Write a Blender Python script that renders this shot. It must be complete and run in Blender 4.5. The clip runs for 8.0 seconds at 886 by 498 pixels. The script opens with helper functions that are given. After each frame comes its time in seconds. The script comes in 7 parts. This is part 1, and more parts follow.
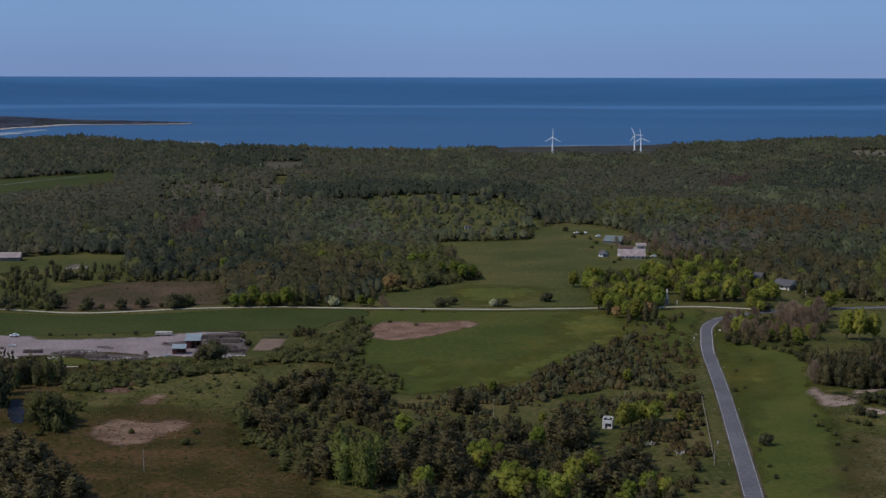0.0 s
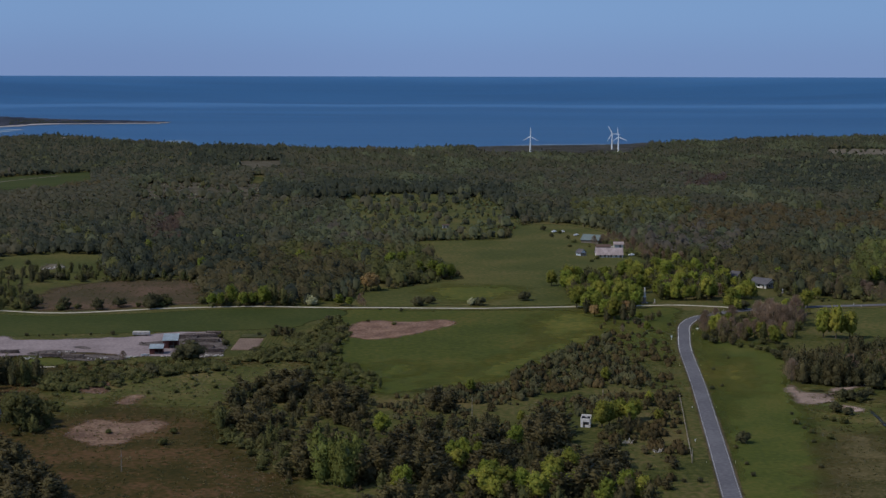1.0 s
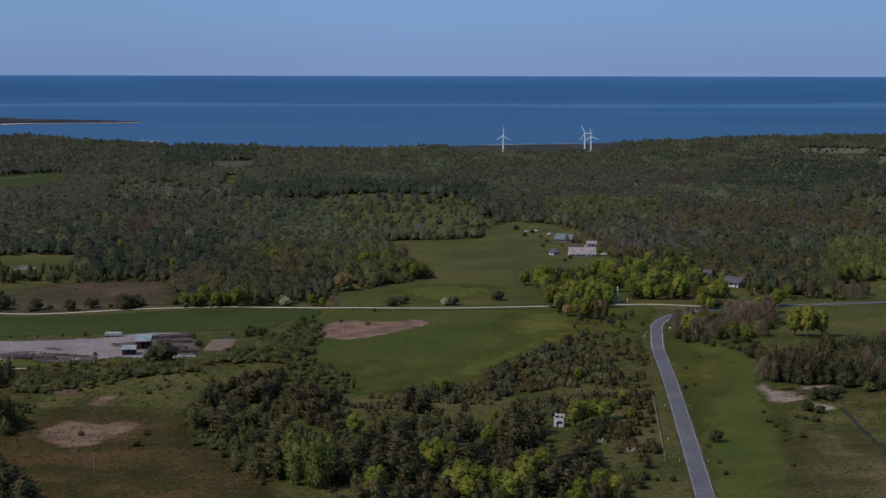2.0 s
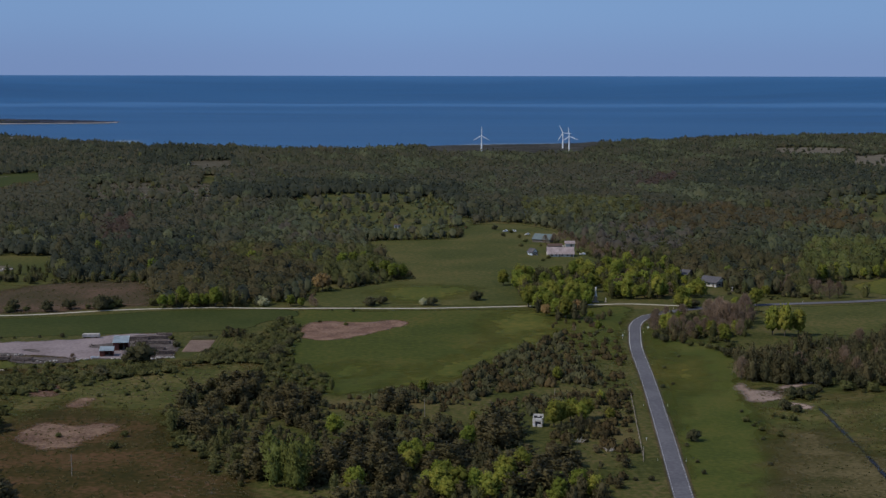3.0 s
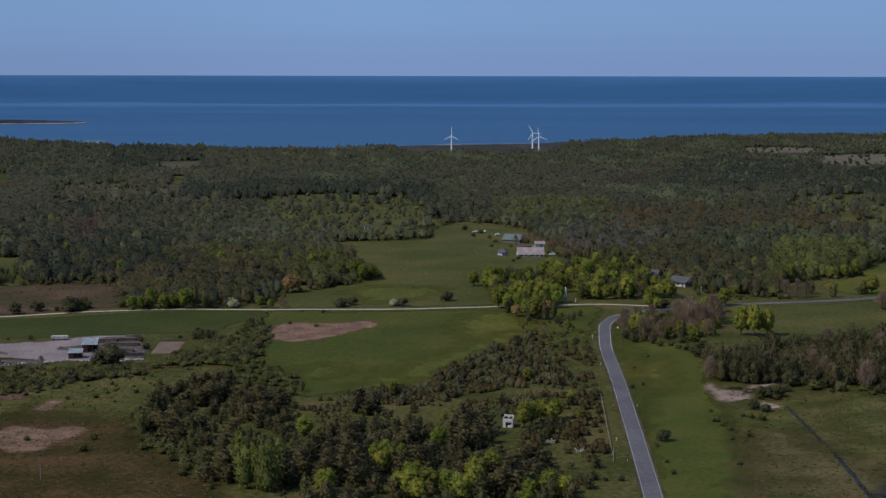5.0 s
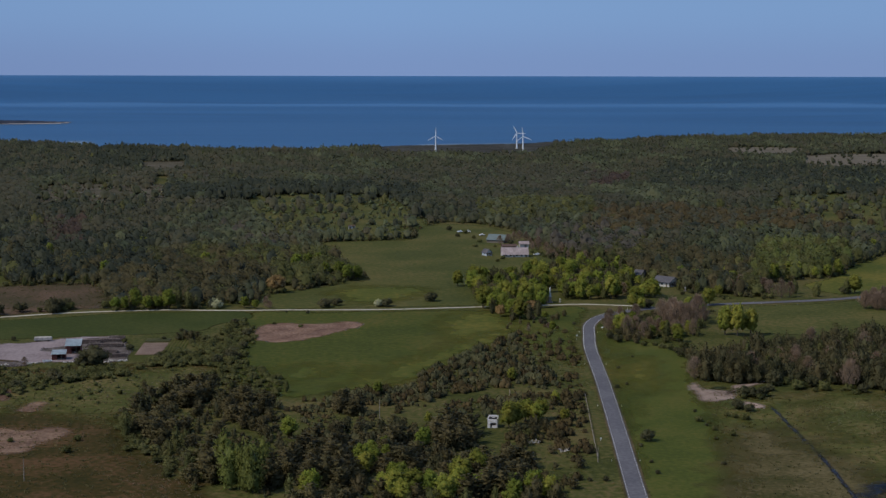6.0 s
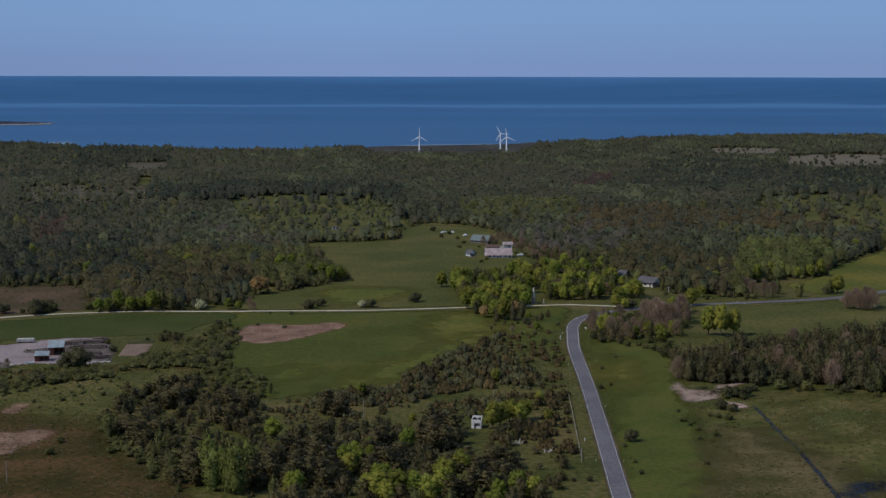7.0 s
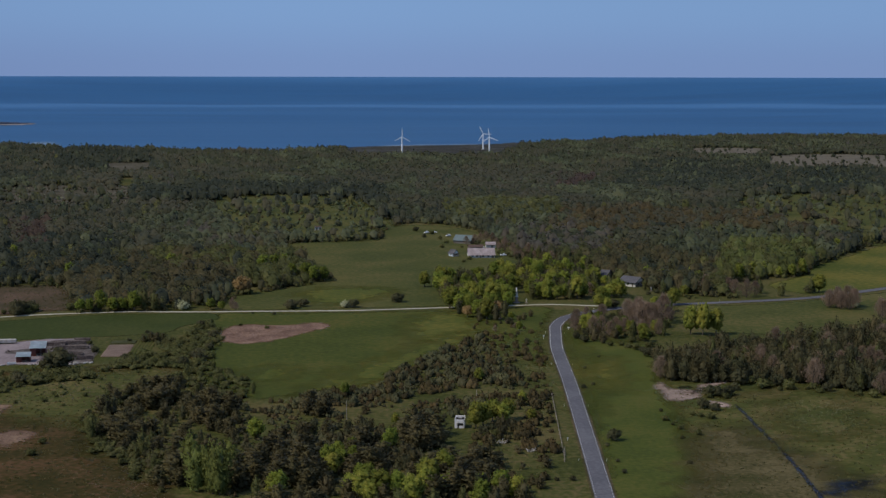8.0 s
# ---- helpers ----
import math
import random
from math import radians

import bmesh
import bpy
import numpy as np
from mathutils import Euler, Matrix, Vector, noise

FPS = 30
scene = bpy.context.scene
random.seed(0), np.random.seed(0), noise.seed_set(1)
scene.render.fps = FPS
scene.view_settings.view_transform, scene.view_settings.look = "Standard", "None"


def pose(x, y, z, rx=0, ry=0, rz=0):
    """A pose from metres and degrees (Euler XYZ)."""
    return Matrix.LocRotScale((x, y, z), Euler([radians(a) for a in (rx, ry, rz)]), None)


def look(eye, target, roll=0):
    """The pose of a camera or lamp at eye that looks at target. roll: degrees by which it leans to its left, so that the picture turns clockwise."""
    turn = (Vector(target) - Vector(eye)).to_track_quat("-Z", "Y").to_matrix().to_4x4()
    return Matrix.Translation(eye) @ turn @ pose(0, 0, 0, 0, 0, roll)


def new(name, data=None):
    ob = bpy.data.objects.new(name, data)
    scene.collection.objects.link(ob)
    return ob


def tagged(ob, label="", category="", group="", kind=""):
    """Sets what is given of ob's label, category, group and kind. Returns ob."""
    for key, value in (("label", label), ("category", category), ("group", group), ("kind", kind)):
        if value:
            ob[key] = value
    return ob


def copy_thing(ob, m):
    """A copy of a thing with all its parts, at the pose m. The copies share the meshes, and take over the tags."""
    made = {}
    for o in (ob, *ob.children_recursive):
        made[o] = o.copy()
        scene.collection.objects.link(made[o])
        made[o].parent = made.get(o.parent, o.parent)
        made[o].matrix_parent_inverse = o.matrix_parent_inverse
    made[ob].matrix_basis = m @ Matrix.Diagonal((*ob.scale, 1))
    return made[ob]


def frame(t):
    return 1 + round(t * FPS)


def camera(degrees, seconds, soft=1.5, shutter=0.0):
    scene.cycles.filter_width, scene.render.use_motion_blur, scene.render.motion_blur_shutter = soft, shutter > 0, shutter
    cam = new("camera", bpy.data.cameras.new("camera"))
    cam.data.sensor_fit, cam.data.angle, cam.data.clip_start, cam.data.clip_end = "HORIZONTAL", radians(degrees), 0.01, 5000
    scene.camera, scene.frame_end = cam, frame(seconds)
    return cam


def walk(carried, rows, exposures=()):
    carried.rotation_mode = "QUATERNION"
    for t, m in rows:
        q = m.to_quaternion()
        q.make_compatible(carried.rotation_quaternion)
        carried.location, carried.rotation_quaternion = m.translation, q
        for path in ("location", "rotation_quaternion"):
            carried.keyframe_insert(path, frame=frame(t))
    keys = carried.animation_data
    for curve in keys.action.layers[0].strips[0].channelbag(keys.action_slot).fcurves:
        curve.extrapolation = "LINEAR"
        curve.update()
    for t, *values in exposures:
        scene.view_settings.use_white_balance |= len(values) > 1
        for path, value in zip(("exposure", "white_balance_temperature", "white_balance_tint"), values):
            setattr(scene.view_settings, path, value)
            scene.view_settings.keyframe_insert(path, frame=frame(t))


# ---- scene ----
LENS = 34.0
EYE = 120.0
cam = camera(LENS, 8.0, soft=1.4)
# seconds, turn to the right, tilt, roll, way forward, rise (the drone hovers, pans and climbs a little)
ROWS = [
    (0.0, 0.004, -6.745, 0.132, 0.50, -0.72), (0.5, 0.297, -6.768, 0.126, 0.42, -0.76), (1.0, 0.880, -6.776, 0.127, 0.38, -0.75), (1.5, 1.450, -6.790, 0.122, 0.32, -0.62),
    (1.7, 1.655, -6.795, 0.118, 0.28, -0.56), (2.8, 2.640, -6.808, 0.104, 0.12, -0.24), (3.0, 2.799, -6.809, 0.102, 0.08, -0.18), (3.5, 3.095, -6.808, 0.102, -0.04, 0.00),
    (4.0, 3.398, -6.808, 0.110, -0.10, 0.08), (4.5, 3.690, -6.810, 0.114, -0.13, 0.20), (6.0, 4.610, -6.811, 0.113, -0.15, 0.50), (6.5, 4.928, -6.804, 0.113, -0.22, 0.57),
    (7.0, 5.255, -6.786, 0.115, -0.30, 0.57), (7.5, 5.582, -6.778, 0.113, -0.34, 0.55), (8.0, 5.938, -6.774, 0.112, -0.36, 0.44),
]
walk(cam, [(t, pose(0, fwd, EYE + up, 90 + tilt, 0, -turn) @ pose(0, 0, 0, 0, 0, roll)) for t, turn, tilt, roll, fwd, up in ROWS],
     exposures=[(0.0, 0.15), (8.0, 0.15)])

# ---- light ----
SUN_EL, SUN_AZ = radians(50), radians(256)          # azimuth clockwise from +y
world = bpy.data.worlds.new("world")
scene.world = world
world.use_nodes = True
wn = world.node_tree
SKY_TINT = (1.05, 1.0, 0.98, 1)
sky = wn.nodes.new("ShaderNodeTexSky")
sky.sky_type = "NISHITA"
sky.sun_disc = False
sky.sun_elevation, sky.sun_rotation = SUN_EL, SUN_AZ
sky.altitude, sky.air_density, sky.dust_density, sky.ozone_density = 100, 1.0, 0.3, 2.5
wn.nodes["Background"].inputs[1].default_value = 0.157
co = wn.nodes.new("ShaderNodeTexCoord")
mp = wn.nodes.new("ShaderNodeMapping")
mp.inputs["Location"].default_value = (0, 0, 0.42)
wn.links.new(co.outputs["Generated"], mp.inputs[0])
wn.links.new(mp.outputs[0], sky.inputs[0])
tint = wn.nodes.new("ShaderNodeMix")
tint.data_type, tint.blend_type = "RGBA", "MULTIPLY"
tint.inputs[0].default_value = 1.0
tint.inputs[7].default_value = SKY_TINT
wn.links.new(sky.outputs[0], tint.inputs[6])
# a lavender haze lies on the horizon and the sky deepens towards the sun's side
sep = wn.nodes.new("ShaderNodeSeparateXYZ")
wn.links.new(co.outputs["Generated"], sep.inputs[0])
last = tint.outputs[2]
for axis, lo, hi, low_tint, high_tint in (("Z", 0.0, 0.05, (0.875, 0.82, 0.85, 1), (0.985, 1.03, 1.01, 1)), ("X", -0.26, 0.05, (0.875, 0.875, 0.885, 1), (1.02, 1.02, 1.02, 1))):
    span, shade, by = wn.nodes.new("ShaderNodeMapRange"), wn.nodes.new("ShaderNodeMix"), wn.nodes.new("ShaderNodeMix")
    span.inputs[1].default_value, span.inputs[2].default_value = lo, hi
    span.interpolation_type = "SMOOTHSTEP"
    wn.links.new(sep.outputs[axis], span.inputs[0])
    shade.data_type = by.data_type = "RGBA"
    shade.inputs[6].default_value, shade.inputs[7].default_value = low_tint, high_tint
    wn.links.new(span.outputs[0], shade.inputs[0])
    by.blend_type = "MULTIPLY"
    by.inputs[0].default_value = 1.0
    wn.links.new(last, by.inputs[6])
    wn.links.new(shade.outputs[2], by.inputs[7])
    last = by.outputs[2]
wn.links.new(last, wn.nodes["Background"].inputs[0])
sun = new("sun", bpy.data.lights.new("sun", "SUN"))
sun.data.energy, sun.data.angle, sun.data.color = 2.6, radians(0.55), (1.0, 0.92, 0.80)
to_sun = Vector((math.sin(SUN_AZ) * math.cos(SUN_EL), math.cos(SUN_AZ) * math.cos(SUN_EL), math.sin(SUN_EL)))
sun.matrix_world = look(to_sun * 500, (0, 0, 0))

# ---- materials ----


def material(name, colours, scale=0.2, fine=2.0, rough=0.9, bump=0.3, bump_size=1.0, spread=0.0, metal=0.0, spec=0.04, stretch=(1, 1, 1), leaf=0.0):
    """Two scales of noise mix the colours; spread varies the lightness island by island, or object by object."""
    m = bpy.data.materials.new(name)
    m.use_nodes = True
    t = m.node_tree
    b = t.nodes["Principled BSDF"]
    b.inputs["Roughness"].default_value = 0.62 if leaf else rough
    b.inputs["Metallic"].default_value = metal
    b.inputs["Specular IOR Level"].default_value = max(spec, 0.09) if leaf else spec
    co = t.nodes.new("ShaderNodeNewGeometry")
    mp = t.nodes.new("ShaderNodeMapping")
    mp.inputs["Scale"].default_value = stretch
    t.links.new(co.outputs["Position"], mp.inputs[0])
    big, small = t.nodes.new("ShaderNodeTexNoise"), t.nodes.new("ShaderNodeTexNoise")
    for n, s, d in ((big, scale, 4), (small, fine, 3)):
        n.inputs["Scale"].default_value, n.inputs["Detail"].default_value = s, d
        t.links.new(mp.outputs[0], n.inputs["Vector"])
    mix = t.nodes.new("ShaderNodeMix")
    mix.data_type = "FLOAT"
    mix.inputs[0].default_value = 0.5
    t.links.new(big.outputs[0], mix.inputs[2])
    t.links.new(small.outputs[0], mix.inputs[3])
    ramp = t.nodes.new("ShaderNodeValToRGB")
    els = ramp.color_ramp.elements
    while len(els) < len(colours):
        els.new(0.5)
    for i, c in enumerate(colours):
        els[i].position = 0.40 + 0.20 * i / max(1, len(colours) - 1)
        els[i].color = (*c, 1)
    t.links.new(mix.outputs[0], ramp.inputs[0])
    out = ramp.outputs[0]
    if spread:
        # lightness and hue differ from plant to plant, and a little from spray to spray
        hsv = t.nodes.new("ShaderNodeHueSaturation")
        info, att = t.nodes.new("ShaderNodeObjectInfo"), t.nodes.new("ShaderNodeAttribute")
        att.attribute_name = "plant"
        own, fr = t.nodes.new("ShaderNodeMath"), t.nodes.new("ShaderNodeMath")
        own.operation, fr.operation = "ADD", "FRACT"
        t.links.new(info.outputs["Random"], own.inputs[0])
        t.links.new(att.outputs["Fac"], own.inputs[1])
        t.links.new(own.outputs[0], fr.inputs[0])
        add = t.nodes.new("ShaderNodeMath")
        add.operation = "MULTIPLY_ADD"
        add.inputs[1].default_value = 0.25
        t.links.new(co.outputs["Random Per Island"], add.inputs[0])
        t.links.new(fr.outputs[0], add.inputs[2])
        rng = t.nodes.new("ShaderNodeMapRange")
        rng.inputs[2].default_value = 1.25
        rng.inputs[3].default_value, rng.inputs[4].default_value = 1 - spread, 1 + spread
        t.links.new(add.outputs[0], rng.inputs[0])
        t.links.new(rng.outputs[0], hsv.inputs["Value"])
        wide = t.nodes.new("ShaderNodeMath")
        wide.operation = "MULTIPLY"
        wide.inputs[1].default_value = 7.0
        t.links.new(own.outputs[0], wide.inputs[0])
        fr2 = t.nodes.new("ShaderNodeMath")
        fr2.operation = "FRACT"
        t.links.new(wide.outputs[0], fr2.inputs[0])
        hue = t.nodes.new("ShaderNodeMapRange")
        hue.inputs[3].default_value, hue.inputs[4].default_value = 0.488, 0.502
        t.links.new(fr2.outputs[0], hue.inputs[0])
        t.links.new(hue.outputs[0], hsv.inputs["Hue"])
        t.links.new(out, hsv.inputs["Color"])
        out = hsv.outputs[0]
    t.links.new(out, b.inputs["Base Color"])
    if bump:
        bp = t.nodes.new("ShaderNodeBump")
        bp.inputs["Strength"].default_value, bp.inputs["Distance"].default_value = bump, bump_size
        t.links.new(small.outputs[0], bp.inputs["Height"])
        t.links.new(bp.outputs[0], b.inputs["Normal"])
    if leaf:
        tr, sh = t.nodes.new("ShaderNodeBsdfTranslucent"), t.nodes.new("ShaderNodeMixShader")
        sh.inputs[0].default_value = leaf
        t.links.new(out, tr.inputs["Color"])
        t.links.new(b.outputs[0], sh.inputs[1])
        t.links.new(tr.outputs[0], sh.inputs[2])
        t.links.new(sh.outputs[0], t.nodes["Material Output"].inputs["Surface"])
    return m


def plain(name, colour, rough=0.7, metal=0.0, fine=3.0):
    return material(name, [tuple(c * 0.85 for c in colour), tuple(min(1, c * 1.12) for c in colour)], 0.4, fine, rough, 0.1, 0.02, 0.0, metal)


M_GROUND = material("rough_grassland", [(0.03623, 0.042, 0.011), (0.06003, 0.062, 0.018), (0.09832, 0.078, 0.032)], 0.03, 0.5, bump=0.6)
M_MEADOW = material("meadow_grass", [(0.03793, 0.04832, 0.01063), (0.05246, 0.06221, 0.01326), (0.08068, 0.0724, 0.01853)], 0.018, 0.4, bump=0.4, bump_size=0.5)
M_MEADOW2 = material("far_meadow_grass", [(0.04295, 0.0508, 0.0146), (0.06217, 0.0657, 0.0187), (0.09552, 0.08256, 0.0291)], 0.018, 0.4, bump=0.4, bump_size=0.5)
M_STRIP = material("dense_dark_grass", [(0.03022, 0.0408, 0.0108), (0.03829, 0.0482, 0.0128), (0.0504, 0.0556, 0.0158)], 0.02, 0.4, bump=0.4, bump_size=0.4)
M_VERGE = material("mown_verge_grass", [(0.04378, 0.0565, 0.01278), (0.05878, 0.06862, 0.01476), (0.07755, 0.07688, 0.0195)], 0.05, 0.6, bump=0.4, bump_size=0.4)
M_DRY = material("dry_grass", [(0.0385, 0.0368, 0.0134), (0.0622, 0.0508, 0.0239), (0.1007, 0.0745, 0.0401)], 0.06, 0.6, bump=0.5, bump_size=0.5)
M_FALLOW = material("fallow_earth", [(0.0414, 0.03686, 0.0168), (0.0575, 0.04268, 0.02415), (0.1012, 0.06499, 0.0441)], 0.03, 0.5, bump=0.5, bump_size=0.5)
M_BLEACHED = material("bleached_grass", [(0.0476, 0.042, 0.0252), (0.068, 0.0595, 0.0396), (0.102, 0.0875, 0.0648)], 0.03, 0.3, bump=0.5, bump_size=0.5)
M_MATTED = material("matted_dead_grass", [(0.0399, 0.04116, 0.01296), (0.0684, 0.05684, 0.02376), (0.1092, 0.0882, 0.04176)], 0.05, 0.7, bump=0.6, bump_size=0.5)
M_MARSH = material("marsh_grass", [(0.02641, 0.02438, 0.0067), (0.04474, 0.03295, 0.0102), (0.08641, 0.04855, 0.0237)], 0.05, 0.5, bump=0.6, bump_size=0.6)
M_YELLOW = material("flowering_meadow", [(0.0522, 0.0646, 0.0144), (0.0765, 0.0798, 0.0171), (0.117, 0.1007, 0.0234)], 0.015, 0.3, bump=0.4, bump_size=0.4)
M_REED = material("dry_reed", [(0.1468, 0.08627, 0.05609), (0.2333, 0.1462, 0.09571), (0.3111, 0.2054, 0.1368)], 0.1, 0.8, bump=0.4, spread=0.2, leaf=0.35)
M_PALEREED = material("bleached_reed", [(0.1872, 0.1397, 0.1067), (0.2376, 0.1816, 0.1448), (0.288, 0.2235, 0.1829)], 0.1, 0.8, bump=0.4, spread=0.2)
M_WET = material("wet_green_sedge", [(0.0441, 0.0508, 0.0132), (0.06616, 0.0668, 0.0185), (0.1171, 0.0923, 0.037)], 0.05, 0.5, bump=0.6, bump_size=0.6)
M_GRAVEL = material("pale_gravel", [(0.1579, 0.1279, 0.1273), (0.2105, 0.1706, 0.1722), (0.2526, 0.2085, 0.2076)], 0.05, 0.7, bump=0.2, bump_size=0.1)
M_TRACK = material("gravel_road_surface", [(0.3468, 0.3125, 0.252), (0.4488, 0.4133, 0.3427)], 0.1, 0.8, bump=0.2, bump_size=0.1)
M_ASPHALT = material("worn_asphalt", [(0.0836, 0.081, 0.0918), (0.1012, 0.0986, 0.1098), (0.1232, 0.1206, 0.1323)], 0.05, 0.8, rough=0.8, bump=0.1, bump_size=0.03)
M_PAINT = plain("road_paint", (0.6, 0.59, 0.57))
M_SAND = material("bare_sand", [(0.09288, 0.0783, 0.05762), (0.1299, 0.1125, 0.08342)], 0.03, 0.3, bump=0.2)
M_SHORE = material("stony_shore", [(0.02092, 0.01971, 0.0154), (0.03765, 0.03529, 0.02866), (0.07118, 0.06996, 0.06467)], 0.02, 0.2, bump=0.3)
M_SOIL = material("tilled_soil", [(0.16, 0.11, 0.085), (0.23, 0.165, 0.13)], 0.2, 1.5, bump=0.5, bump_size=0.2)
M_BARK = material("bark", [(0.06, 0.05, 0.04), (0.12, 0.10, 0.08)], 0.6, 4, bump=0.5, bump_size=0.05)
M_MAPLE = material("maple_leaves", [(0.1338, 0.1677, 0.0286), (0.2092, 0.2282, 0.041), (0.2992, 0.2877, 0.0553)], 0.12, 1.2, bump=0.3, bump_size=0.3, spread=0.38, leaf=0.5)
M_GREEN = material("fresh_leaves", [(0.1225, 0.1659, 0.02778), (0.1712, 0.2113, 0.03544), (0.2325, 0.258, 0.04801)], 0.12, 1.2, bump=0.3, bump_size=0.3, spread=0.38, leaf=0.5)
M_BIRCH = material("birch_leaves", [(0.06269, 0.07664, 0.04125), (0.08481, 0.09729, 0.04918), (0.1106, 0.1177, 0.0618)], 0.02, 0.17, bump=0.0, spread=0.11, leaf=0.32, spec=0.16)
M_ALDER = material("alder_leaves", [(0.04097, 0.04801, 0.02514), (0.05592, 0.06134, 0.03079), (0.07452, 0.07664, 0.04054)], 0.02, 0.17, bump=0.0, spread=0.11, leaf=0.32, spec=0.16)
M_NEARBIRCH = material("young_birch_leaves", [(0.07778, 0.08695, 0.0324), (0.1024, 0.1101, 0.03888), (0.1331, 0.1353, 0.04968)], 0.1, 0.8, bump=0.0, spread=0.22, leaf=0.45)
M_NEARALDER = material("dull_green_leaves", [(0.06213, 0.06586, 0.03346), (0.08346, 0.08344, 0.04043), (0.1121, 0.1054, 0.05297)], 0.1, 0.8, bump=0.0, spread=0.22, leaf=0.45)
M_NEAROLIVE = material("budding_oak_leaves", [(0.07513, 0.07044, 0.03424), (0.1011, 0.0903, 0.04305), (0.1295, 0.1102, 0.05324)], 0.06, 0.5, bump=0.0, spread=0.18, leaf=0.45)
M_DEEP = material("dark_alder_leaves", [(0.02912, 0.03638, 0.02306), (0.03792, 0.04475, 0.02798), (0.04951, 0.05595, 0.03291)], 0.02, 0.17, bump=0.0, spread=0.11, leaf=0.32, spec=0.16)
M_FIR = material("fir_needles", [(0.03, 0.037, 0.02), (0.042, 0.05, 0.026), (0.056, 0.063, 0.032)], 0.02, 0.17, bump=0.0, spread=0.15, leaf=0.2, spec=0.16)
M_OLIVE = material("budding_leaves", [(0.05349, 0.05765, 0.03505), (0.07002, 0.0692, 0.03911), (0.0882, 0.08, 0.04737)], 0.02, 0.17, bump=0.0, spread=0.09, leaf=0.32, spec=0.16)
M_RUST = material("rust_brown_buds", [(0.09129, 0.07709, 0.0354), (0.1217, 0.09384, 0.04283)], 0.03, 0.6, bump=0.4, bump_size=0.6, spread=0.3, leaf=0.5, spec=0.16)
M_PINE = material("pine_needles", [(0.06799, 0.06079, 0.02714), (0.0917, 0.0806, 0.0362), (0.1212, 0.1038, 0.04677)], 0.08, 0.9, bump=0.0, spread=0.15, leaf=0.32)
M_JUNIPER = material("juniper_needles", [(0.03473, 0.03076, 0.01269), (0.05435, 0.04414, 0.01769), (0.07925, 0.05877, 0.02406)], 0.08, 1.0, bump=0.4, bump_size=0.4, spread=0.35, leaf=0.15)
M_JUNIPERG = material("green_juniper_needles", [(0.04488, 0.048, 0.023), (0.066, 0.0672, 0.03105), (0.0924, 0.0864, 0.0414)], 0.08, 1.0, bump=0.0, spread=0.3, leaf=0.2)
M_TWIG = material("bare_twigs", [(0.2147, 0.154, 0.1028), (0.3222, 0.2355, 0.1559)], 0.1, 1.0, bump=0.2, spread=0.25, leaf=0.35)
M_WILLOW = material("willow_leaves", [(0.07687, 0.08338, 0.02945), (0.1022, 0.107, 0.03648), (0.1431, 0.1402, 0.05586)], 0.1, 0.8, bump=0.3, bump_size=0.4, spread=0.3, leaf=0.45)
M_POPLAR = material("poplar_leaves", [(0.1107, 0.1355, 0.03688), (0.1447, 0.173, 0.04608), (0.1788, 0.2057, 0.05992)], 0.12, 1.2, bump=0.3, bump_size=0.3, spread=0.2, leaf=0.5)
M_GROVE = material("aspen_leaves", [(0.072, 0.08784, 0.02448), (0.0972, 0.1138, 0.03096), (0.126, 0.1382, 0.04032)], 0.05, 0.5, bump=0.0, spread=0.2, leaf=0.32, spec=0.16)
M_PLUM = material("plum_brown_twigs", [(0.05481, 0.0387, 0.02746), (0.08033, 0.0558, 0.03876)], 0.05, 0.4, bump=0.0, spread=0.25, leaf=0.3, spec=0.16)
M_GREYT = material("grey_brown_twigs", [(0.06285, 0.05503, 0.04325), (0.08372, 0.07332, 0.05681), (0.1001, 0.08976, 0.06481)], 0.03, 0.4, bump=0.0, spread=0.2, leaf=0.3, spec=0.16)
M_SCRUB = material("grey_green_willow_scrub", [(0.08, 0.1, 0.05), (0.11, 0.132, 0.062), (0.15, 0.17, 0.082)], 0.03, 0.3, bump=0.0, spread=0.22, leaf=0.4, spec=0.16)
M_BLOSSOM = material("white_blossom", [(0.22, 0.24, 0.12), (0.45, 0.45, 0.285)], 0.3, 1.5, bump=0.3, spread=0.2, leaf=0.35)
M_ORANGE = material("copper_leaves", [(0.25, 0.1688, 0.0725), (0.3625, 0.2438, 0.1063)], 0.2, 1.2, bump=0.3, spread=0.25, leaf=0.35)
M_WHITE = plain("white_render", (0.74, 0.73, 0.70))
M_STEEL = plain("white_coated_steel", (0.88, 0.88, 0.88), 0.4)


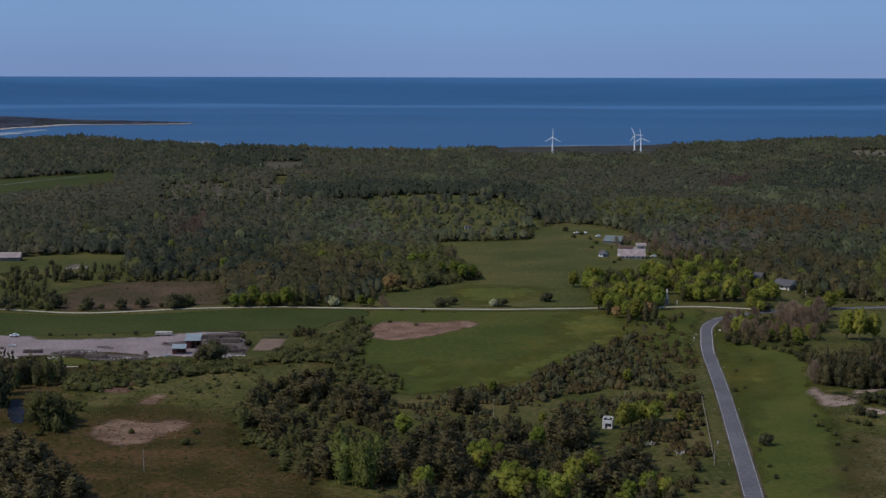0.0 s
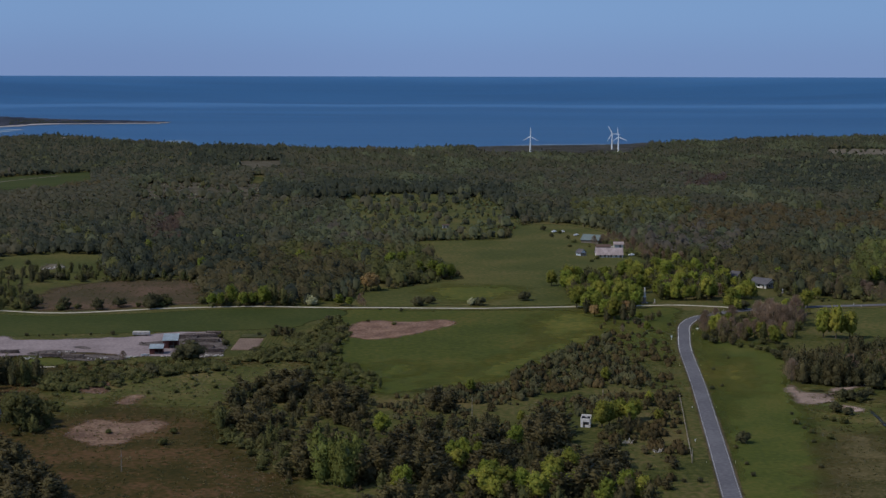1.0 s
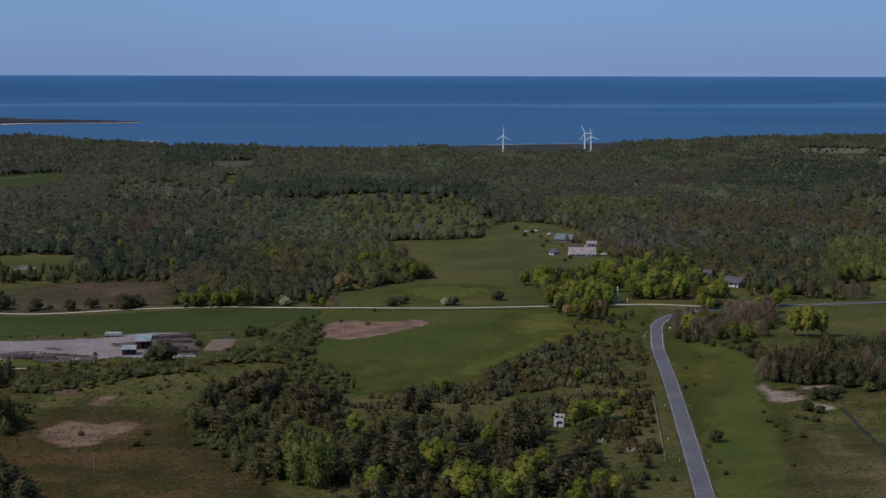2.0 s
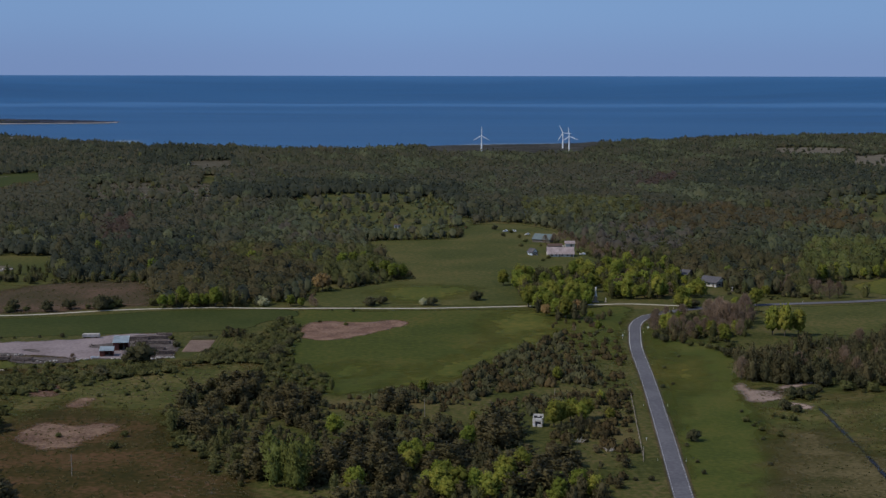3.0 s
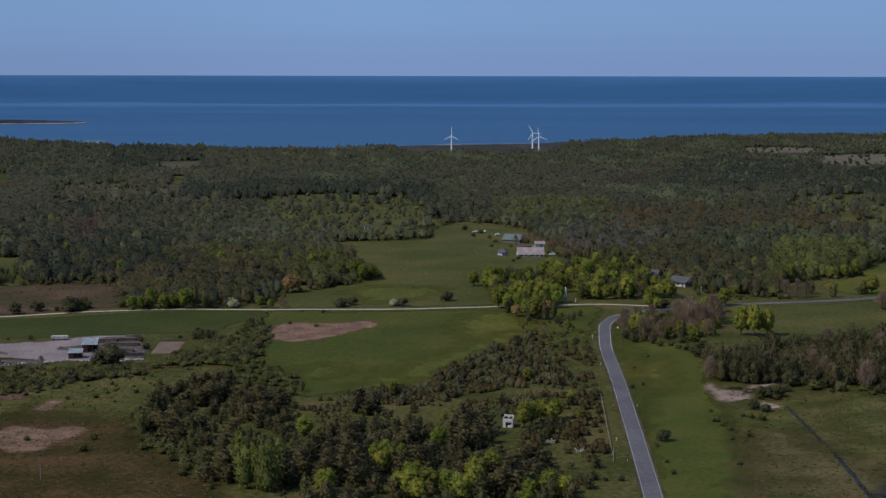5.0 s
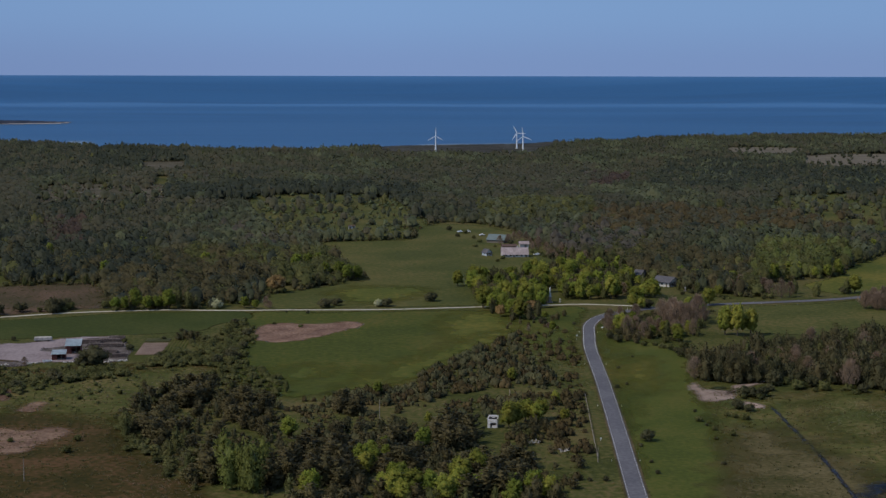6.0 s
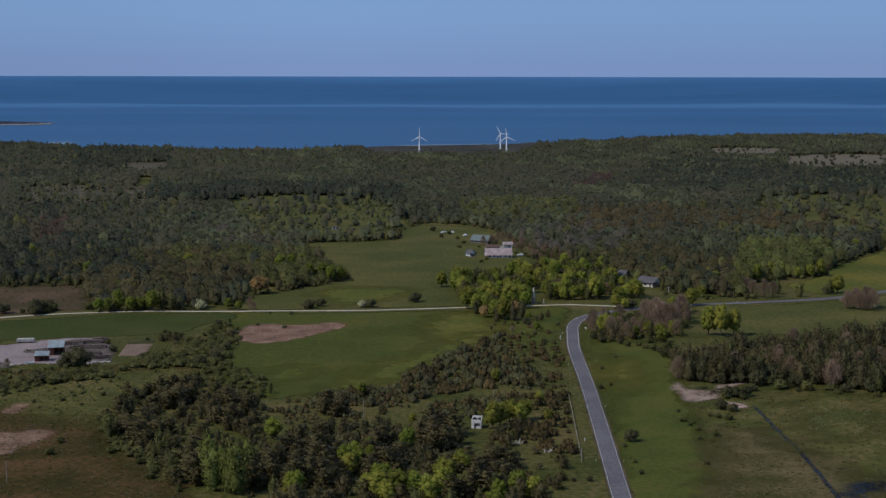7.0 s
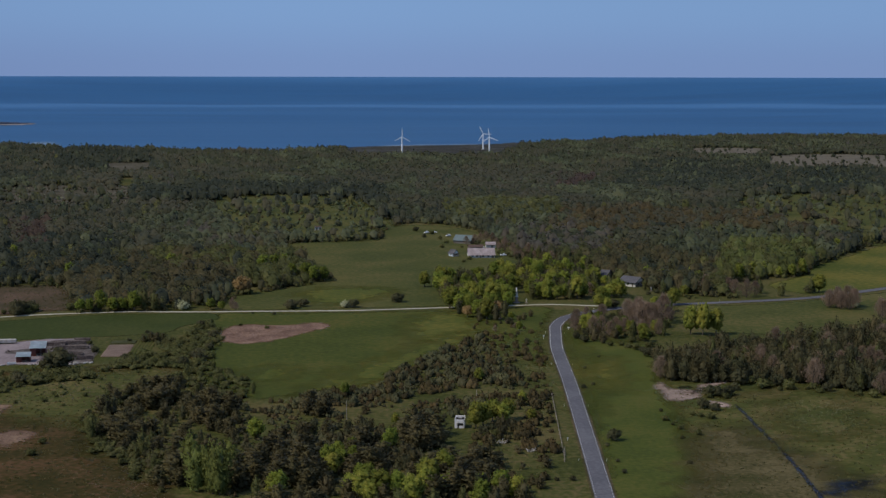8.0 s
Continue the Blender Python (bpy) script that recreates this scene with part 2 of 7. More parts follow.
def water(name, deep, light, spec, slicks_haze=False):
    """Wind-ruffled water: long soft streaks across the view and fine ripples."""
    m = bpy.data.materials.new(name)
    m.use_nodes = True
    t = m.node_tree
    b = t.nodes["Principled BSDF"]
    b.inputs["Roughness"].default_value = 0.35
    b.inputs["Specular IOR Level"].default_value = spec
    co, mp = t.nodes.new("ShaderNodeNewGeometry"), t.nodes.new("ShaderNodeMapping")
    mp.inputs["Scale"].default_value = (0.0012, 0.012, 0.0)
    n = t.nodes.new("ShaderNodeTexNoise")
    n.inputs["Scale"].default_value, n.inputs["Detail"].default_value = 1.0, 6
    t.links.new(co.outputs["Position"], mp.inputs[0])
    t.links.new(mp.outputs[0], n.inputs["Vector"])
    ramp = t.nodes.new("ShaderNodeValToRGB")
    e = ramp.color_ramp.elements
    e[0].position, e[0].color = 0.3, (*deep, 1)
    e[1].position, e[1].color = 0.72, (*light, 1)
    t.links.new(n.outputs[0], ramp.inputs[0])
    out = ramp.outputs[0]
    if slicks_haze:
        # long smooth slicks of paler water along the shore; beyond them painted horizon haze
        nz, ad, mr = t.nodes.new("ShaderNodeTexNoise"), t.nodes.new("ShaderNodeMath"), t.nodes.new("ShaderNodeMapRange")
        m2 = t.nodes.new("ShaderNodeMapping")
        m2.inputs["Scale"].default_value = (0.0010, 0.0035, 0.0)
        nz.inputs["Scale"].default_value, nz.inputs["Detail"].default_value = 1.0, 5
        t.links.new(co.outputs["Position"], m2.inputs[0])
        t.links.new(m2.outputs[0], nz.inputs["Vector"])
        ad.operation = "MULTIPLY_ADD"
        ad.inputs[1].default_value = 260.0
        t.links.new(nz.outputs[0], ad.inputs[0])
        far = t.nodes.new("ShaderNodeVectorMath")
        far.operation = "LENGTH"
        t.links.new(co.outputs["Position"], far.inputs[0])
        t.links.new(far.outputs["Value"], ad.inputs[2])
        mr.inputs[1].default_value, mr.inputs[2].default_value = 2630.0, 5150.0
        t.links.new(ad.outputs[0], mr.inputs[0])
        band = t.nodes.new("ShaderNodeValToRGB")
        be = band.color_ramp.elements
        # the stops from 0.82 on pale the far water, imitating haze
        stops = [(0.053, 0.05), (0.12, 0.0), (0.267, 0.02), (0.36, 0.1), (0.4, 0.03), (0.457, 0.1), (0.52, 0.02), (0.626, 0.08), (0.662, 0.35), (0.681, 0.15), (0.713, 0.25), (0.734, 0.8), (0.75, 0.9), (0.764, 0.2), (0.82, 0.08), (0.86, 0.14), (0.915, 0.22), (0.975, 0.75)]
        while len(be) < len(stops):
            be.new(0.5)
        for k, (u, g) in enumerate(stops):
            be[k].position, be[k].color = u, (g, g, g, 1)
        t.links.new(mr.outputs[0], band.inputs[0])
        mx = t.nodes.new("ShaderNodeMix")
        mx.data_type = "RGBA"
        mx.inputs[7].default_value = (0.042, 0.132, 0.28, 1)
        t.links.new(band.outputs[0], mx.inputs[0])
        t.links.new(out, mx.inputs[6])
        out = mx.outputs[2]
    t.links.new(out, b.inputs["Base Color"])
    rip = t.nodes.new("ShaderNodeTexNoise")
    rip.inputs["Scale"].default_value, rip.inputs["Detail"].default_value = 0.15, 4
    t.links.new(co.outputs["Position"], rip.inputs["Vector"])
    bp = t.nodes.new("ShaderNodeBump")
    bp.inputs["Strength"].default_value, bp.inputs["Distance"].default_value = 0.5, 0.5
    t.links.new(rip.outputs[0], bp.inputs["Height"])
    t.links.new(bp.outputs[0], b.inputs["Normal"])
    return m


M_DITCH = water("ditch_water", (0.008, 0.01, 0.018), (0.012, 0.014, 0.024), 0.05)
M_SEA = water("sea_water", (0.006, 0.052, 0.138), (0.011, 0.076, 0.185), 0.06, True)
M_POND = water("dark_pond_water", (0.006, 0.009, 0.018), (0.009, 0.012, 0.024), 0.04)

# ---- mesh helpers ----
rng = np.random.default_rng(7)


def mesh_of(name, verts, faces, mat):
    """A mesh from arrays of vertices and triangles."""
    verts, faces = np.asarray(verts, np.float32), np.asarray(faces, np.int32)
    me = bpy.data.meshes.new(name)
    n = faces.shape[1]
    me.vertices.add(len(verts))
    me.vertices.foreach_set("co", verts.ravel())
    me.loops.add(faces.size)
    me.loops.foreach_set("vertex_index", faces.ravel())
    me.polygons.add(len(faces))
    me.polygons.foreach_set("loop_start", np.arange(0, faces.size, n, dtype=np.int32))
    me.polygons.foreach_set("loop_total", np.full(len(faces), n, np.int32))
    me.update(calc_edges=True)
    me.materials.append(mat)
    return me


def from_bm(name, bm, mat):
    me = bpy.data.meshes.new(name)
    bm.to_mesh(me)
    bm.free()
    me.materials.append(mat)
    return me


def part(name, bm, mat, parent, label=""):
    ob = new(name, from_bm(name, bm, mat) if isinstance(bm, bmesh.types.BMesh) else bm)
    ob.parent = parent
    return tagged(ob, label)


def thing(name, m, label, category, group="", kind=""):
    ob = new(name)
    ob.matrix_basis = m
    return tagged(ob, label, category, group, kind)


def box(x0, y0, z0, x1, y1, z1, bevel=0.0, bm=None):
    bm = bm or bmesh.new()
    made = bmesh.ops.create_cube(bm, size=1)["verts"]
    for v in made:
        v.co = Vector(((x0 + x1) / 2 + v.co.x * (x1 - x0), (y0 + y1) / 2 + v.co.y * (y1 - y0), (z0 + z1) / 2 + v.co.z * (z1 - z0)))
    if bevel:
        edges = {e for v in made for e in v.link_edges}
        bmesh.ops.bevel(bm, geom=list(edges), offset=bevel, segments=1, affect="EDGES")
    return bm


def tube(points, radii, sides=8, bm=None):
    """A tapering tube along points."""
    bm = bm or bmesh.new()
    rings = []
    for i, (p, r) in enumerate(zip(points, radii)):
        d = Vector(points[min(i + 1, len(points) - 1)]) - Vector(points[max(i - 1, 0)])
        q = d.to_track_quat("Z", "Y").to_matrix()
        rings.append([bm.verts.new(Vector(p) + q @ Vector((r * math.cos(a), r * math.sin(a), 0))) for a in (math.tau * k / sides for k in range(sides))])
    for a, b in zip(rings, rings[1:]):
        for k in range(sides):
            bm.faces.new((a[k], a[(k + 1) % sides], b[(k + 1) % sides], b[k]))
    bm.faces.new(rings[0][::-1])
    bm.faces.new(rings[-1])
    return bm


def inside(poly, x, y):
    """Which of the points lie inside the polygon."""
    x, y = np.asarray(x, float), np.asarray(y, float)
    hit = np.zeros(x.shape, bool)
    for (x0, y0), (x1, y1) in zip(poly, poly[1:] + poly[:1]):
        if y0 != y1:
            hit ^= ((y0 > y) != (y1 > y)) & (x < (x1 - x0) * (y - y0) / (y1 - y0) + x0)
    return hit


def wavy(x, y, size, seed=0.0):
    """A smooth value from -1 to 1 that varies over about size metres."""
    s = math.tau / size
    return (np.sin(x * s + seed + 1.3 * np.sin(y * s * 0.7 + seed)) + np.sin(y * s * 1.1 - seed * 2 + 1.7 * np.sin(x * s * 0.6)) + np.sin((x + y) * s * 1.9 + seed * 3)) / 3


def ragged(poly, step=5.0, wobble=1.5, seed=1):
    """The outline with smooth corners and an uneven edge."""
    pts = [Vector((*p, 0)) for p in poly]
    n, out = len(pts), []
    for i in range(n):
        a, b, c, d = pts[i - 1], pts[i], pts[(i + 1) % n], pts[(i + 2) % n]
        k = max(2, int((c - b).length / step))
        for j in range(k):
            u = j / k
            p = 0.5 * (2 * b + (c - a) * u + (2 * a - 5 * b + 4 * c - d) * u * u + (3 * b - a - 3 * c + d) * u ** 3)
            w = noise.noise_vector(p * 0.08 + Vector((seed * 7.3, 0, 0))) * wobble + noise.noise_vector(p * 0.4 + Vector((seed, 3, 0))) * wobble * 0.5
            out.append((p.x + w.x, p.y + w.y))
    return out


SOFT = {}


def soft_edged(mat, blend, stray):
    """The material, giving way to the ground below it towards the edge in uneven tongues."""
    key = (mat.name, blend, stray)
    if key not in SOFT:
        m = SOFT[key] = mat.copy()
        t = m.node_tree
        out = t.nodes["Material Output"]
        top = out.inputs["Surface"].links[0].from_socket
        att, geo, nz = t.nodes.new("ShaderNodeAttribute"), t.nodes.new("ShaderNodeNewGeometry"), t.nodes.new("ShaderNodeTexNoise")
        att.attribute_name = "inward"
        nz.inputs["Scale"].default_value, nz.inputs["Detail"].default_value = 0.11, 5
        t.links.new(geo.outputs["Position"], nz.inputs["Vector"])
        ma, mr = t.nodes.new("ShaderNodeMath"), t.nodes.new("ShaderNodeMapRange")
        ma.operation = "MULTIPLY_ADD"
        ma.inputs[1].default_value = stray * 4
        t.links.new(nz.outputs[0], ma.inputs[0])
        t.links.new(att.outputs["Fac"], ma.inputs[2])
        mr.inputs[1].default_value, mr.inputs[2].default_value = stray * 2 - blend / 2, stray * 2 + blend / 2
        t.links.new(ma.outputs[0], mr.inputs[0])
        clear, mix = t.nodes.new("ShaderNodeBsdfTransparent"), t.nodes.new("ShaderNodeMixShader")
        t.links.new(mr.outputs[0], mix.inputs[0])
        t.links.new(clear.outputs[0], mix.inputs[1])
        t.links.new(top, mix.inputs[2])
        t.links.new(mix.outputs[0], out.inputs["Surface"])
    return SOFT[key]


def patch(name, poly, z, mat, label, category, step=5.0, wobble=1.5, kind="structure", blend=3.0, stray=None):
    """A sheet of ground cover on a grid, whose vertices know how far inside the outline they lie."""
    stray = wobble if stray is None else stray
    line = np.array(ragged(poly, step, wobble * 0.6, len(poly)))
    ext = stray * 1.2 + blend
    x0, y0 = line.min(0) - ext
    x1, y1 = line.max(0) + ext
    cell = max(1.0, min(5.0, math.sqrt((x1 - x0) * (y1 - y0) / 4200)), (y1 - y0) / 160)
    gx, gy = np.meshgrid(np.arange(x0, x1 + cell, cell), np.arange(y0, y1 + cell, cell))
    p = np.stack([gx.ravel(), gy.ravel()], 1)
    dist = np.full(len(p), 1e9)
    for a, c in zip(line, np.roll(line, -1, 0)):
        v = c - a
        k = np.clip(((p - a) @ v) / max(1e-9, v @ v), 0, 1)
        dist = np.minimum(dist, np.hypot(*(p - a - k[:, None] * v).T))
    dist = np.where(inside([tuple(q) for q in line], p[:, 0], p[:, 1]), dist, -dist)
    ny, nx = gx.shape
    c = (np.arange(ny - 1)[:, None] * nx + np.arange(nx - 1)[None]).ravel()
    quads = np.stack([c, c + 1, c + nx + 1, c + nx], 1)
    quads = quads[dist[quads].max(1) > -ext]
    used, idx = np.unique(quads, return_inverse=True)
    me = mesh_of(name, np.concatenate([p[used], np.full((len(used), 1), z)], 1), idx.reshape(-1, 4), soft_edged(mat, blend, stray))
    me.attributes.new("inward", "FLOAT", "POINT").data.foreach_set("value", dist[used].astype(np.float32))
    return tagged(new(name, me), label, category, "", kind)


def smooth_line(pts, step=3.0):
    p = [Vector((*q, 0)) for q in pts]
    p = [2 * p[0] - p[1]] + p + [2 * p[-1] - p[-2]]
    out = []
    for i in range(1, len(p) - 2):
        a, b, c, d = p[i - 1:i + 3]
        k = max(2, int((c - b).length / step))
        for j in range(k):
            u = j / k
            out.append(0.5 * (2 * b + (c - a) * u + (2 * a - 5 * b + 4 * c - d) * u * u + (3 * b - a - 3 * c + d) * u ** 3))
    return out + [p[-2]]


def ribbon(line, left, right, z, bm=None, crown=0.0):
    """A strip along a line, from left to right of it, with a slightly raised middle."""
    bm = bm or bmesh.new()
    prev = None
    for i, p in enumerate(line):
        d = (line[min(i + 1, len(line) - 1)] - line[max(i - 1, 0)]).normalized()
        nrm = Vector((d.y, -d.x, 0))
        row = [bm.verts.new(p + nrm * (left + (right - left) * k) + Vector((0, 0, z + (crown if k == 0.5 else 0)))) for k in (0, 0.5, 1)]
        if prev:
            for k in (0, 1):
                bm.faces.new((prev[k], prev[k + 1], row[k + 1], row[k]))
        prev = row
    return bm


# ---- land and sea ----
COAST = [(-70.0, 2300), (-35.0, 2300), (-22.9, 2637), (-18.2, 2791), (-17.0, 2803), (-15.5, 2866), (-13.9, 2904), (-12.0, 2677), (-9.8, 2570), (-8.5, 2436), (-6.8, 2447), (-5.0, 2386), (-1.9, 2327), (2.1, 2415), (3.9, 2566), (7.7, 2612), (9.2, 2581), (12.6, 2777), (12.9, 2836), (16.9, 2988), (17.3, 3017), (22.9, 3095), (27.5, 3199), (45.0, 2700), (70.0, 2700)]


def sea_z(d):
    """The sea lies flat to 3.6 km, then its sheet lifts until it meets the horizon."""
    d0, d1 = 3600.0, 4950.0
    if d <= d0:
        return -0.8
    s = (d - d0) / (d1 - d0)
    dep = EYE / d0 - EYE / d0 ** 2 * (d - d0) - (EYE / d0 - EYE / d0 ** 2 * (d1 - d0)) * s * s
    return EYE - d * dep - 0.8 * (1 - s)


def build_ground():
    az = np.radians(np.concatenate([np.arange(-180, -40, 10), np.arange(-40, 40, 0.5), np.arange(40, 180, 10)]))
    ca = np.array([a for a, r in COAST])
    cr = np.array([r for a, r in COAST])
    deg = np.degrees(az)
    reach = np.where((deg >= ca[0]) & (deg <= ca[-1]), np.interp(deg, ca, cr), 4900.0)
    reach = reach + np.where(reach < 4800, 12 * wavy(deg * 20, deg * 7, 40), 0)
    bm = bmesh.new()
    mid = bm.verts.new((0, 0, 0))
    rings = []
    for k in (0.12, 0.3, 0.6, 0.9, 0.985, 1.0):
        rings.append([bm.verts.new((math.sin(a) * r * k, math.cos(a) * r * k, -1.2 if k == 1 else 0)) for a, r in zip(az, reach)])
    n = len(az)
    for i in range(n):
        bm.faces.new((mid, rings[0][(i + 1) % n], rings[0][i]))
        for a, b in zip(rings, rings[1:]):
            bm.faces.new((a[i], a[(i + 1) % n], b[(i + 1) % n], b[i]))
    tagged(new("ground", from_bm("ground", bm, M_GROUND)), "flat coastal grassland with rough grass", "ground", "", "structure")
    bm = bmesh.new()
    prev = None
    for d in [1500, 2200, 3000, 3600] + list(range(3650, 4951, 50)):
        row = [bm.verts.new((math.sin(a) * d, math.cos(a) * d, sea_z(d))) for a in np.radians(np.arange(-70, 71, 1.0))]
        if prev:
            for i in range(len(row) - 1):
                bm.faces.new((prev[i], prev[i + 1], row[i + 1], row[i]))
        prev = row
    for f in bm.faces:
        f.smooth = True
    tagged(new("water", from_bm("water", bm, M_SEA)), "deep blue calm sea with pale wind streaks and haze painted in at the horizon", "sea", "", "structure")


build_ground()
FIELD_STRIP = [(-242, 727), (-225, 727), (-194, 720), (-166, 721), (-139, 728), (-106, 739), (-65, 741), (-42, 740), (-38, 722), (-54, 702), (-61, 686), (-95, 676), (-129, 672), (-172, 666), (-189, 661), (-205, 661), (-220, 660)]
MEADOW = [(-39, 736), (5, 737), (48, 737), (88, 738), (116, 744), (134, 744), (125, 699), (115, 660), (104, 595), (97, 619), (82, 653), (54, 600), (26, 560), (4, 548), (-14, 539), (-20, 547), (-38, 582), (-36, 624), (-36, 674)]
FAR_FIELD = [(-43, 751), (-30, 799), (-1, 828), (25, 859), (6, 916), (-10, 1042), (27, 1057), (63, 1068), (65, 1136), (95, 1172), (121, 1163), (142, 1113), (150, 1044), (145, 959), (158, 924), (139, 846), (103, 780), (85, 755), (20, 752)]
BROWN_FIELD = [(-202, 747), (-209, 793), (-197, 830), (-168, 847), (-131, 842), (-116, 767), (-135, 754), (-156, 742), (-184, 735)]
LEFT_FIELD = [(-275, 829), (-257, 834), (-239, 822), (-228, 776), (-233, 752), (-252, 756)]
VERGE = [(130, 688), (132, 661), (147, 644), (159, 622), (144, 551), (133, 479), (118, 405), (114, 385), (88, 385), (100, 457), (113, 561)]
MARSH = [(-207, 603), (-164, 604), (-137, 592), (-87, 605), (-54, 605), (-36, 560), (-63, 520), (-66, 470), (-41, 423), (-28, 374), (-130, 373)]
WET = [(144, 540), (167, 528), (192, 535), (210, 524), (231, 512), (177, 359), (110, 366), (119, 408), (127, 454), (134, 494)]
WETBROWN = [(139, 468), (150, 479), (158, 455), (164, 420), (167, 395), (163, 359), (112, 366), (121, 414)]
REEDS = [[(-33, 663), (-33, 692), (-23, 704), (-7, 701), (14, 707), (15, 696), (2, 674), (-11, 659), (-24, 654)], [(-118, 474), (-118, 488), (-114, 499), (-103, 495), (-92, 496), (-87, 488), (-94, 476), (-97, 466), (-106, 463)], [(-111, 525), (-110, 533), (-107, 538), (-103, 533), (-105, 526), (-108, 522)], [(-132, 546), (-130, 561), (-122, 558), (-120, 544), (-124, 540)], [(144, 554), (145, 542), (154, 537), (152, 524), (140, 521), (140, 532)], [(155, 540), (172, 558), (170, 551), (154, 533)], [(154, 519), (160, 516), (159, 509), (153, 511)]]
YARD = [(-219, 657), (-189, 660), (-186, 653), (-164, 654), (-134, 660), (-120, 670), (-99, 673), (-92, 658), (-87, 620), (-98, 612), (-110, 614), (-137, 612), (-167, 616), (-185, 611), (-202, 604)]
POND = [(-159, 523), (-159, 530), (-155, 525), (-149, 506), (-146, 493), (-149, 492), (-154, 503)]
RIGHT_FIELD = [(284, 780), (276, 814), (308, 848), (338, 899), (381, 950), (420, 996), (507, 1052), (411, 814), (339, 795), (302, 776)]
ROADSIDE_FIELD = [(203, 743), (227, 742), (267, 749), (295, 762), (333, 780), (394, 816), (326, 673), (294, 692), (248, 656), (208, 660), (196, 685)]
patch("meadow", MEADOW, 0.05, M_MEADOW, "green hay meadow with yellow flower specks", "meadow", wobble=3, blend=5)
patch("field", FIELD_STRIP, 0.06, M_STRIP, "even dark green grass field beside the yard", "field", wobble=1.0, blend=2)
patch("field", FAR_FIELD, 0.044, M_MEADOW2, "green pasture beyond the gravel road", "field")
patch("field", BROWN_FIELD, 0.058, M_FALLOW, "brownish fallow field with dry grass", "field", wobble=5, blend=10)
patch("field", LEFT_FIELD, 0.052, M_MEADOW2, "small green field at the wood's edge", "field")
patch("field", RIGHT_FIELD, 0.047, M_YELLOW, "yellow flowering meadow beside the road", "field")
patch("field", ROADSIDE_FIELD, 0.056, M_MEADOW2, "green field along the asphalt road", "field")
patch("verge", VERGE, 0.06, M_VERGE, "bright green mown verge beside the road", "verge", wobble=3.0, blend=8)
patch("marsh", MARSH, 0.03, M_MARSH, "olive brown marsh grass with pale tufts", "marsh", wobble=6, blend=14)
patch("marsh", WET, 0.03, M_WET, "wet green marsh meadow", "marsh", wobble=6, blend=14)
patch("marsh", WETBROWN, 0.07, M_MATTED, "brown matted marsh grass beside the ditch", "marsh", wobble=9, blend=20)
patch("marsh", [(-144, 548), (-134, 581), (-106, 587), (-74, 599), (-43, 593), (-36, 549), (-60, 534), (-71, 507), (-93, 515), (-112, 527), (-130, 506)], 0.06, M_WET, "green sedge and brush in the marsh", "marsh", wobble=8, blend=24)
patch("yard", YARD, 0.08, M_GRAVEL, "pale grey gravel storage yard", "yard", wobble=2)
patch("water", POND, 0.07, M_POND, "dark pond under overhanging trees", "pond", 2, 1.0, blend=0.6)
for k, q in enumerate(REEDS):
    patch("reed_bed", q, 0.09, M_PALEREED if k >= 4 else M_REED, "pinkish tan bed of dry reed", "reed bed", 3, 2.5, blend=3)

# roads
ROAD = smooth_line([(84, 365), (89, 405), (98, 475), (108, 555), (116, 626), (122, 663), (127, 689), (136, 711), (148, 724), (164, 735), (186, 743), (212, 749), (237, 753), (271, 760), (297, 770), (322, 785), (353, 803), (403, 834)])
TRACK = smooth_line([(-233, 742), (-229, 740), (-213, 735), (-197, 730), (-185, 728), (-174, 729), (-163, 732), (-152, 736), (-141, 740), (-127, 744), (-107, 747), (-84, 749), (-66, 747), (-42, 745), (-24, 745), (11, 743), (34, 743), (64, 746), (82, 748), (102, 750), (123, 752), (137, 753), (165, 744), (172, 739)], 6)
tagged(new("road", from_bm("road", ribbon(ROAD, -2.55, 3.3, 0.16, crown=0.05), M_ASPHALT)), "grey asphalt country road with dashed edge lines", "road", "", "structure")
tagged(new("road_shoulder", from_bm("road_shoulder", ribbon(ROAD, -3.3, 4.1, 0.1), M_DRY)), "dry grassy gravel shoulder of the road", "road shoulder", "", "structure")
tagged(new("gravel_road", from_bm("gravel_road", ribbon(TRACK, -1.35, 1.35, 0.12, crown=0.04), M_TRACK)), "narrow pale gravel road between fields", "road", "", "structure")

# ---- plants ----
ICO_V, ICO_F = None, None


def ico():
    bm = bmesh.new()
    bmesh.ops.create_icosphere(bm, subdivisions=1, radius=1.0)
    v = np.array([tuple(q.co) for q in bm.verts])
    f = np.array([[q.index for q in face.verts] for face in bm.faces])
    bm.free()
    return v, f


ICO_V, ICO_F = ico()
OCTA_V = np.array([(1, 0, -0.2), (0, 1, 0.1), (-1, 0, -0.2), (0, -1, 0.1), (0.1, 0, 1), (0, 0, -1)], float)
OCTA_F = np.array([(0, 1, 4), (1, 2, 4), (2, 3, 4), (3, 0, 4), (1, 0, 5), (2, 1, 5), (3, 2, 5), (0, 3, 5)])


def lump_crown(lob, gen, rough=0.22, flat=0.85):
    """Each clump as an uneven 20-sided lump."""
    V, Fc, n = [], [], 0
    for x, y, z, r in lob:
        v = ICO_V * (1 + gen.uniform(-rough, rough, (len(ICO_V), 1))) * r * np.array([1, 1, flat]) + (x, y, z)
        V.append(v)
        Fc.append(ICO_F + n)
        n += len(v)
    return np.concatenate(V), np.concatenate(Fc)


def unit(v):
    return v / np.maximum(1e-6, np.linalg.norm(v, axis=1))[:, None]


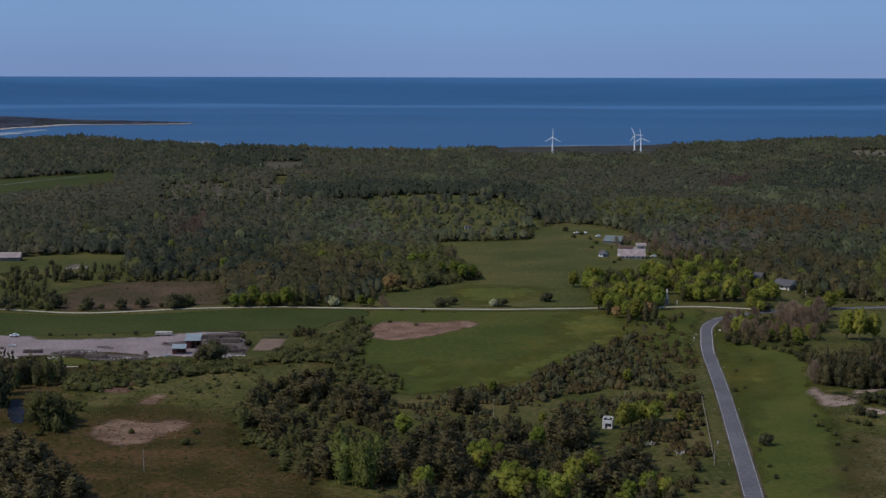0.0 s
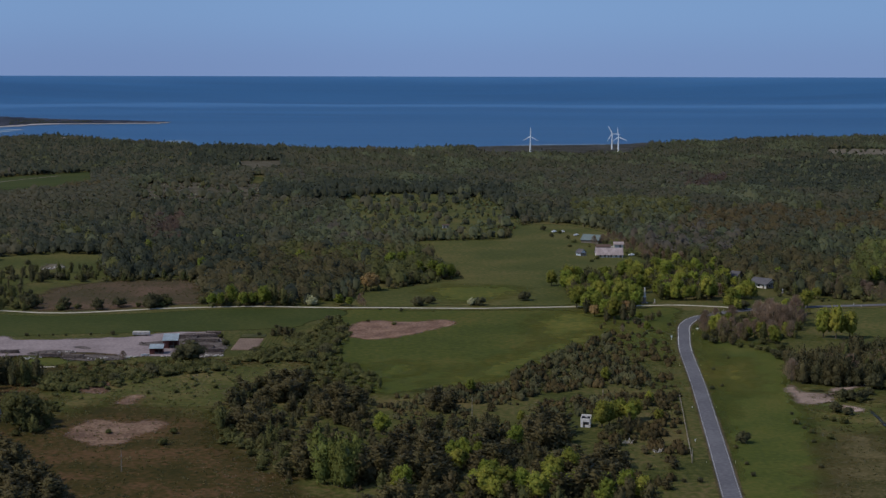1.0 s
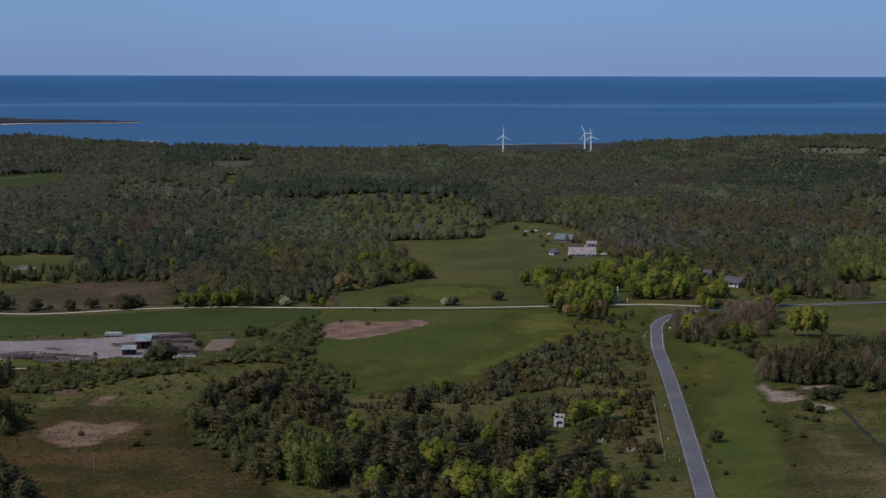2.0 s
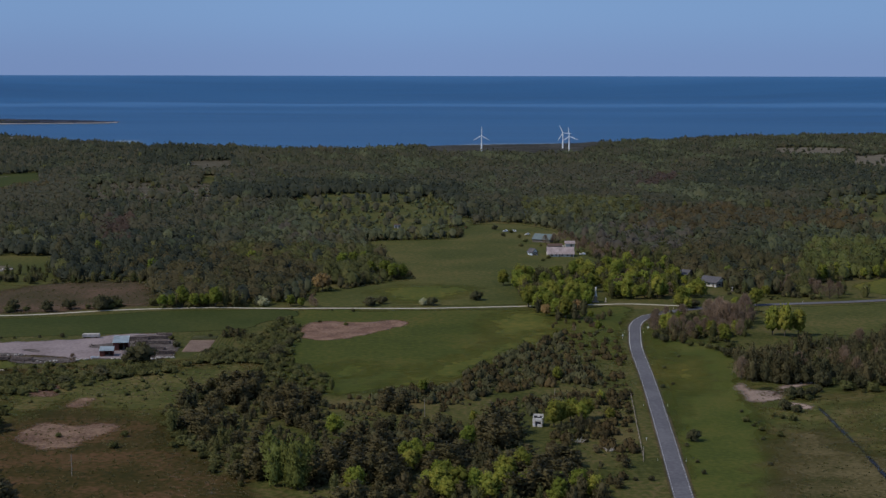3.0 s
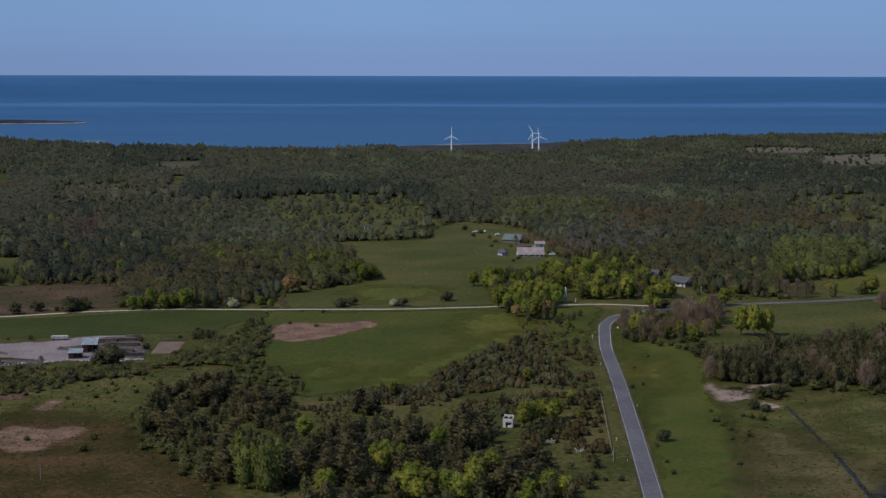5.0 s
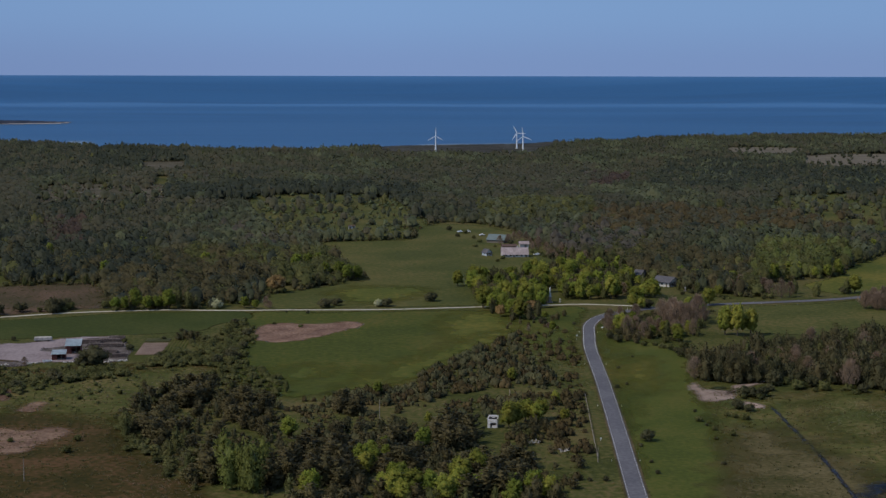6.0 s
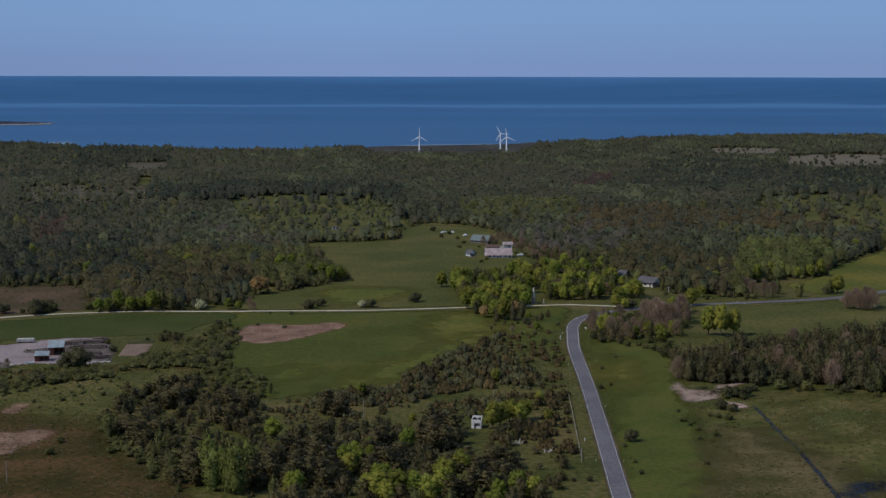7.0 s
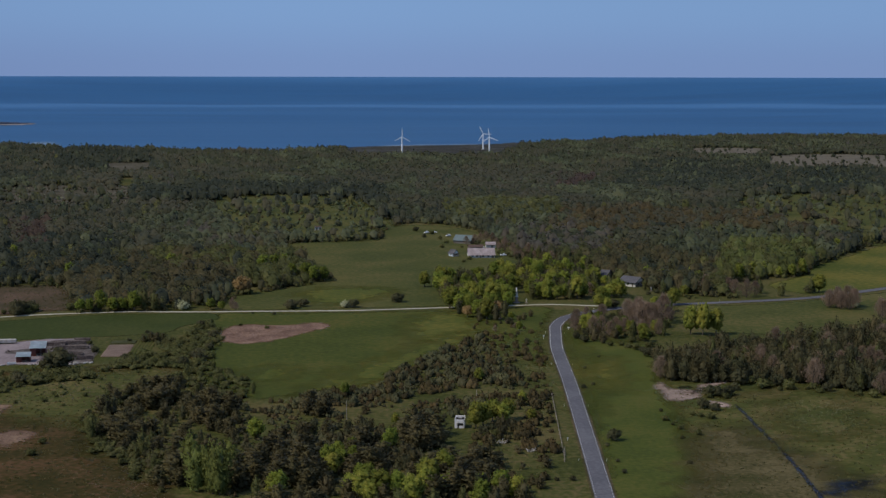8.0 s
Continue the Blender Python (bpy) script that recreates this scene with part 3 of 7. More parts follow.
def sprays(c, face, gen, size, long=1.0, along=None):
    """A small triangle of leaves at each centre, facing roughly along face; long and along stretch it into a tuft."""
    n = len(c)
    nrm = unit(face + gen.normal(size=c.shape) * 0.4)
    a = unit(np.cross(nrm, gen.normal(size=c.shape))) if along is None else unit(along + gen.normal(size=c.shape) * 0.25)
    b = unit(np.cross(nrm, a))
    s = gen.uniform(0.55, 1.3, (n, 1)) * size
    tri = np.stack([c + a * s * long, c - a * s * 0.5 * long + b * s * 0.8, c - a * s * 0.5 * long - b * s * 0.8], 1)
    return tri.reshape(-1, 3)


def joined(parts):
    """One set of vertices, triangles and normals from several."""
    V, Fc, N, n = [], [], [], 0
    for v, f, q in parts:
        V.append(v)
        Fc.append(f + n)
        N.append(q)
        n += len(v)
    return np.concatenate(V), np.concatenate(Fc), unit(np.concatenate(N))


def loose(tri):
    return np.arange(len(tri)).reshape(-1, 3)


def with_normals(me, q):
    me.attributes.new("custom_normal", "FLOAT_VECTOR", "POINT").data.foreach_set("vector", q.astype(np.float32).ravel())
    return me


def clump_crown(gen, count, width, height, low, r0, r1, leaves, size, flat=0.85, core=0.8, lift=0.34):
    """Boughs as clumps of sprays on an uneven dome; each clump shades as a body of its own, light above and dark below."""
    mid, half = (low + height) / 2, (height - low) / 2
    lob = []
    for i in range(count):
        zc = 0.97 - 1.6 * (i + 0.5) / count
        a, r = i * 2.4 + gen.uniform(-0.5, 0.5), gen.uniform(r0, r1)
        q = math.sqrt(max(0.0, 1 - zc * zc)) * gen.uniform(0.55, 1.05)
        lob.append((q * math.cos(a) * (width / 2 - r * 0.8), q * math.sin(a) * (width / 2 - r * 0.8), max(r * flat * 0.5, mid + zc * (half - r * 0.7 * flat)), r))
    L = np.array(lob)
    middle = np.array((0, 0, mid - half * 0.2))
    heart = ICO_V * (1 + gen.uniform(-0.2, 0.2, (len(ICO_V), 1))) * np.array((width * 0.3, width * 0.3, half * 0.62)) + (0, 0, mid - half * 0.1)
    parts = [(heart, ICO_F, unit(heart - middle) + (0, 0, lift))]
    for x, y, z, r in lob:
        d = OCTA_V * (1 + gen.uniform(-0.15, 0.25, (6, 1)))
        v = d * r * core * np.array((1, 1, flat)) + (x, y, z)
        parts.append((v, OCTA_F, 0.6 * d + 0.3 * unit(v - middle) + (0, 0, lift)))
    pick = gen.choice(count, leaves, p=L[:, 3] ** 2 / (L[:, 3] ** 2).sum())
    d = gen.normal(size=(leaves, 3))
    d[:, 2] += 0.3
    d = unit(d)
    c = L[pick, :3] + d * L[pick, 3:] * gen.uniform(0.72, 1.28, (leaves, 1)) * np.array((1, 1, flat))
    c[:, 2] = np.maximum(c[:, 2], 0.1)
    q = 0.6 * d + 0.3 * unit(c - middle) + (0, 0, lift) + gen.normal(size=d.shape) * 0.22
    tri = sprays(c, d, gen, size)
    parts.append((tri, loose(tri), np.repeat(q, 3, 0)))
    v, f, q = joined(parts)
    if low <= 0.01:
        v[:, 2] -= v[:, 2].min() + 0.05
    return v, f, q


def trunk_mesh(h, r, gen, limbs=4, lean=0.04, spread=0.3):
    bm = bmesh.new()
    top = (gen.uniform(-lean, lean) * h, gen.uniform(-lean, lean) * h, h * 0.8)
    tube([(0, 0, -0.2), (top[0] * 0.3, top[1] * 0.3, h * 0.3), top], [r * 1.3, r, r * 0.3], 5, bm)
    for i in range(limbs):
        a, z = i * 2.4 + gen.uniform(-0.4, 0.4), h * (0.32 + 0.35 * i / max(1, limbs))
        e = (math.cos(a) * h * spread, math.sin(a) * h * spread, z + h * 0.22)
        tube([(top[0] * z / h, top[1] * z / h, z), (e[0] * 0.5, e[1] * 0.5, z + h * 0.13), e], [r * 0.5, r * 0.35, r * 0.12], 4, bm)
    return bm


def make_tree(name, height, width, low, mat, label, category, seed, count=9, leaves=700, size=0.5, r=(0.2, 0.32), flat=0.85, limbs=3):
    gen = np.random.default_rng(seed)
    ob = thing(name, Matrix.Translation((0, -3000, -200)), label, category)
    if limbs >= 0:
        part("trunk", trunk_mesh(height, 0.02 * height + 0.05, gen, limbs), M_BARK, ob)
    v, f, q = clump_crown(gen, count, width, height, low, r[0] * width, r[1] * width, leaves, size, flat)
    part("crown", with_normals(mesh_of("crown", v, f, mat), q), None, ob)
    return ob


def make_plume(name, height, width, mat, label, seed, leaves=460, size=0.4, limbs=3, stems=6, bulk=(0.16, 0.72)):
    """A feathery tree of several upright boughs, leafy down to the ground."""
    gen = np.random.default_rng(seed)
    ob = thing(name, Matrix.Translation((0, -3000, -200)), label, "tree")
    part("trunk", trunk_mesh(height, 0.016 * height + 0.05, gen, limbs, 0.04, 0.16), M_BARK, ob)
    parts = []
    for z, r, h in ((0.28, 0.23, 0.26), (0.6, 0.17, 0.26)):
        v = ICO_V * (1 + gen.uniform(-0.25, 0.25, (len(ICO_V), 1))) * np.array((r * width, r * width, h * height)) + (0, 0, z * height)
        parts.append((v, ICO_F, ICO_V * (1, 1, 0.5) + (0, 0, 0.35)))
    per = leaves // (stems + 1)
    for k in range(stems + 1):
        a = k * 2.4 + gen.uniform(-0.4, 0.4)
        off = 0.0 if k == stems else width * gen.uniform(0.16, 0.33)
        top = height * (1.0 if k == stems else gen.uniform(0.55, 0.92))
        wide = width * (0.2 if k == stems else gen.uniform(0.15, 0.22))
        u, th = gen.uniform(0.0, 1, per) ** 0.8, gen.uniform(0, math.tau, per)
        rad = wide * np.sin(math.pi * (bulk[0] + bulk[1] * u)) ** 0.7 * np.sqrt(gen.uniform(0.2, 1.25, per)) * (1 + 0.25 * np.sin(16 * u + 3 * th + k))
        out = np.stack([np.cos(th), np.sin(th), np.full(per, 0.3)], 1)
        sway = off * (0.55 + 0.6 * u)
        c = np.stack([sway * math.cos(a) + rad * np.cos(th), sway * math.sin(a) + rad * np.sin(th), top * (0.04 + 0.94 * u) + gen.normal(size=per) * 0.2], 1)
        q = 0.5 * out + 0.35 * unit(c - (0, 0, 0.35 * height)) + (0, 0, 0.28) + gen.normal(size=c.shape) * 0.22
        tri = sprays(c, out, gen, size, 1.25, np.array((0, 0, 1.0)) + out * 0.3)
        parts.append((tri, loose(tri), np.repeat(q, 3, 0)))
    v, f, q = joined(parts)
    part("crown", with_normals(mesh_of("crown", v, f, mat), q), None, ob)
    return ob


def make_pine(seed, height, width):
    """A broad coastal pine: whorls of flat, bushy boughs that rise a little towards their ends."""
    gen = np.random.default_rng(seed)
    ob = thing("pine_tree", Matrix.Translation((0, -3000, -200)), "dark brownish green pine with broad ragged crown", "tree")
    part("trunk", trunk_mesh(height, 0.2, gen, 2, 0.03, 0.12), M_BARK, ob)
    parts = []
    for z, r, h in ((0.3, 0.24, 0.22), (0.6, 0.17, 0.2)):
        v = ICO_V * (1 + gen.uniform(-0.3, 0.3, (len(ICO_V), 1))) * np.array((r * width, r * width, h * height)) + (0, 0, z * height)
        parts.append((v, ICO_F, ICO_V * (1, 1, 0.6) + (0, 0, 0.35)))
    C, D = [], []
    levels = 8
    for w in range(levels):
        u = w / (levels - 1)
        reach = width / 2 * math.sqrt(max(0.06, 1 - (max(0.0, u - 0.2) / 0.82) ** 2))
        n = (8, 8, 8, 8, 8, 7, 6, 4)[w]
        for k in range(n):
            a = k * math.tau / n + w * 1.1 + gen.uniform(-0.35, 0.35)
            ln, z = reach * gen.uniform(0.5, 1.15), height * (0.06 + 0.8 * u) + gen.uniform(-0.35, 0.35)
            for e in (0.45, 0.66, 0.84, 1.0):
                for j in range(2):
                    wob = gen.normal(size=3) * (0.35, 0.35, 0.13)
                    C.append((math.cos(a) * ln * e + wob[0], math.sin(a) * ln * e + wob[1], z + ln * 0.22 * e * e + wob[2]))
                    D.append((math.cos(a), math.sin(a), 0.3))
    C, D = np.array(C), np.array(D)
    C[:, 2] = np.maximum(C[:, 2], 0.15)
    tri = sprays(C, np.tile((0, 0, 1.0), (len(C), 1)) + D * 0.5, gen, 0.48, 1.3, D)
    q = D * 0.6 + (0, 0, 0.55) + gen.normal(size=C.shape) * 0.22
    parts.append((tri, loose(tri), np.repeat(q, 3, 0)))
    v, f, q = joined(parts)
    part("crown", with_normals(mesh_of("crown", v, f, M_PINE), q), None, ob)
    return ob


def spire_bush(gen, spires, height, width, tufts, size):
    """A ragged evergreen bush of several upright spires covered in rising tufts."""
    parts = []
    ring = np.arange(6) * math.tau / 6
    per = tufts // spires
    for k in range(spires):
        a = k * 2.4 + gen.uniform(-0.5, 0.5)
        off = width * (0.04 if k == 0 else gen.uniform(0.16, 0.34))
        cx, cy, h, r = off * math.cos(a), off * math.sin(a), height * (1.0 if k == 0 else gen.uniform(0.55, 0.95)), width * gen.uniform(0.2, 0.28)
        lean = np.array((math.cos(a), math.sin(a))) * h * 0.12
        low = np.stack([cx + r * np.cos(ring), cy + r * np.sin(ring), np.full(6, 0.05)], 1)
        mid = np.stack([cx + lean[0] * 0.5 + r * 1.0 * np.cos(ring + 0.4), cy + lean[1] * 0.5 + r * 1.0 * np.sin(ring + 0.4), h * gen.uniform(0.5, 0.72, 6)], 1)
        v = np.concatenate([low, mid, [(cx + lean[0], cy + lean[1], h * 0.97)]])
        f = [t for i in range(6) for t in ((i, (i + 1) % 6, 6 + i), ((i + 1) % 6, 6 + (i + 1) % 6, 6 + i), (6 + i, 6 + (i + 1) % 6, 12))]
        out = unit(v - (cx, cy, h * 0.25))
        parts.append((v, np.array(f), out + (0, 0, 0.3)))
        u, th = gen.uniform(0, 1, per), gen.uniform(0, math.tau, per)
        rad = r * 1.2 * np.sqrt(1 - 0.85 * u ** 1.6) * gen.uniform(0.75, 1.25, per)
        c = np.stack([cx + lean[0] * u + rad * np.cos(th), cy + lean[1] * u + rad * np.sin(th), h * (0.06 + 0.92 * u)], 1)
        d = np.stack([np.cos(th), np.sin(th), np.full(per, 0.35)], 1)
        tri = sprays(c, d, gen, size, 1.4, np.array((0, 0, 1.0)) + d * 0.7)
        q = d + (0, 0, 0.3) + gen.normal(size=c.shape) * 0.3
        parts.append((tri, loose(tri), np.repeat(q, 3, 0)))
    return joined(parts)


def make_juniper(seed, height, width):
    gen = np.random.default_rng(seed)
    ob = thing("juniper_bush", Matrix.Translation((0, -3000, -200)), "brownish dark green juniper bush in dry grass", "bush")
    v, f, q = spire_bush(gen, 6, height, width, 190, 0.2)
    part("foliage", with_normals(mesh_of("foliage", v, f, M_JUNIPER), q), None, ob)
    part("stem", tube([(0, 0, -0.1), (0.05, 0, height * 0.4), (0.1, 0.05, height * 0.7)], [0.12, 0.08, 0.03], 6), M_BARK, ob)
    return ob


def make_bare(seed, height, width):
    """A tree not yet in leaf: steep forking boughs and a haze of fine upright twigs."""
    gen = np.random.default_rng(seed)
    ob = thing("bare_tree", Matrix.Translation((0, -3000, -200)), "leafless tree with purplish grey twigs", "tree")
    part("trunk", trunk_mesh(height, 0.17, gen, 9, 0.03, 0.22), M_BARK, ob)
    n = 760
    th, u = gen.uniform(0, math.tau, n), gen.uniform(0, 1, n) ** 0.75
    rad = width / 2 * np.sqrt(gen.uniform(0, 1, n)) * np.clip(1 - np.abs(1.7 * u - 0.75), 0.12, 1) ** 0.7 * (1 + 0.25 * np.sin(5 * th + 6 * u))
    c = np.stack([rad * np.cos(th), rad * np.sin(th), height * (0.06 + 0.84 * u)], 1)
    d = unit(np.stack([np.cos(th) * 0.3, np.sin(th) * 0.3, np.ones(n)], 1) + gen.normal(size=(n, 3)) * 0.25)
    side = unit(np.cross(d, gen.normal(size=(n, 3))))
    ln = gen.uniform(0.7, 1.7, (n, 1))
    tri = np.stack([c - side * 0.075, c + side * 0.075, c + d * ln], 1).reshape(-1, 3)
    part("twig_haze", mesh_of("twig_haze", tri, np.arange(3 * n).reshape(-1, 3), M_TWIG), None, ob)["kind"] = "stuff"
    return ob


def put(protos, spots, group, gen, lo=0.8, hi=1.2, squash=1.0):
    for k, (x, y) in enumerate(spots):
        s = gen.uniform(lo, hi)
        m = Matrix.Translation((x, y, 0)) @ Matrix.Rotation(gen.uniform(0, math.tau), 4, "Z") @ Matrix.Diagonal((s * gen.uniform(0.9, 1.1), s * gen.uniform(0.9, 1.1), s * squash * gen.uniform(0.88, 1.12), 1))
        ob = copy_thing(protos[k % len(protos)], m)
        ob.matrix_basis = m
        tagged(ob, group=group)


def scatter(poly, spacing, gen, keep=1.0, away=()):
    """Uneven spots inside a polygon."""
    xs, ys = [p[0] for p in poly], [p[1] for p in poly]
    gx, gy = np.meshgrid(np.arange(min(xs), max(xs), spacing), np.arange(min(ys), max(ys), spacing))
    x = (gx + gen.uniform(-0.48, 0.48, gx.shape) * spacing).ravel()
    y = (gy + gen.uniform(-0.48, 0.48, gy.shape) * spacing).ravel()
    ok = inside(poly, x, y) & (gen.uniform(0, 1, x.shape) < keep)
    for q in away:
        ok &= ~inside(q, x, y)
    return np.stack([x[ok], y[ok]], 1)


def templates(kind, seeds, count, leaves, size=0.6, lift=0.3):
    """Plants of one kind to repeat in a wood: vertices, triangles, normals. count: clumps or spires; below 2 the heart is simpler."""
    out = []
    for s in seeds:
        gen = np.random.default_rng(s)
        if kind == "juniper":
            out.append(spire_bush(gen, count, 1.9, 2.6, leaves, size))
            continue
        if kind == "bush":
            out.append(clump_crown(gen, count, 4.2, 2.6, 0.0, 0.7, 1.2, leaves, size, 0.9, 0.62, lift))
            continue
        w, h, p0, p1 = (4.4, 9.6, 0.08, 0.9) if kind == "conifer" else ((5.4, 10.4, 0.2, 0.74), (8.0, 8.8, 0.24, 0.66), (7.2, 9.4, 0.2, 0.7), (7.4, 6.6, 0.3, 0.6))[s % 4]
        hv, hf = (ICO_V, ICO_F) if count > 1 else (OCTA_V, OCTA_F)
        heart = hv * (1 + gen.uniform(-0.16, 0.16, (len(hv), 1))) * (w * 0.4, w * 0.4, h * 0.45) + (0, 0, h * 0.47)
        u, th = gen.uniform(0.02, 1, leaves) ** 0.8, gen.uniform(0, math.tau, leaves)
        k1, k2 = gen.uniform(0, 6, 2)
        prof = (1.05 - u) if kind == "conifer" else np.sin(math.pi * (p0 + p1 * u)) ** 0.7
        bumps = 1 + 0.2 * np.sin(4 * th + 9 * u + k1) + 0.15 * np.sin(7 * th - 15 * u + k2)
        rad = w / 2 * prof * bumps * np.sqrt(gen.uniform(0.75, 1.2, leaves))
        face = np.stack([np.cos(th), np.sin(th), 0.2 + 0.9 * u], 1)
        c = np.stack([rad * np.cos(th), rad * np.sin(th), h * (0.05 + 0.93 * u)], 1)
        body = lambda v: unit((v - (0, 0, 0.35 * h)) * (1, 1, 0.8)) * (1 - lift) + (0, 0, lift)
        tri = sprays(c, face, gen, size, 1.15)
        q = np.repeat(body(c) + 0.3 * (bumps[:, None] - 1) * face + gen.normal(size=c.shape) * (0.2 if leaves > 30 else 0.07), 3, 0)
        out.append(joined([(heart, hf, body(heart)), (tri, loose(tri), q)]))
    return out


def wood(name, spots, temps, mat, gen, label, lo=0.75, hi=1.25, tall=1.0):
    """Many trees joined into one mesh."""
    if not len(spots):
        return None
    V, Fc, own, nr, n = [], [], [], [], 0
    which = gen.integers(0, len(temps), len(spots))
    for k, (tv, tf, tn) in enumerate(temps):
        p = spots[which == k]
        if not len(p):
            continue
        a = gen.uniform(0, math.tau, len(p))
        s = gen.uniform(lo, hi, len(p)) * (1 + 0.3 * wavy(p[:, 0], p[:, 1], 130, 5.0) + 0.14 * wavy(p[:, 0], p[:, 1], 45, 2.5))
        ca, sa = np.cos(a) * s, np.sin(a) * s
        x = tv[:, 0][None] * ca[:, None] - tv[:, 1][None] * sa[:, None] + p[:, :1]
        y = tv[:, 0][None] * sa[:, None] + tv[:, 1][None] * ca[:, None] + p[:, 1:2]
        z = tv[:, 2][None] * (s * tall * gen.uniform(0.85, 1.15, len(p)) * (p[:, 2] if p.shape[1] > 2 else 1))[:, None]
        V.append(np.stack([x, y, z], -1).reshape(-1, 3))
        Fc.append((tf[None] + (np.arange(len(p)) * len(tv))[:, None, None]).reshape(-1, 3) + n)
        nx = tn[:, 0][None] * np.cos(a)[:, None] - tn[:, 1][None] * np.sin(a)[:, None]
        ny = tn[:, 0][None] * np.sin(a)[:, None] + tn[:, 1][None] * np.cos(a)[:, None]
        nr.append(np.stack([nx, ny, np.broadcast_to(tn[:, 2][None], nx.shape)], -1).reshape(-1, 3))
        own.append(np.repeat(gen.uniform(0, 1, len(p)), len(tv)))
        n += len(p) * len(tv)
    me = mesh_of(name, np.concatenate(V), np.concatenate(Fc), mat)
    me.attributes.new("custom_normal", "FLOAT_VECTOR", "POINT").data.foreach_set("vector", np.concatenate(nr).astype(np.float32).ravel())
    me.attributes.new("plant", "FLOAT", "POINT").data.foreach_set("value", np.concatenate(own).astype(np.float32))
    return tagged(new(name, me), label, "woodland", "", "stuff")


# woodland that nobody could count
FRONT = [(-305, 828), (-259, 841), (-231, 858), (-186, 854), (-131, 847), (-108, 752), (-72, 753), (-43, 759), (-30, 803), (-1, 833), (23, 861), (6, 927), (-9, 1049), (27, 1060), (64, 1072), (68, 1154), (96, 1190), (123, 1181), (144, 1129), (152, 1059), (159, 984), (187, 902), (185, 859), (205, 820), (203, 785), (239, 772), (238, 767), (245, 817), (272, 834), (310, 853), (335, 899), (379, 956), (420, 1011), (516, 1072), (2200, 3600), (-1800, 3600)]
CLEAR = [[(-35, 788), (-19, 786), (-21, 833), (-36, 835)], [(-165, 1430), (-110, 1402), (-62, 1420), (-18, 1452), (-18, 1412), (-60, 1363), (-106, 1353), (-158, 1373)], [(-292, 879), (-252, 819), (-219, 839), (-184, 839), (-211, 971), (-253, 971), (-293, 952), (-312, 940)], [(-480, 1359), (-432, 1408), (-396, 1483), (-360, 1593), (-410, 1814), (-463, 1760), (-517, 1690), (-574, 1625)], [(-227, 1823), (-174, 1825), (-197, 2066), (-255, 2050)]]
CLEAR += [[(609, 2168), (659, 2115), (715, 2128), (804, 2392), (758, 2434), (679, 2419)], [(630, 1869), (683, 1827), (869, 1815), (1020, 2132), (832, 2226), (730, 2167)], [(83, 2218), (184, 2188), (312, 2193), (378, 2397), (420, 2658), (348, 2589), (174, 2539), (92, 2475)], [(-185, 1554), (-165, 1538), (-185, 1758), (-205, 1757)]]
SCRUB = [[(-71, 1265), (-37, 1111), (7, 1066), (59, 1075), (88, 1118), (83, 1199), (65, 1435), (-2, 1489), (-77, 1459)], [(-273, 1338), (-198, 1315), (-148, 1335), (-176, 1610), (-247, 1643), (-310, 1607)], [(400, 1282), (408, 1125), (411, 1036), (486, 1010), (692, 1442), (527, 1455), (451, 1425)]]
RUST_ZONE = [(194, 1086), (224, 1255), (307, 1274), (384, 1253), (469, 1185), (427, 1077), (328, 1068), (260, 1079)]
YELLOW_ZONE = [(122, 1175), (141, 1355), (199, 1389), (256, 1377), (227, 1217), (167, 1166)]
DARK_ZONE = [(-152, 1367), (-168, 1513), (-113, 1574), (10, 1560), (96, 1481), (87, 1341), (-13, 1371)]
PLUM_ZONE = [(279, 1517), (316, 1719), (343, 1741), (363, 1721), (324, 1535), (300, 1518)]
ASPEN_GROVE = [(244, 805), (247, 823), (300, 985), (345, 1010), (362, 965), (309, 843)]


ZONES = [([(-260, 1650), (-600, 1700), (-1000, 2900), (-350, 2900), (-230, 2000)], 8, 0.4, 1.05), ([(-302, 1134), (-196, 1121), (-223, 1370), (-319, 1449), (-382, 1438)], 8, 0.65, 1.0), ([(-374, 1451), (-294, 1448), (-329, 1639), (-430, 1669)], 2, 0.9, 0.85), ([(-87, 882), (-39, 880), (-45, 1029), (-93, 1031)], 0, 0.6, 0.9), ([(140, 965), (175, 948), (219, 946), (254, 1132), (168, 1157)], 7, 0.35, 0.9), ([(-235, 852), (-149, 848), (-106, 896), (-124, 1050), (-305, 1114)], 8, 0.62, 1.05), ([(-777, 2757), (-687, 2762), (-710, 2878), (-815, 2873)], 8, 0.8, 1.5)]
ZONES += [([(-436, 1422), (-306, 1439), (-328, 1573), (-490, 1601)], 4, 0.3, 0.85), ([(-385, 1164), (-471, 1429), (-392, 1468), (-277, 1434), (-226, 1192), (-284, 1142)], 2, 0.75, 1.0), ([(-192, 1001), (-225, 1177), (-215, 1208), (-193, 1168), (-167, 1002)], 6, 0.6, 1.0), ([(-304, 1881), (-365, 2271), (-323, 2408), (-212, 2277), (-174, 1861)], 8, 0.85, 1.15), ([(341, 1507), (461, 1920), (553, 2042), (620, 1844), (737, 1740), (820, 1712), (683, 1425), (508, 1438), (437, 1500)], 8, 0.7, 1.1), ([(-515, 1562), (-628, 1908), (-540, 1911), (-490, 1980), (-401, 1761), (-389, 1678), (-457, 1618)], 8, 0.6, 1.1), ([(128, 898), (153, 1058), (198, 1075), (170, 909)], 7, 0.4, 1.0)]
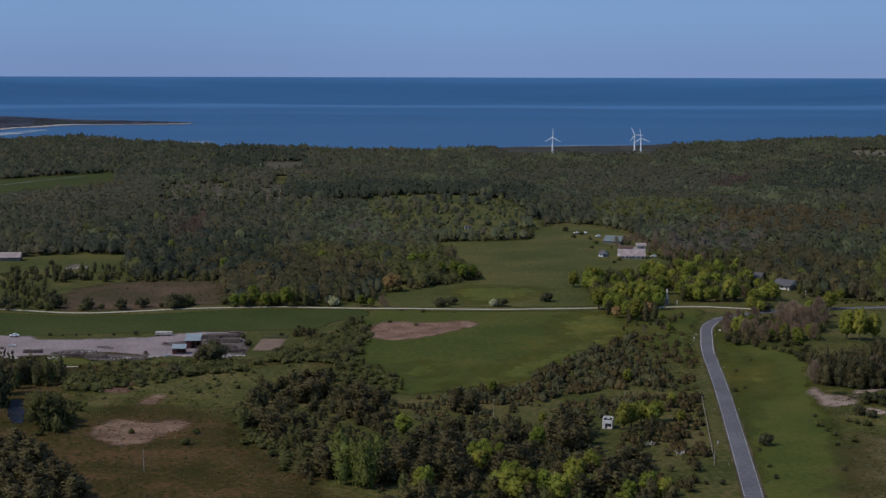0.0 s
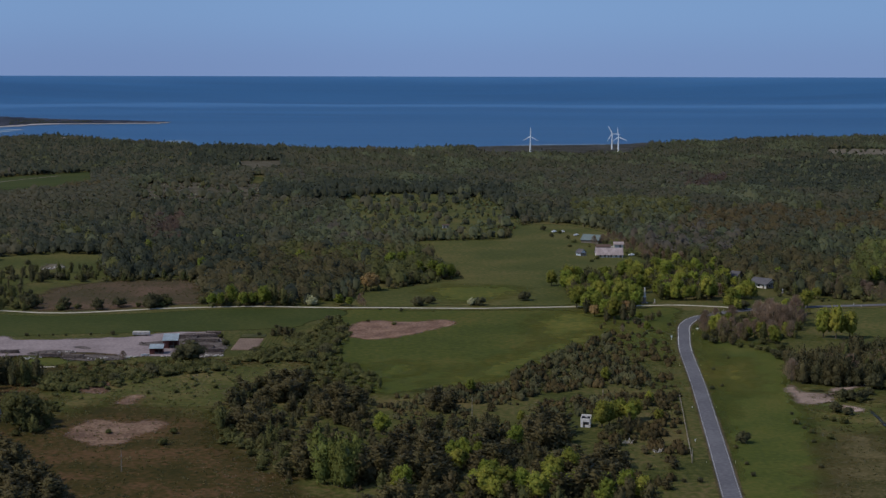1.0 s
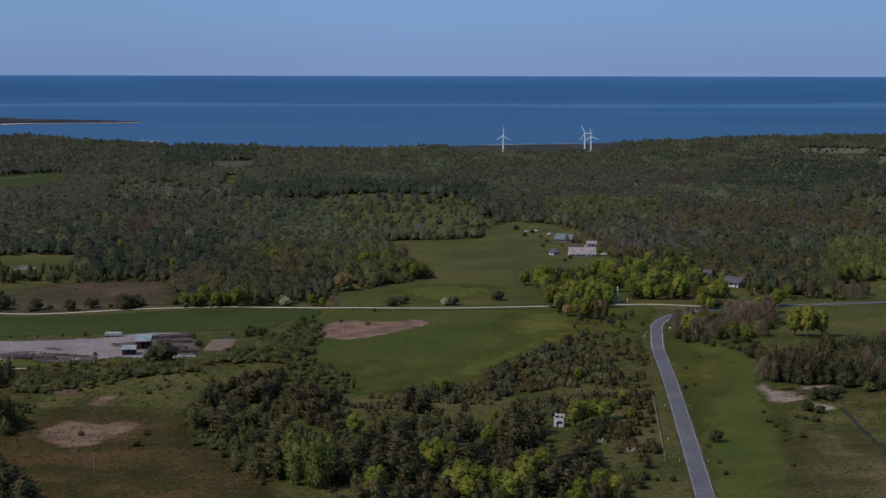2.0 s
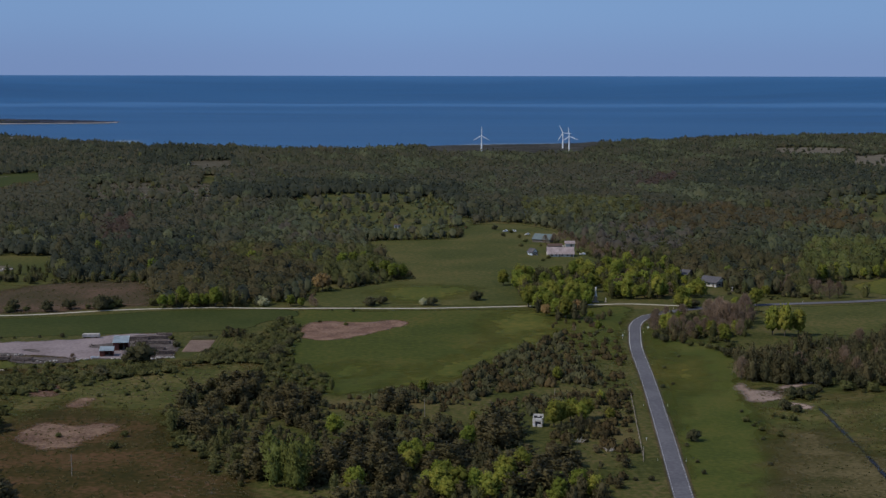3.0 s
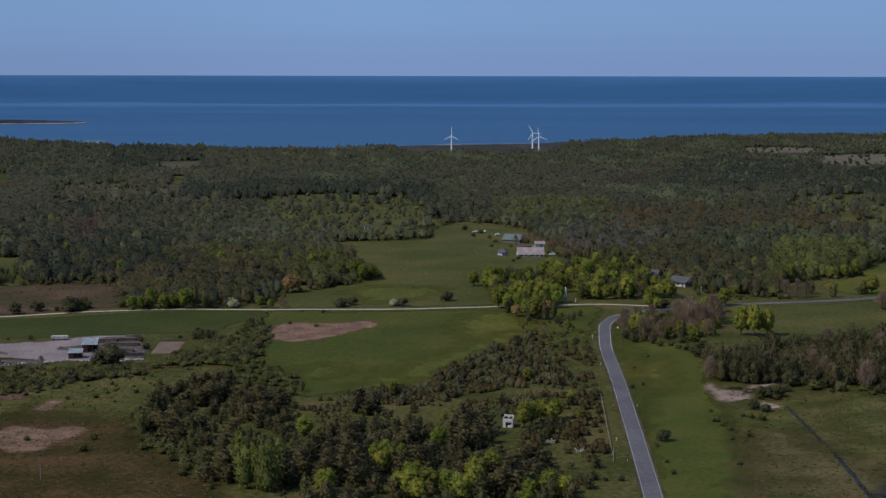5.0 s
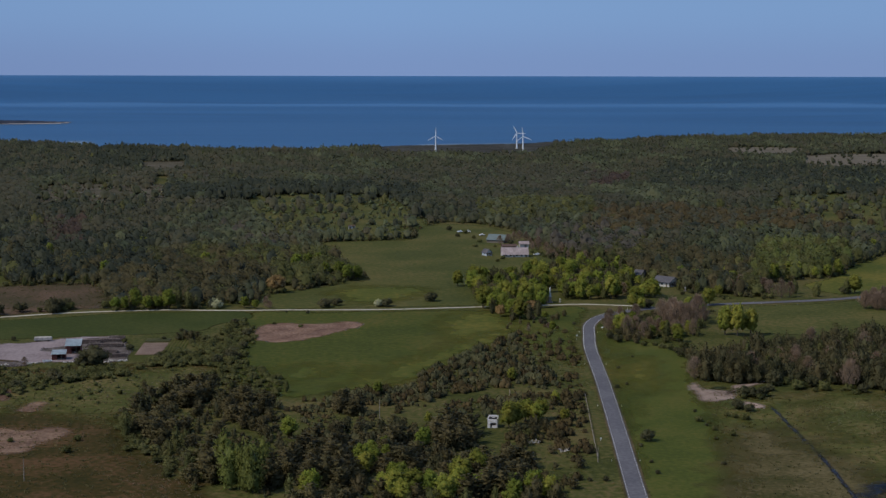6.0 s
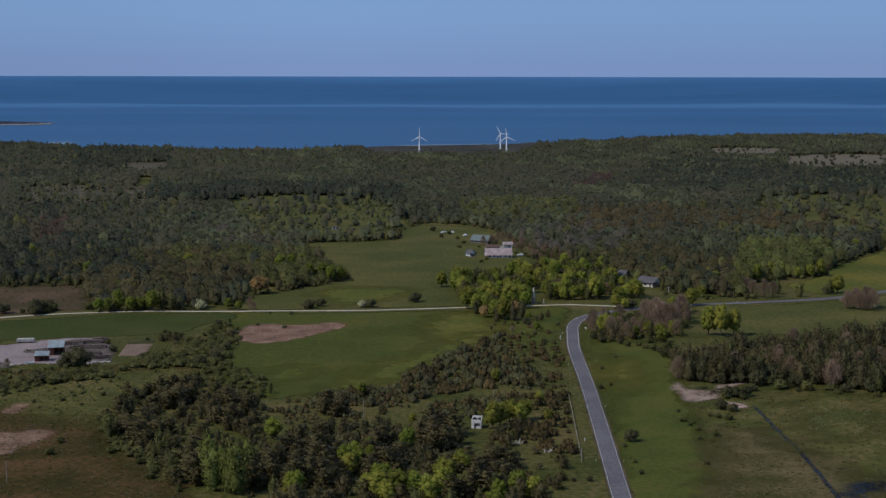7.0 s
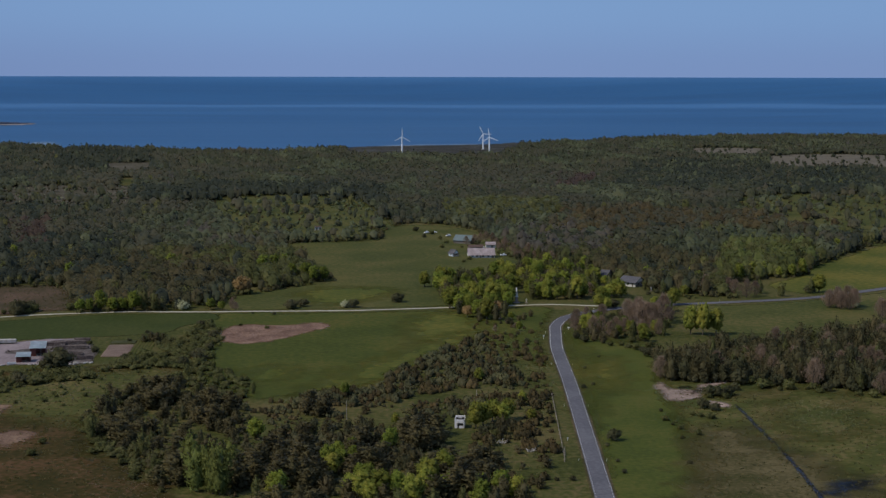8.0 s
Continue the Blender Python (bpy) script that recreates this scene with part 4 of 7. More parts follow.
ZONES += [([(-85, 969), (-90, 1248), (-72, 1276), (-36, 1081), (28, 938), (22, 827), (-28, 852)], 0, 0.6, 1.0), ([(15, 1245), (16, 1326), (90, 1341), (83, 1235)], 3, 0.8, 0.7), ([(-6, 1042), (-8, 1050), (61, 1067), (63, 1057)], 8, 0.6, 1.0), (RUST_ZONE, 2, 0.9, 0.85), (RUST_ZONE, 4, 0.6, 0.85), (YELLOW_ZONE, 0, 0.9, 0.85), (YELLOW_ZONE, 5, 0.6, 0.85)]
ZONES += [(ASPEN_GROVE, 5, 1.0, 1.1), (ASPEN_GROVE, 9, 0.6, 1.1), (PLUM_ZONE, 6, 1.0, 0.8), (DARK_ZONE, 8, 0.9, 1.2), ([(125, 1482), (157, 1872), (352, 1942), (355, 1763), (258, 1447)], 2, 0.7, 0.9)]


def clumped(p):
    """Thins spots out into uneven groups."""
    return p[wavy(p[:, 0], p[:, 1] * 0.5, 46, 1.5) + 0.6 * wavy(p[:, 0], p[:, 1], 19, 0.5) > -0.25]


def gappy(p):
    """Leaves a few small bare spots."""
    return p[wavy(p[:, 0], p[:, 1] * 0.6, 21, 2.5) + 0.7 * wavy(p[:, 0], p[:, 1] * 0.7, 9, 0.8) > -0.62]


def build_woods():
    gen = np.random.default_rng(11)
    az0, az1 = -18.0, 24.0
    ca, cr = np.array([a for a, r in COAST]), np.array([r for a, r in COAST])
    bands = [(560, 980, 5.3), (980, 1350, 5.6), (1350, 1800, 5.9), (1800, 3150, 7.0)]
    for bi, (d0, d1, sp) in enumerate(bands):
        xs = np.arange(-math.tan(radians(20)) * d1, math.tan(radians(26)) * d1, sp)
        gx, gy = np.meshgrid(xs, np.arange(d0 * 0.85, d1, sp))
        x = (gx + gen.uniform(-0.95, 0.95, gx.shape) * sp).ravel()
        y = (gy + gen.uniform(-0.95, 0.95, gy.shape) * sp).ravel()
        d, az = np.hypot(x, y), np.degrees(np.arctan2(x, y))
        ok = (d >= d0) & (d < d1) & (az > az0) & (az < az1) & inside(FRONT, x, y) & (d < np.interp(az, ca, cr) - 22)
        for q in CLEAR:
            ok &= ~inside(q, x, y)
        for q in SCRUB:
            ok &= ~(inside(q, x, y) & (gen.uniform(0, 1, x.shape) < 0.94))
        ok &= wavy(x, y, 38, 3.0) + 0.5 * wavy(x, y, 17, 1.0) + gen.normal(size=x.shape) * 0.2 > (-1.05 if bi < 2 else -1.5)   # small gaps
        x, y = x[ok], y[ok]
        # stands of one kind, longer than wide
        v = wavy(x, y * 0.3, 150, 0.4) + 0.6 * wavy(x, y * 0.4, 60, 2.0) + gen.normal(size=len(x)) * (0.36, 0.24, 0.16, 0.12)[bi]
        w = wavy(x, y * 0.3, 210, 4.0) + 0.5 * wavy(x, y * 0.4, 80, 1.0) + gen.normal(size=len(x)) * 0.15
        v = v - np.where((x < -60) & (y > 1250), 0.45, 0.0) - np.where((x < -40) & (y <= 1250), 0.5, 0.0)
        kind = np.where(v > 0.35, 0, np.where(v > -0.3, 1, 2))       # birch, alder, budding
        kind = np.where(w < (-0.85 if bi < 2 else -1.2), 3, kind)                           # conifer
        odd = gen.uniform(0, 1, len(x))
        kind = np.where(odd < (0.06, 0.04, 0.015, 0.01)[bi], 5, np.where(odd > (0.86, 0.9, 0.97, 0.99)[bi], 8, kind))    # single pale aspens, dark alders
        kind = np.where((w > 1.15) & (v < 0.1), 7, kind)              # grey twigs
        tall = np.ones(len(x))
        r = gen.uniform(0, 1, len(x))
        for q, k, share, up in ZONES:
            hit = inside(q, x, y)
            kind = np.where(hit & (r < share), k, kind)
            tall = np.where(hit, up, tall)
        pts = np.stack([x, y, tall], 1)
        cnt, lv, sz = [(2, 104, 0.48), (2, 38, 0.62), (2, 11, 0.88), (1, 6, 1.15)][bi]
        lift = (0.45, 0.56, 0.7, 0.78)[bi]
        leafy, cone = templates("leaf", range(8) if bi < 2 else (1, 2, 3, 5, 6, 7), cnt, lv, sz, lift), templates("conifer", range(5), cnt, lv, sz, lift)
        lo, hi = (0.65, 1.4) if bi < 2 else (1.0, 1.35)
        for k, mat, nm, lab in ((0, M_BIRCH, "birch_wood", "fresh green birch woodland"), (1, M_ALDER, "alder_wood", "dark green alder woodland"),
                                (2, M_OLIVE, "budding_wood", "olive brown woodland coming into leaf"), (3, M_FIR, "conifer_wood", "dark conifers standing in the woodland"),
                                (4, M_RUST, "rusty_wood", "rust brown budding trees in the woodland"), (5, M_WILLOW, "aspen_wood", "yellow green aspen woodland"),
                                (9, M_GROVE, "aspen_wood", "bright green aspen grove above the field"), (6, M_PLUM, "leafless_stand", "plum brown stand of leafless trees"), (8, M_DEEP, "dark_wood", "dark belt of alders in the woodland"), (7, M_GREYT, "leafless_wood", "grey brown woodland still without leaves")):
            near = {M_BIRCH: M_NEARBIRCH, M_ALDER: M_NEARALDER, M_OLIVE: M_NEAROLIVE} if bi == 0 else {}
            wood(nm, pts[kind == k], cone if k == 3 else leafy, near.get(mat, mat), gen, lab, lo, hi, 0.84)
    # low brush along the wood's near edge
    rim = []
    for (x0, y0), (x1, y1) in zip(FRONT, FRONT[1:]):
        if max(y0, y1) < 1250:
            n = int(math.hypot(x1 - x0, y1 - y0) / 2.6)
            t = gen.uniform(0, 1, n)
            rim.append(np.stack([x0 + (x1 - x0) * t, y0 + (y1 - y0) * t], 1) + gen.normal(size=(n, 2)) * (1.6, 3.0))
    rim = np.concatenate(rim)
    low = templates("bush", range(230, 236), 4, 40, 0.4, 0.35)
    for k, (mat, label) in enumerate(((M_NEARALDER, "dark brush along the wood's edge"), (M_NEAROLIVE, "olive brush along the wood's edge"), (M_WILLOW, "fresh green brush along the wood's edge"))):
        wood("edge_brush", rim[gen.permutation(len(rim))[:len(rim) // 3]], low, mat, gen, label, 0.5, 1.25, 1.25)
    bushes = templates("bush", range(30, 36), 2, 14, 0.6, 0.3)
    for k, q in enumerate(SCRUB):
        patch("clearing", q, 0.04, M_BLEACHED if k == 1 else M_MEADOW2, "rough grass in a clearing between woods", "clearing", 10, 6, blend=14)
        wood("scrub", clumped(scatter(q, (11, 17, 16)[k], gen, 0.8)), bushes, M_SCRUB, gen, "scattered grey green willow bushes in a clearing", 0.5, 1.5, 1.1)
        wood("juniper_scrub", scatter(q, (20, 13, 16)[k], gen, 0.6), bushes, M_JUNIPER, gen, "scattered dark junipers in a clearing", 0.35, 0.9, 1.5)


build_woods()

# single trees and bushes
gen = np.random.default_rng(5)
MAPLES = [make_tree("maple_tree", 10.5, 9.6, 0.3, M_MAPLE, "yellow green maple in fresh leaf", "tree", 40 + s, 17, 900, 0.4, (0.15, 0.22)) for s in range(4)]
GREENS = [make_tree("ash_tree", 9, 7.4, 0.5, M_GREEN, "bright green broadleaf tree in fresh leaf", "tree", 50 + s, 15, 800, 0.38, (0.15, 0.22)) for s in range(3)]
ALDERS = [make_plume("alder_tree", 10.5, 7.0, M_NEARALDER, "dark green alder at the marsh's edge", 60 + s, 640, 0.36) for s in range(4)]
BIRCHES = [make_plume("birch_tree", 10.5, 6.4, M_NEARBIRCH, "pale green birch in young leaf", 70 + s, 640, 0.34) for s in range(3)]
OLIVES = [make_plume("oak_tree", 9.5, 8.0, M_NEAROLIVE, "olive brown oak coming into leaf", 55 + s, 640, 0.37, stems=8) for s in range(2)]
SPIRES = [make_plume("alder_tree", 11.8, 7.8, (M_NEARALDER, M_NEAROLIVE, M_NEARALDER, M_NEAROLIVE)[s], "tall slender grey green alder at the marsh's edge", 160 + s, 760, 0.36, stems=8, bulk=(0.22, 0.6)) for s in range(4)]
POPLARS = [make_plume("aspen_tree", 15, 8.0, M_POPLAR, "tall green aspen above the pines", 80 + s, 1200, 0.36, stems=7, bulk=(0.2, 0.66)) for s in range(3)]
WILLOWS = [make_tree("willow_bush", 3.0, 5.2, 0.0, M_WILLOW, "rounded green willow bush in the marsh", "bush", 90 + s, 9, 330, 0.28, (0.14, 0.22), 0.8, -1) for s in range(4)]
DARKBUSH = [make_tree("bush", 4.4, 6.2, 0.0, M_NEARALDER, "dark rounded bush in grass", "bush", 100 + s, 13, 520, 0.32, (0.13, 0.21), 0.8, -1) for s in range(2)]
TALLWILLOW = [make_tree("willow_tree", 11, 10, 0.0, M_WILLOW, "old spreading green willow by the pond", "tree", 105 + s, 24, 1500, 0.36, (0.12, 0.2)) for s in range(2)]
BLOSSOMS = [make_tree("blossom_bush", 4.0, 5.5, 0.0, M_BLOSSOM, "white flowering bush at the field edge", "bush", 110, 12, 560, 0.28, (0.13, 0.21), 0.9, -1)]
COPPER = [make_tree("copper_tree", 9, 11, 0.8, M_ORANGE, "copper coloured broadleaf tree", "tree", 120, 22, 1300, 0.36, (0.11, 0.17))]
PINES = [make_pine(130 + s, 6.6 + 0.5 * (s % 3), 7.6 + 0.6 * (s % 2)) for s in range(6)]
JUNIPERS = [make_juniper(140 + s, 2.4, 2.7) for s in range(5)]
BARES = [make_bare(150 + s, 8.0, 6.6) for s in range(4)]
PROTOS = OLIVES + SPIRES + TALLWILLOW + MAPLES + GREENS + ALDERS + BIRCHES + POPLARS + WILLOWS + DARKBUSH + BLOSSOMS + COPPER + PINES + JUNIPERS + BARES

HEATH = [(1, 527), (3, 545), (14, 548), (28, 550), (36, 570), (52, 602), (65, 624), (75, 646), (87, 654), (86, 610), (92, 582), (88, 544), (72, 551), (58, 546), (48, 536), (35, 526), (18, 521)]
HEATH_EDGE = [(87, 668), (112, 675), (112, 624), (101, 544), (84, 545), (84, 600), (84, 637)]
HEATH_BELTS = [[(-16, 519), (-7, 532), (6, 539), (17, 506), (13, 485), (-7, 493)], [(1, 544), (14, 548), (34, 547), (34, 520), (22, 517), (3, 535)], [(44, 525), (76, 533), (80, 520), (66, 503), (53, 501), (43, 502)]]
HEATH_MIXED = [(-8, 482), (17, 493), (38, 484), (43, 454), (40, 421), (18, 416), (3, 429), (-6, 456)]
HEATH_LOOSE = [(80, 533), (97, 539), (91, 498), (84, 451), (72, 406), (60, 407), (53, 438), (60, 471), (74, 476), (80, 500)]
HEATH_FRONT = [(-19, 411), (61, 412), (67, 385), (-16, 380)]
PINE_STANDS = [[(-62, 550), (-47, 559), (-42, 527), (-59, 523)], [(-39, 524), (-28, 529), (-25, 497), (-36, 496)], [(-66, 499), (-48, 500), (-46, 479), (-61, 475)], [(-25, 526), (-20, 528), (-19, 514), (-24, 512)],
               [(-41, 454), (-34, 458), (-30, 421), (-38, 424)], [(-21, 433), (-13, 453), (1, 463), (5, 434), (-2, 413), (-19, 411)], [(3, 524), (12, 527), (12, 509), (4, 506)], [(35, 492), (49, 493), (48, 457), (36, 455)],
               [(20, 473), (30, 454), (27, 428), (17, 431)], [(42, 440), (63, 442), (59, 402), (39, 400)], [(1, 456), (10, 462), (9, 410), (1, 400)]]
PINEWOOD2 = [(-153, 455), (-143, 459), (-129, 448), (-112, 422), (-98, 394), (-94, 374), (-127, 373)]
HUT_GLADE = [(47, 464), (51, 480), (55, 499), (64, 499), (63, 483), (59, 467), (54, 457)]
PARK = [(76, 834), (74, 823), (92, 843), (106, 854), (129, 870), (154, 881), (176, 850), (177, 847), (165, 781), (150, 767), (129, 767), (132, 812), (124, 812), (112, 745), (110, 724), (93, 703), (83, 724), (77, 780)]
BAREWOOD = [(130, 668), (138, 699), (146, 714), (161, 725), (189, 728), (190, 700), (172, 654), (161, 640), (140, 649)]
ALDERWOOD = [(144, 563), (155, 589), (183, 605), (238, 630), (300, 654), (234, 507), (223, 522), (203, 543), (183, 551), (157, 549)]
GLADES = (HUT_GLADE,)
for q in PINE_STANDS:
    put(PINES, scatter(q, 5.3, gen, 0.92), "pines on the heath", gen, 0.75, 1.15)
put(PINES, scatter(PINEWOOD2, 6.0, gen, 0.95), "pines on the heath", gen, 0.8, 1.15)
put(PINES, scatter(HEATH_MIXED, 9.5, gen, 0.65), "pines on the heath", gen, 0.45, 0.95)
put(OLIVES + ALDERS, scatter(HEATH_MIXED, 8.5, gen, 0.7), "birches among the pines", gen, 0.35, 0.65)
put(OLIVES + PINES + BIRCHES + GREENS[:1], scatter(HEATH_FRONT, 7, gen, 0.85), "trees at the heath's edge", gen, 0.5, 0.95)
HEATH_LEFT = [(-70, 552), (-44, 566), (-20, 530), (-14, 510), (-12, 460), (-20, 440), (-40, 415), (-44, 440), (-62, 472), (-72, 505)]
put(OLIVES + DARKBUSH + ALDERS[:1], scatter(HEATH_LEFT, 7, gen, 0.75), "brush between the pines", gen, 0.35, 0.65)
put(PINES, scatter(HEATH_LEFT, 10, gen, 0.55), "pines on the heath", gen, 0.55, 0.95)
put(PINES, [(-57, 560), (-20, 500), (58, 520), (12, 532), (84, 552), (36, 480)], "pines on the heath", gen, 0.4, 0.7)
tufty = templates("juniper", range(206, 214), 4, 44, 0.27)
for q, sp, keep, lo, hi, label in ([(HEATH, 2.9, 0.78, 0.35, 1.75, "dense brownish juniper heath beside the meadow"), (HEATH_MIXED, 3.0, 0.75, 0.6, 1.4, "brown junipers among the pines"), (HEATH_FRONT, 3.6, 0.7, 0.6, 1.4, "brown junipers at the heath's edge")]
                                   + [(b, 2.9, 0.72, 0.5, 1.3, "belt of low brown junipers on the heath") for b in HEATH_BELTS] + [(b, 3.0, 0.6, 0.5, 1.1, "brown junipers under the pines") for b in PINE_STANDS[4:]]):
    p = gappy(scatter(q, sp, gen, keep, GLADES))
    green = gen.uniform(0, 1, len(p)) + 0.3 * wavy(p[:, 0], p[:, 1], 26, 3.0) < 0.5
    wood("juniper_heath", p[~green], tufty, M_JUNIPER, gen, label, lo, hi, 1.1)
    wood("juniper_heath", p[green], tufty, M_JUNIPERG, gen, label.replace("brownish", "dark green").replace("brown", "dark green"), lo, hi, 1.2)
put(JUNIPERS, clumped(scatter(HEATH_LOOSE, 4.2, gen, 0.8, GLADES)), "junipers on the heath", gen, 0.5, 1.4)
put(PINES, scatter(HEATH_LOOSE, 11, gen, 0.5, GLADES), "small pines on the heath", gen, 0.3, 0.6)
put(JUNIPERS, clumped(scatter(HEATH_EDGE, 5.2, gen, 0.62)), "junipers by the road", gen, 0.45, 1.25)
put(JUNIPERS, scatter([(-22, 536), (4, 548), (36, 548), (36, 512), (16, 500), (-12, 512)], 8, gen, 0.4), "junipers on the heath", gen, 0.4, 0.9)
brushy = templates("bush", range(218, 224), 4, 60, 0.32)
for q, sp, mat, label in ((HEATH_MIXED, 7.5, M_NEAROLIVE, "olive brush between the pines"), (HEATH, 9, M_NEARALDER, "green brush in the juniper heath"), (HEATH_LOOSE, 9, M_NEAROLIVE, "olive brush on the heath"), (HEATH_BELTS[2], 8, M_NEAROLIVE, "olive brush on the heath"), (HEATH_FRONT, 6, M_NEARALDER, "green brush at the heath's edge"), (HEATH_LEFT, 4.5, M_NEAROLIVE, "olive brush between the pines")):
    wood("heath_brush", scatter(q, sp, gen, 0.5, GLADES), brushy, mat, gen, label, 0.4, 0.95, 1.2)
for q in ([(-72, 502), (-66, 502), (-61, 459), (-67, 463)], [(-56, 462), (-45, 484), (-41, 458), (-40, 428), (-48, 425), (-51, 448)], [(-43, 551), (-29, 555), (-16, 548), (-15, 540), (-33, 536)], [(-53, 578), (-34, 597), (-32, 588), (-48, 567)], [(-70, 556), (-62, 552), (-62, 520), (-70, 524)]):
    put(WILLOWS + BIRCHES[:1], scatter(q, 4.6, gen, 0.85), "green brush beside the pines", gen, 0.45, 1.05)
p = scatter(PARK, 7.6, gen, 0.9)
r = gen.uniform(0, 1, len(p))
put(MAPLES, p[r < 0.24], "maples in the park", gen, 0.6, 1.15)
put(GREENS, p[(r >= 0.24) & (r < 0.44)], "green trees in the park", gen, 0.8, 1.3)
put(ALDERS + BIRCHES + OLIVES, p[(r >= 0.44) & (r < 0.92)], "dark trees in the park", gen, 0.65, 1.05)
put(BARES, p[(r >= 0.92) & (r < 0.985)], "bare trees in the park", gen, 0.8, 1.1)
put(COPPER, p[r >= 0.985], "copper trees in the park", gen, 0.5, 0.75)
put(GREENS, [(-13, 477), (30, 457), (31, 459)], "bright green trees among the pines", gen, 0.75, 0.95)
put(GREENS + MAPLES, [(10, 435), (14, 438), (18, 442), (19, 404), (24, 405), (21, 400), (38, 411), (43, 411), (46, 413), (29, 404), (63, 398), (33, 398), (16, 412), (11, 430), (13, 445), (18, 455), (19, 422), (21, 414), (41, 421), (45, 423), (39, 416), (65, 406), (59, 402), (54, 409), (-6, 411), (33, 406)], "bright trees among the pines", gen, 0.55, 0.9)
put(MAPLES + OLIVES, [(-26, 508), (35, 494), (84, 520), (83, 494), (76, 514), (25, 512), (73, 562)], "small yellow green trees on the heath", gen, 0.3, 0.55)
put(MAPLES, [(65, 489), (69, 494), (72, 492), (75, 497), (62, 485)], "maples beside the hut", gen, 0.6, 0.85)
put(OLIVES + DARKBUSH, [(74, 480), (70, 476), (67, 481), (64, 478)], "bushes beside the hut", gen, 0.5, 0.75)
put(GREENS + GREENS + BIRCHES + WILLOWS, [(-109, 750), (-104, 748), (-99, 752), (-93, 750), (-88, 752), (-82, 751), (-77, 752), (-72, 751), (-68, 754), (-105, 777), (-97, 782), (-87, 782), (-78, 778)], "trees in a row along the gravel road", gen, 0.75, 1.15)
put(BARES, scatter(BAREWOOD, 8, gen, 0.6), "bare trees by the bend", gen, 0.75, 1.15)
put(OLIVES + BIRCHES, scatter(BAREWOOD, 8, gen, 0.6), "low brush by the bend", gen, 0.3, 0.6)
put(DARKBUSH + WILLOWS, scatter(BAREWOOD, 7, gen, 0.7), "bushes in the brush", gen, 0.4, 0.7)
put(GREENS + MAPLES, [(138, 675), (140, 661), (147, 664), (150, 653), (158, 661), (162, 654), (170, 661), (149, 691), (160, 683), (173, 688)], "green trees in the brush", gen, 0.5, 0.85)
put(MAPLES, [(158, 777), (166, 787), (170, 819), (163, 808), (154, 781), (173, 775), (178, 781), (165, 761), (148, 775), (143, 771), (140, 781), (135, 775), (130, 785)], "maples in the park", gen, 0.7, 0.95)
put(WILLOWS + DARKBUSH, [(109, 1069), (111, 1044), (105, 1016), (119, 1016), (121, 1058), (132, 1030), (140, 977), (145, 968), (146, 959), (106, 1104), (96, 1128), (98, 1080), (146, 1016), (116, 946), (111, 934)], "bushes round the farm", gen, 0.6, 1.0)
put(BARES, [(131, 1037), (136, 1044), (141, 1051), (145, 1023), (143, 996), (124, 1030), (147, 996), (151, 1023), (145, 1044), (151, 984)], "bare trees behind the farm", gen, 0.7, 0.95)
put(BARES, [(280, 728), (285, 731), (285, 724), (292, 733), (294, 729), (289, 739), (289, 722), (294, 692), (301, 700), (202, 539), (205, 545)], "tall bare trees by the road", gen, 1.1, 1.4)
put(BARES, [(281, 730), (287, 727), (295, 732), (243, 773), (248, 768), (254, 772), (243, 784), (207, 553), (224, 785), (233, 795), (181, 711), (169, 704), (297, 701)], "bare trees by the road", gen, 0.9, 1.25)
p = scatter(ALDERWOOD, 5.4, gen, 0.88)
r = gen.uniform(0, 1, len(p)) + 0.3 * wavy(p[:, 0], p[:, 1], 50, 2.0)
put(SPIRES, p[r < 0.64], "alders by the marsh", gen, 0.7, 1.05)
put(BIRCHES + OLIVES, p[(r >= 0.64) & (r < 0.88)], "birches by the marsh", gen, 0.7, 1.05)
wood("alder_brush", scatter(ALDERWOOD, 3.8, gen, 0.8), templates("bush", range(240, 246), 5, 70, 0.34, 0.3), M_NEARALDER, gen, "brown green brush under the alders", 0.8, 1.5, 1.7)
put(BARES, p[r >= 0.88], "bare trees by the marsh", gen, 0.9, 1.3)
wood("low_willows", scatter([(-164, 571), (-153, 592), (-132, 601), (-87, 603), (-81, 581), (-109, 568), (-138, 548), (-155, 548)], 4.5, gen, 0.7), templates("bush", range(70, 76), 4, 60, 0.4), M_WILLOW, gen, "low willow scrub between yard and marsh", 0.5, 1.1, 0.9)
wood("low_willows", clumped(scatter([(-144, 548), (-134, 581), (-106, 587), (-74, 599), (-43, 593), (-36, 549), (-60, 534), (-71, 507), (-93, 515), (-112, 527), (-130, 506)], 6.5, gen, 0.7)), templates("bush", range(90, 95), 3, 40, 0.42, 0.35), M_NEARBIRCH, gen, "low green brush in the marsh", 0.3, 0.8, 0.8)
for q, keep in (([(-148, 546), (-148, 572), (-129, 590), (-107, 592), (-86, 599), (-79, 579), (-103, 570), (-116, 547), (-130, 540)], 0.55), ([(-78, 596), (-34, 604), (-38, 635), (-32, 656), (-35, 693), (-46, 710), (-51, 672), (-58, 658), (-64, 658), (-58, 637), (-72, 623)], 0.8)):
    wood("willow_brush", scatter(q, 3.4, gen, keep), templates("bush", range(250, 256), 7, 70, 0.28, 0.5), M_WILLOW, gen, "soft green willow brush in the marsh", 0.7, 1.45, 0.75)
    put(WILLOWS + DARKBUSH[:1], scatter(q, 6.5, gen, keep), "willow bushes in the marsh", gen, 0.6, 1.25, 0.85)
put(PINES, [(-68, 662), (-65, 665), (-62, 662), (-60, 668)], "small dark pines beside the garden", gen, 0.45, 0.65)
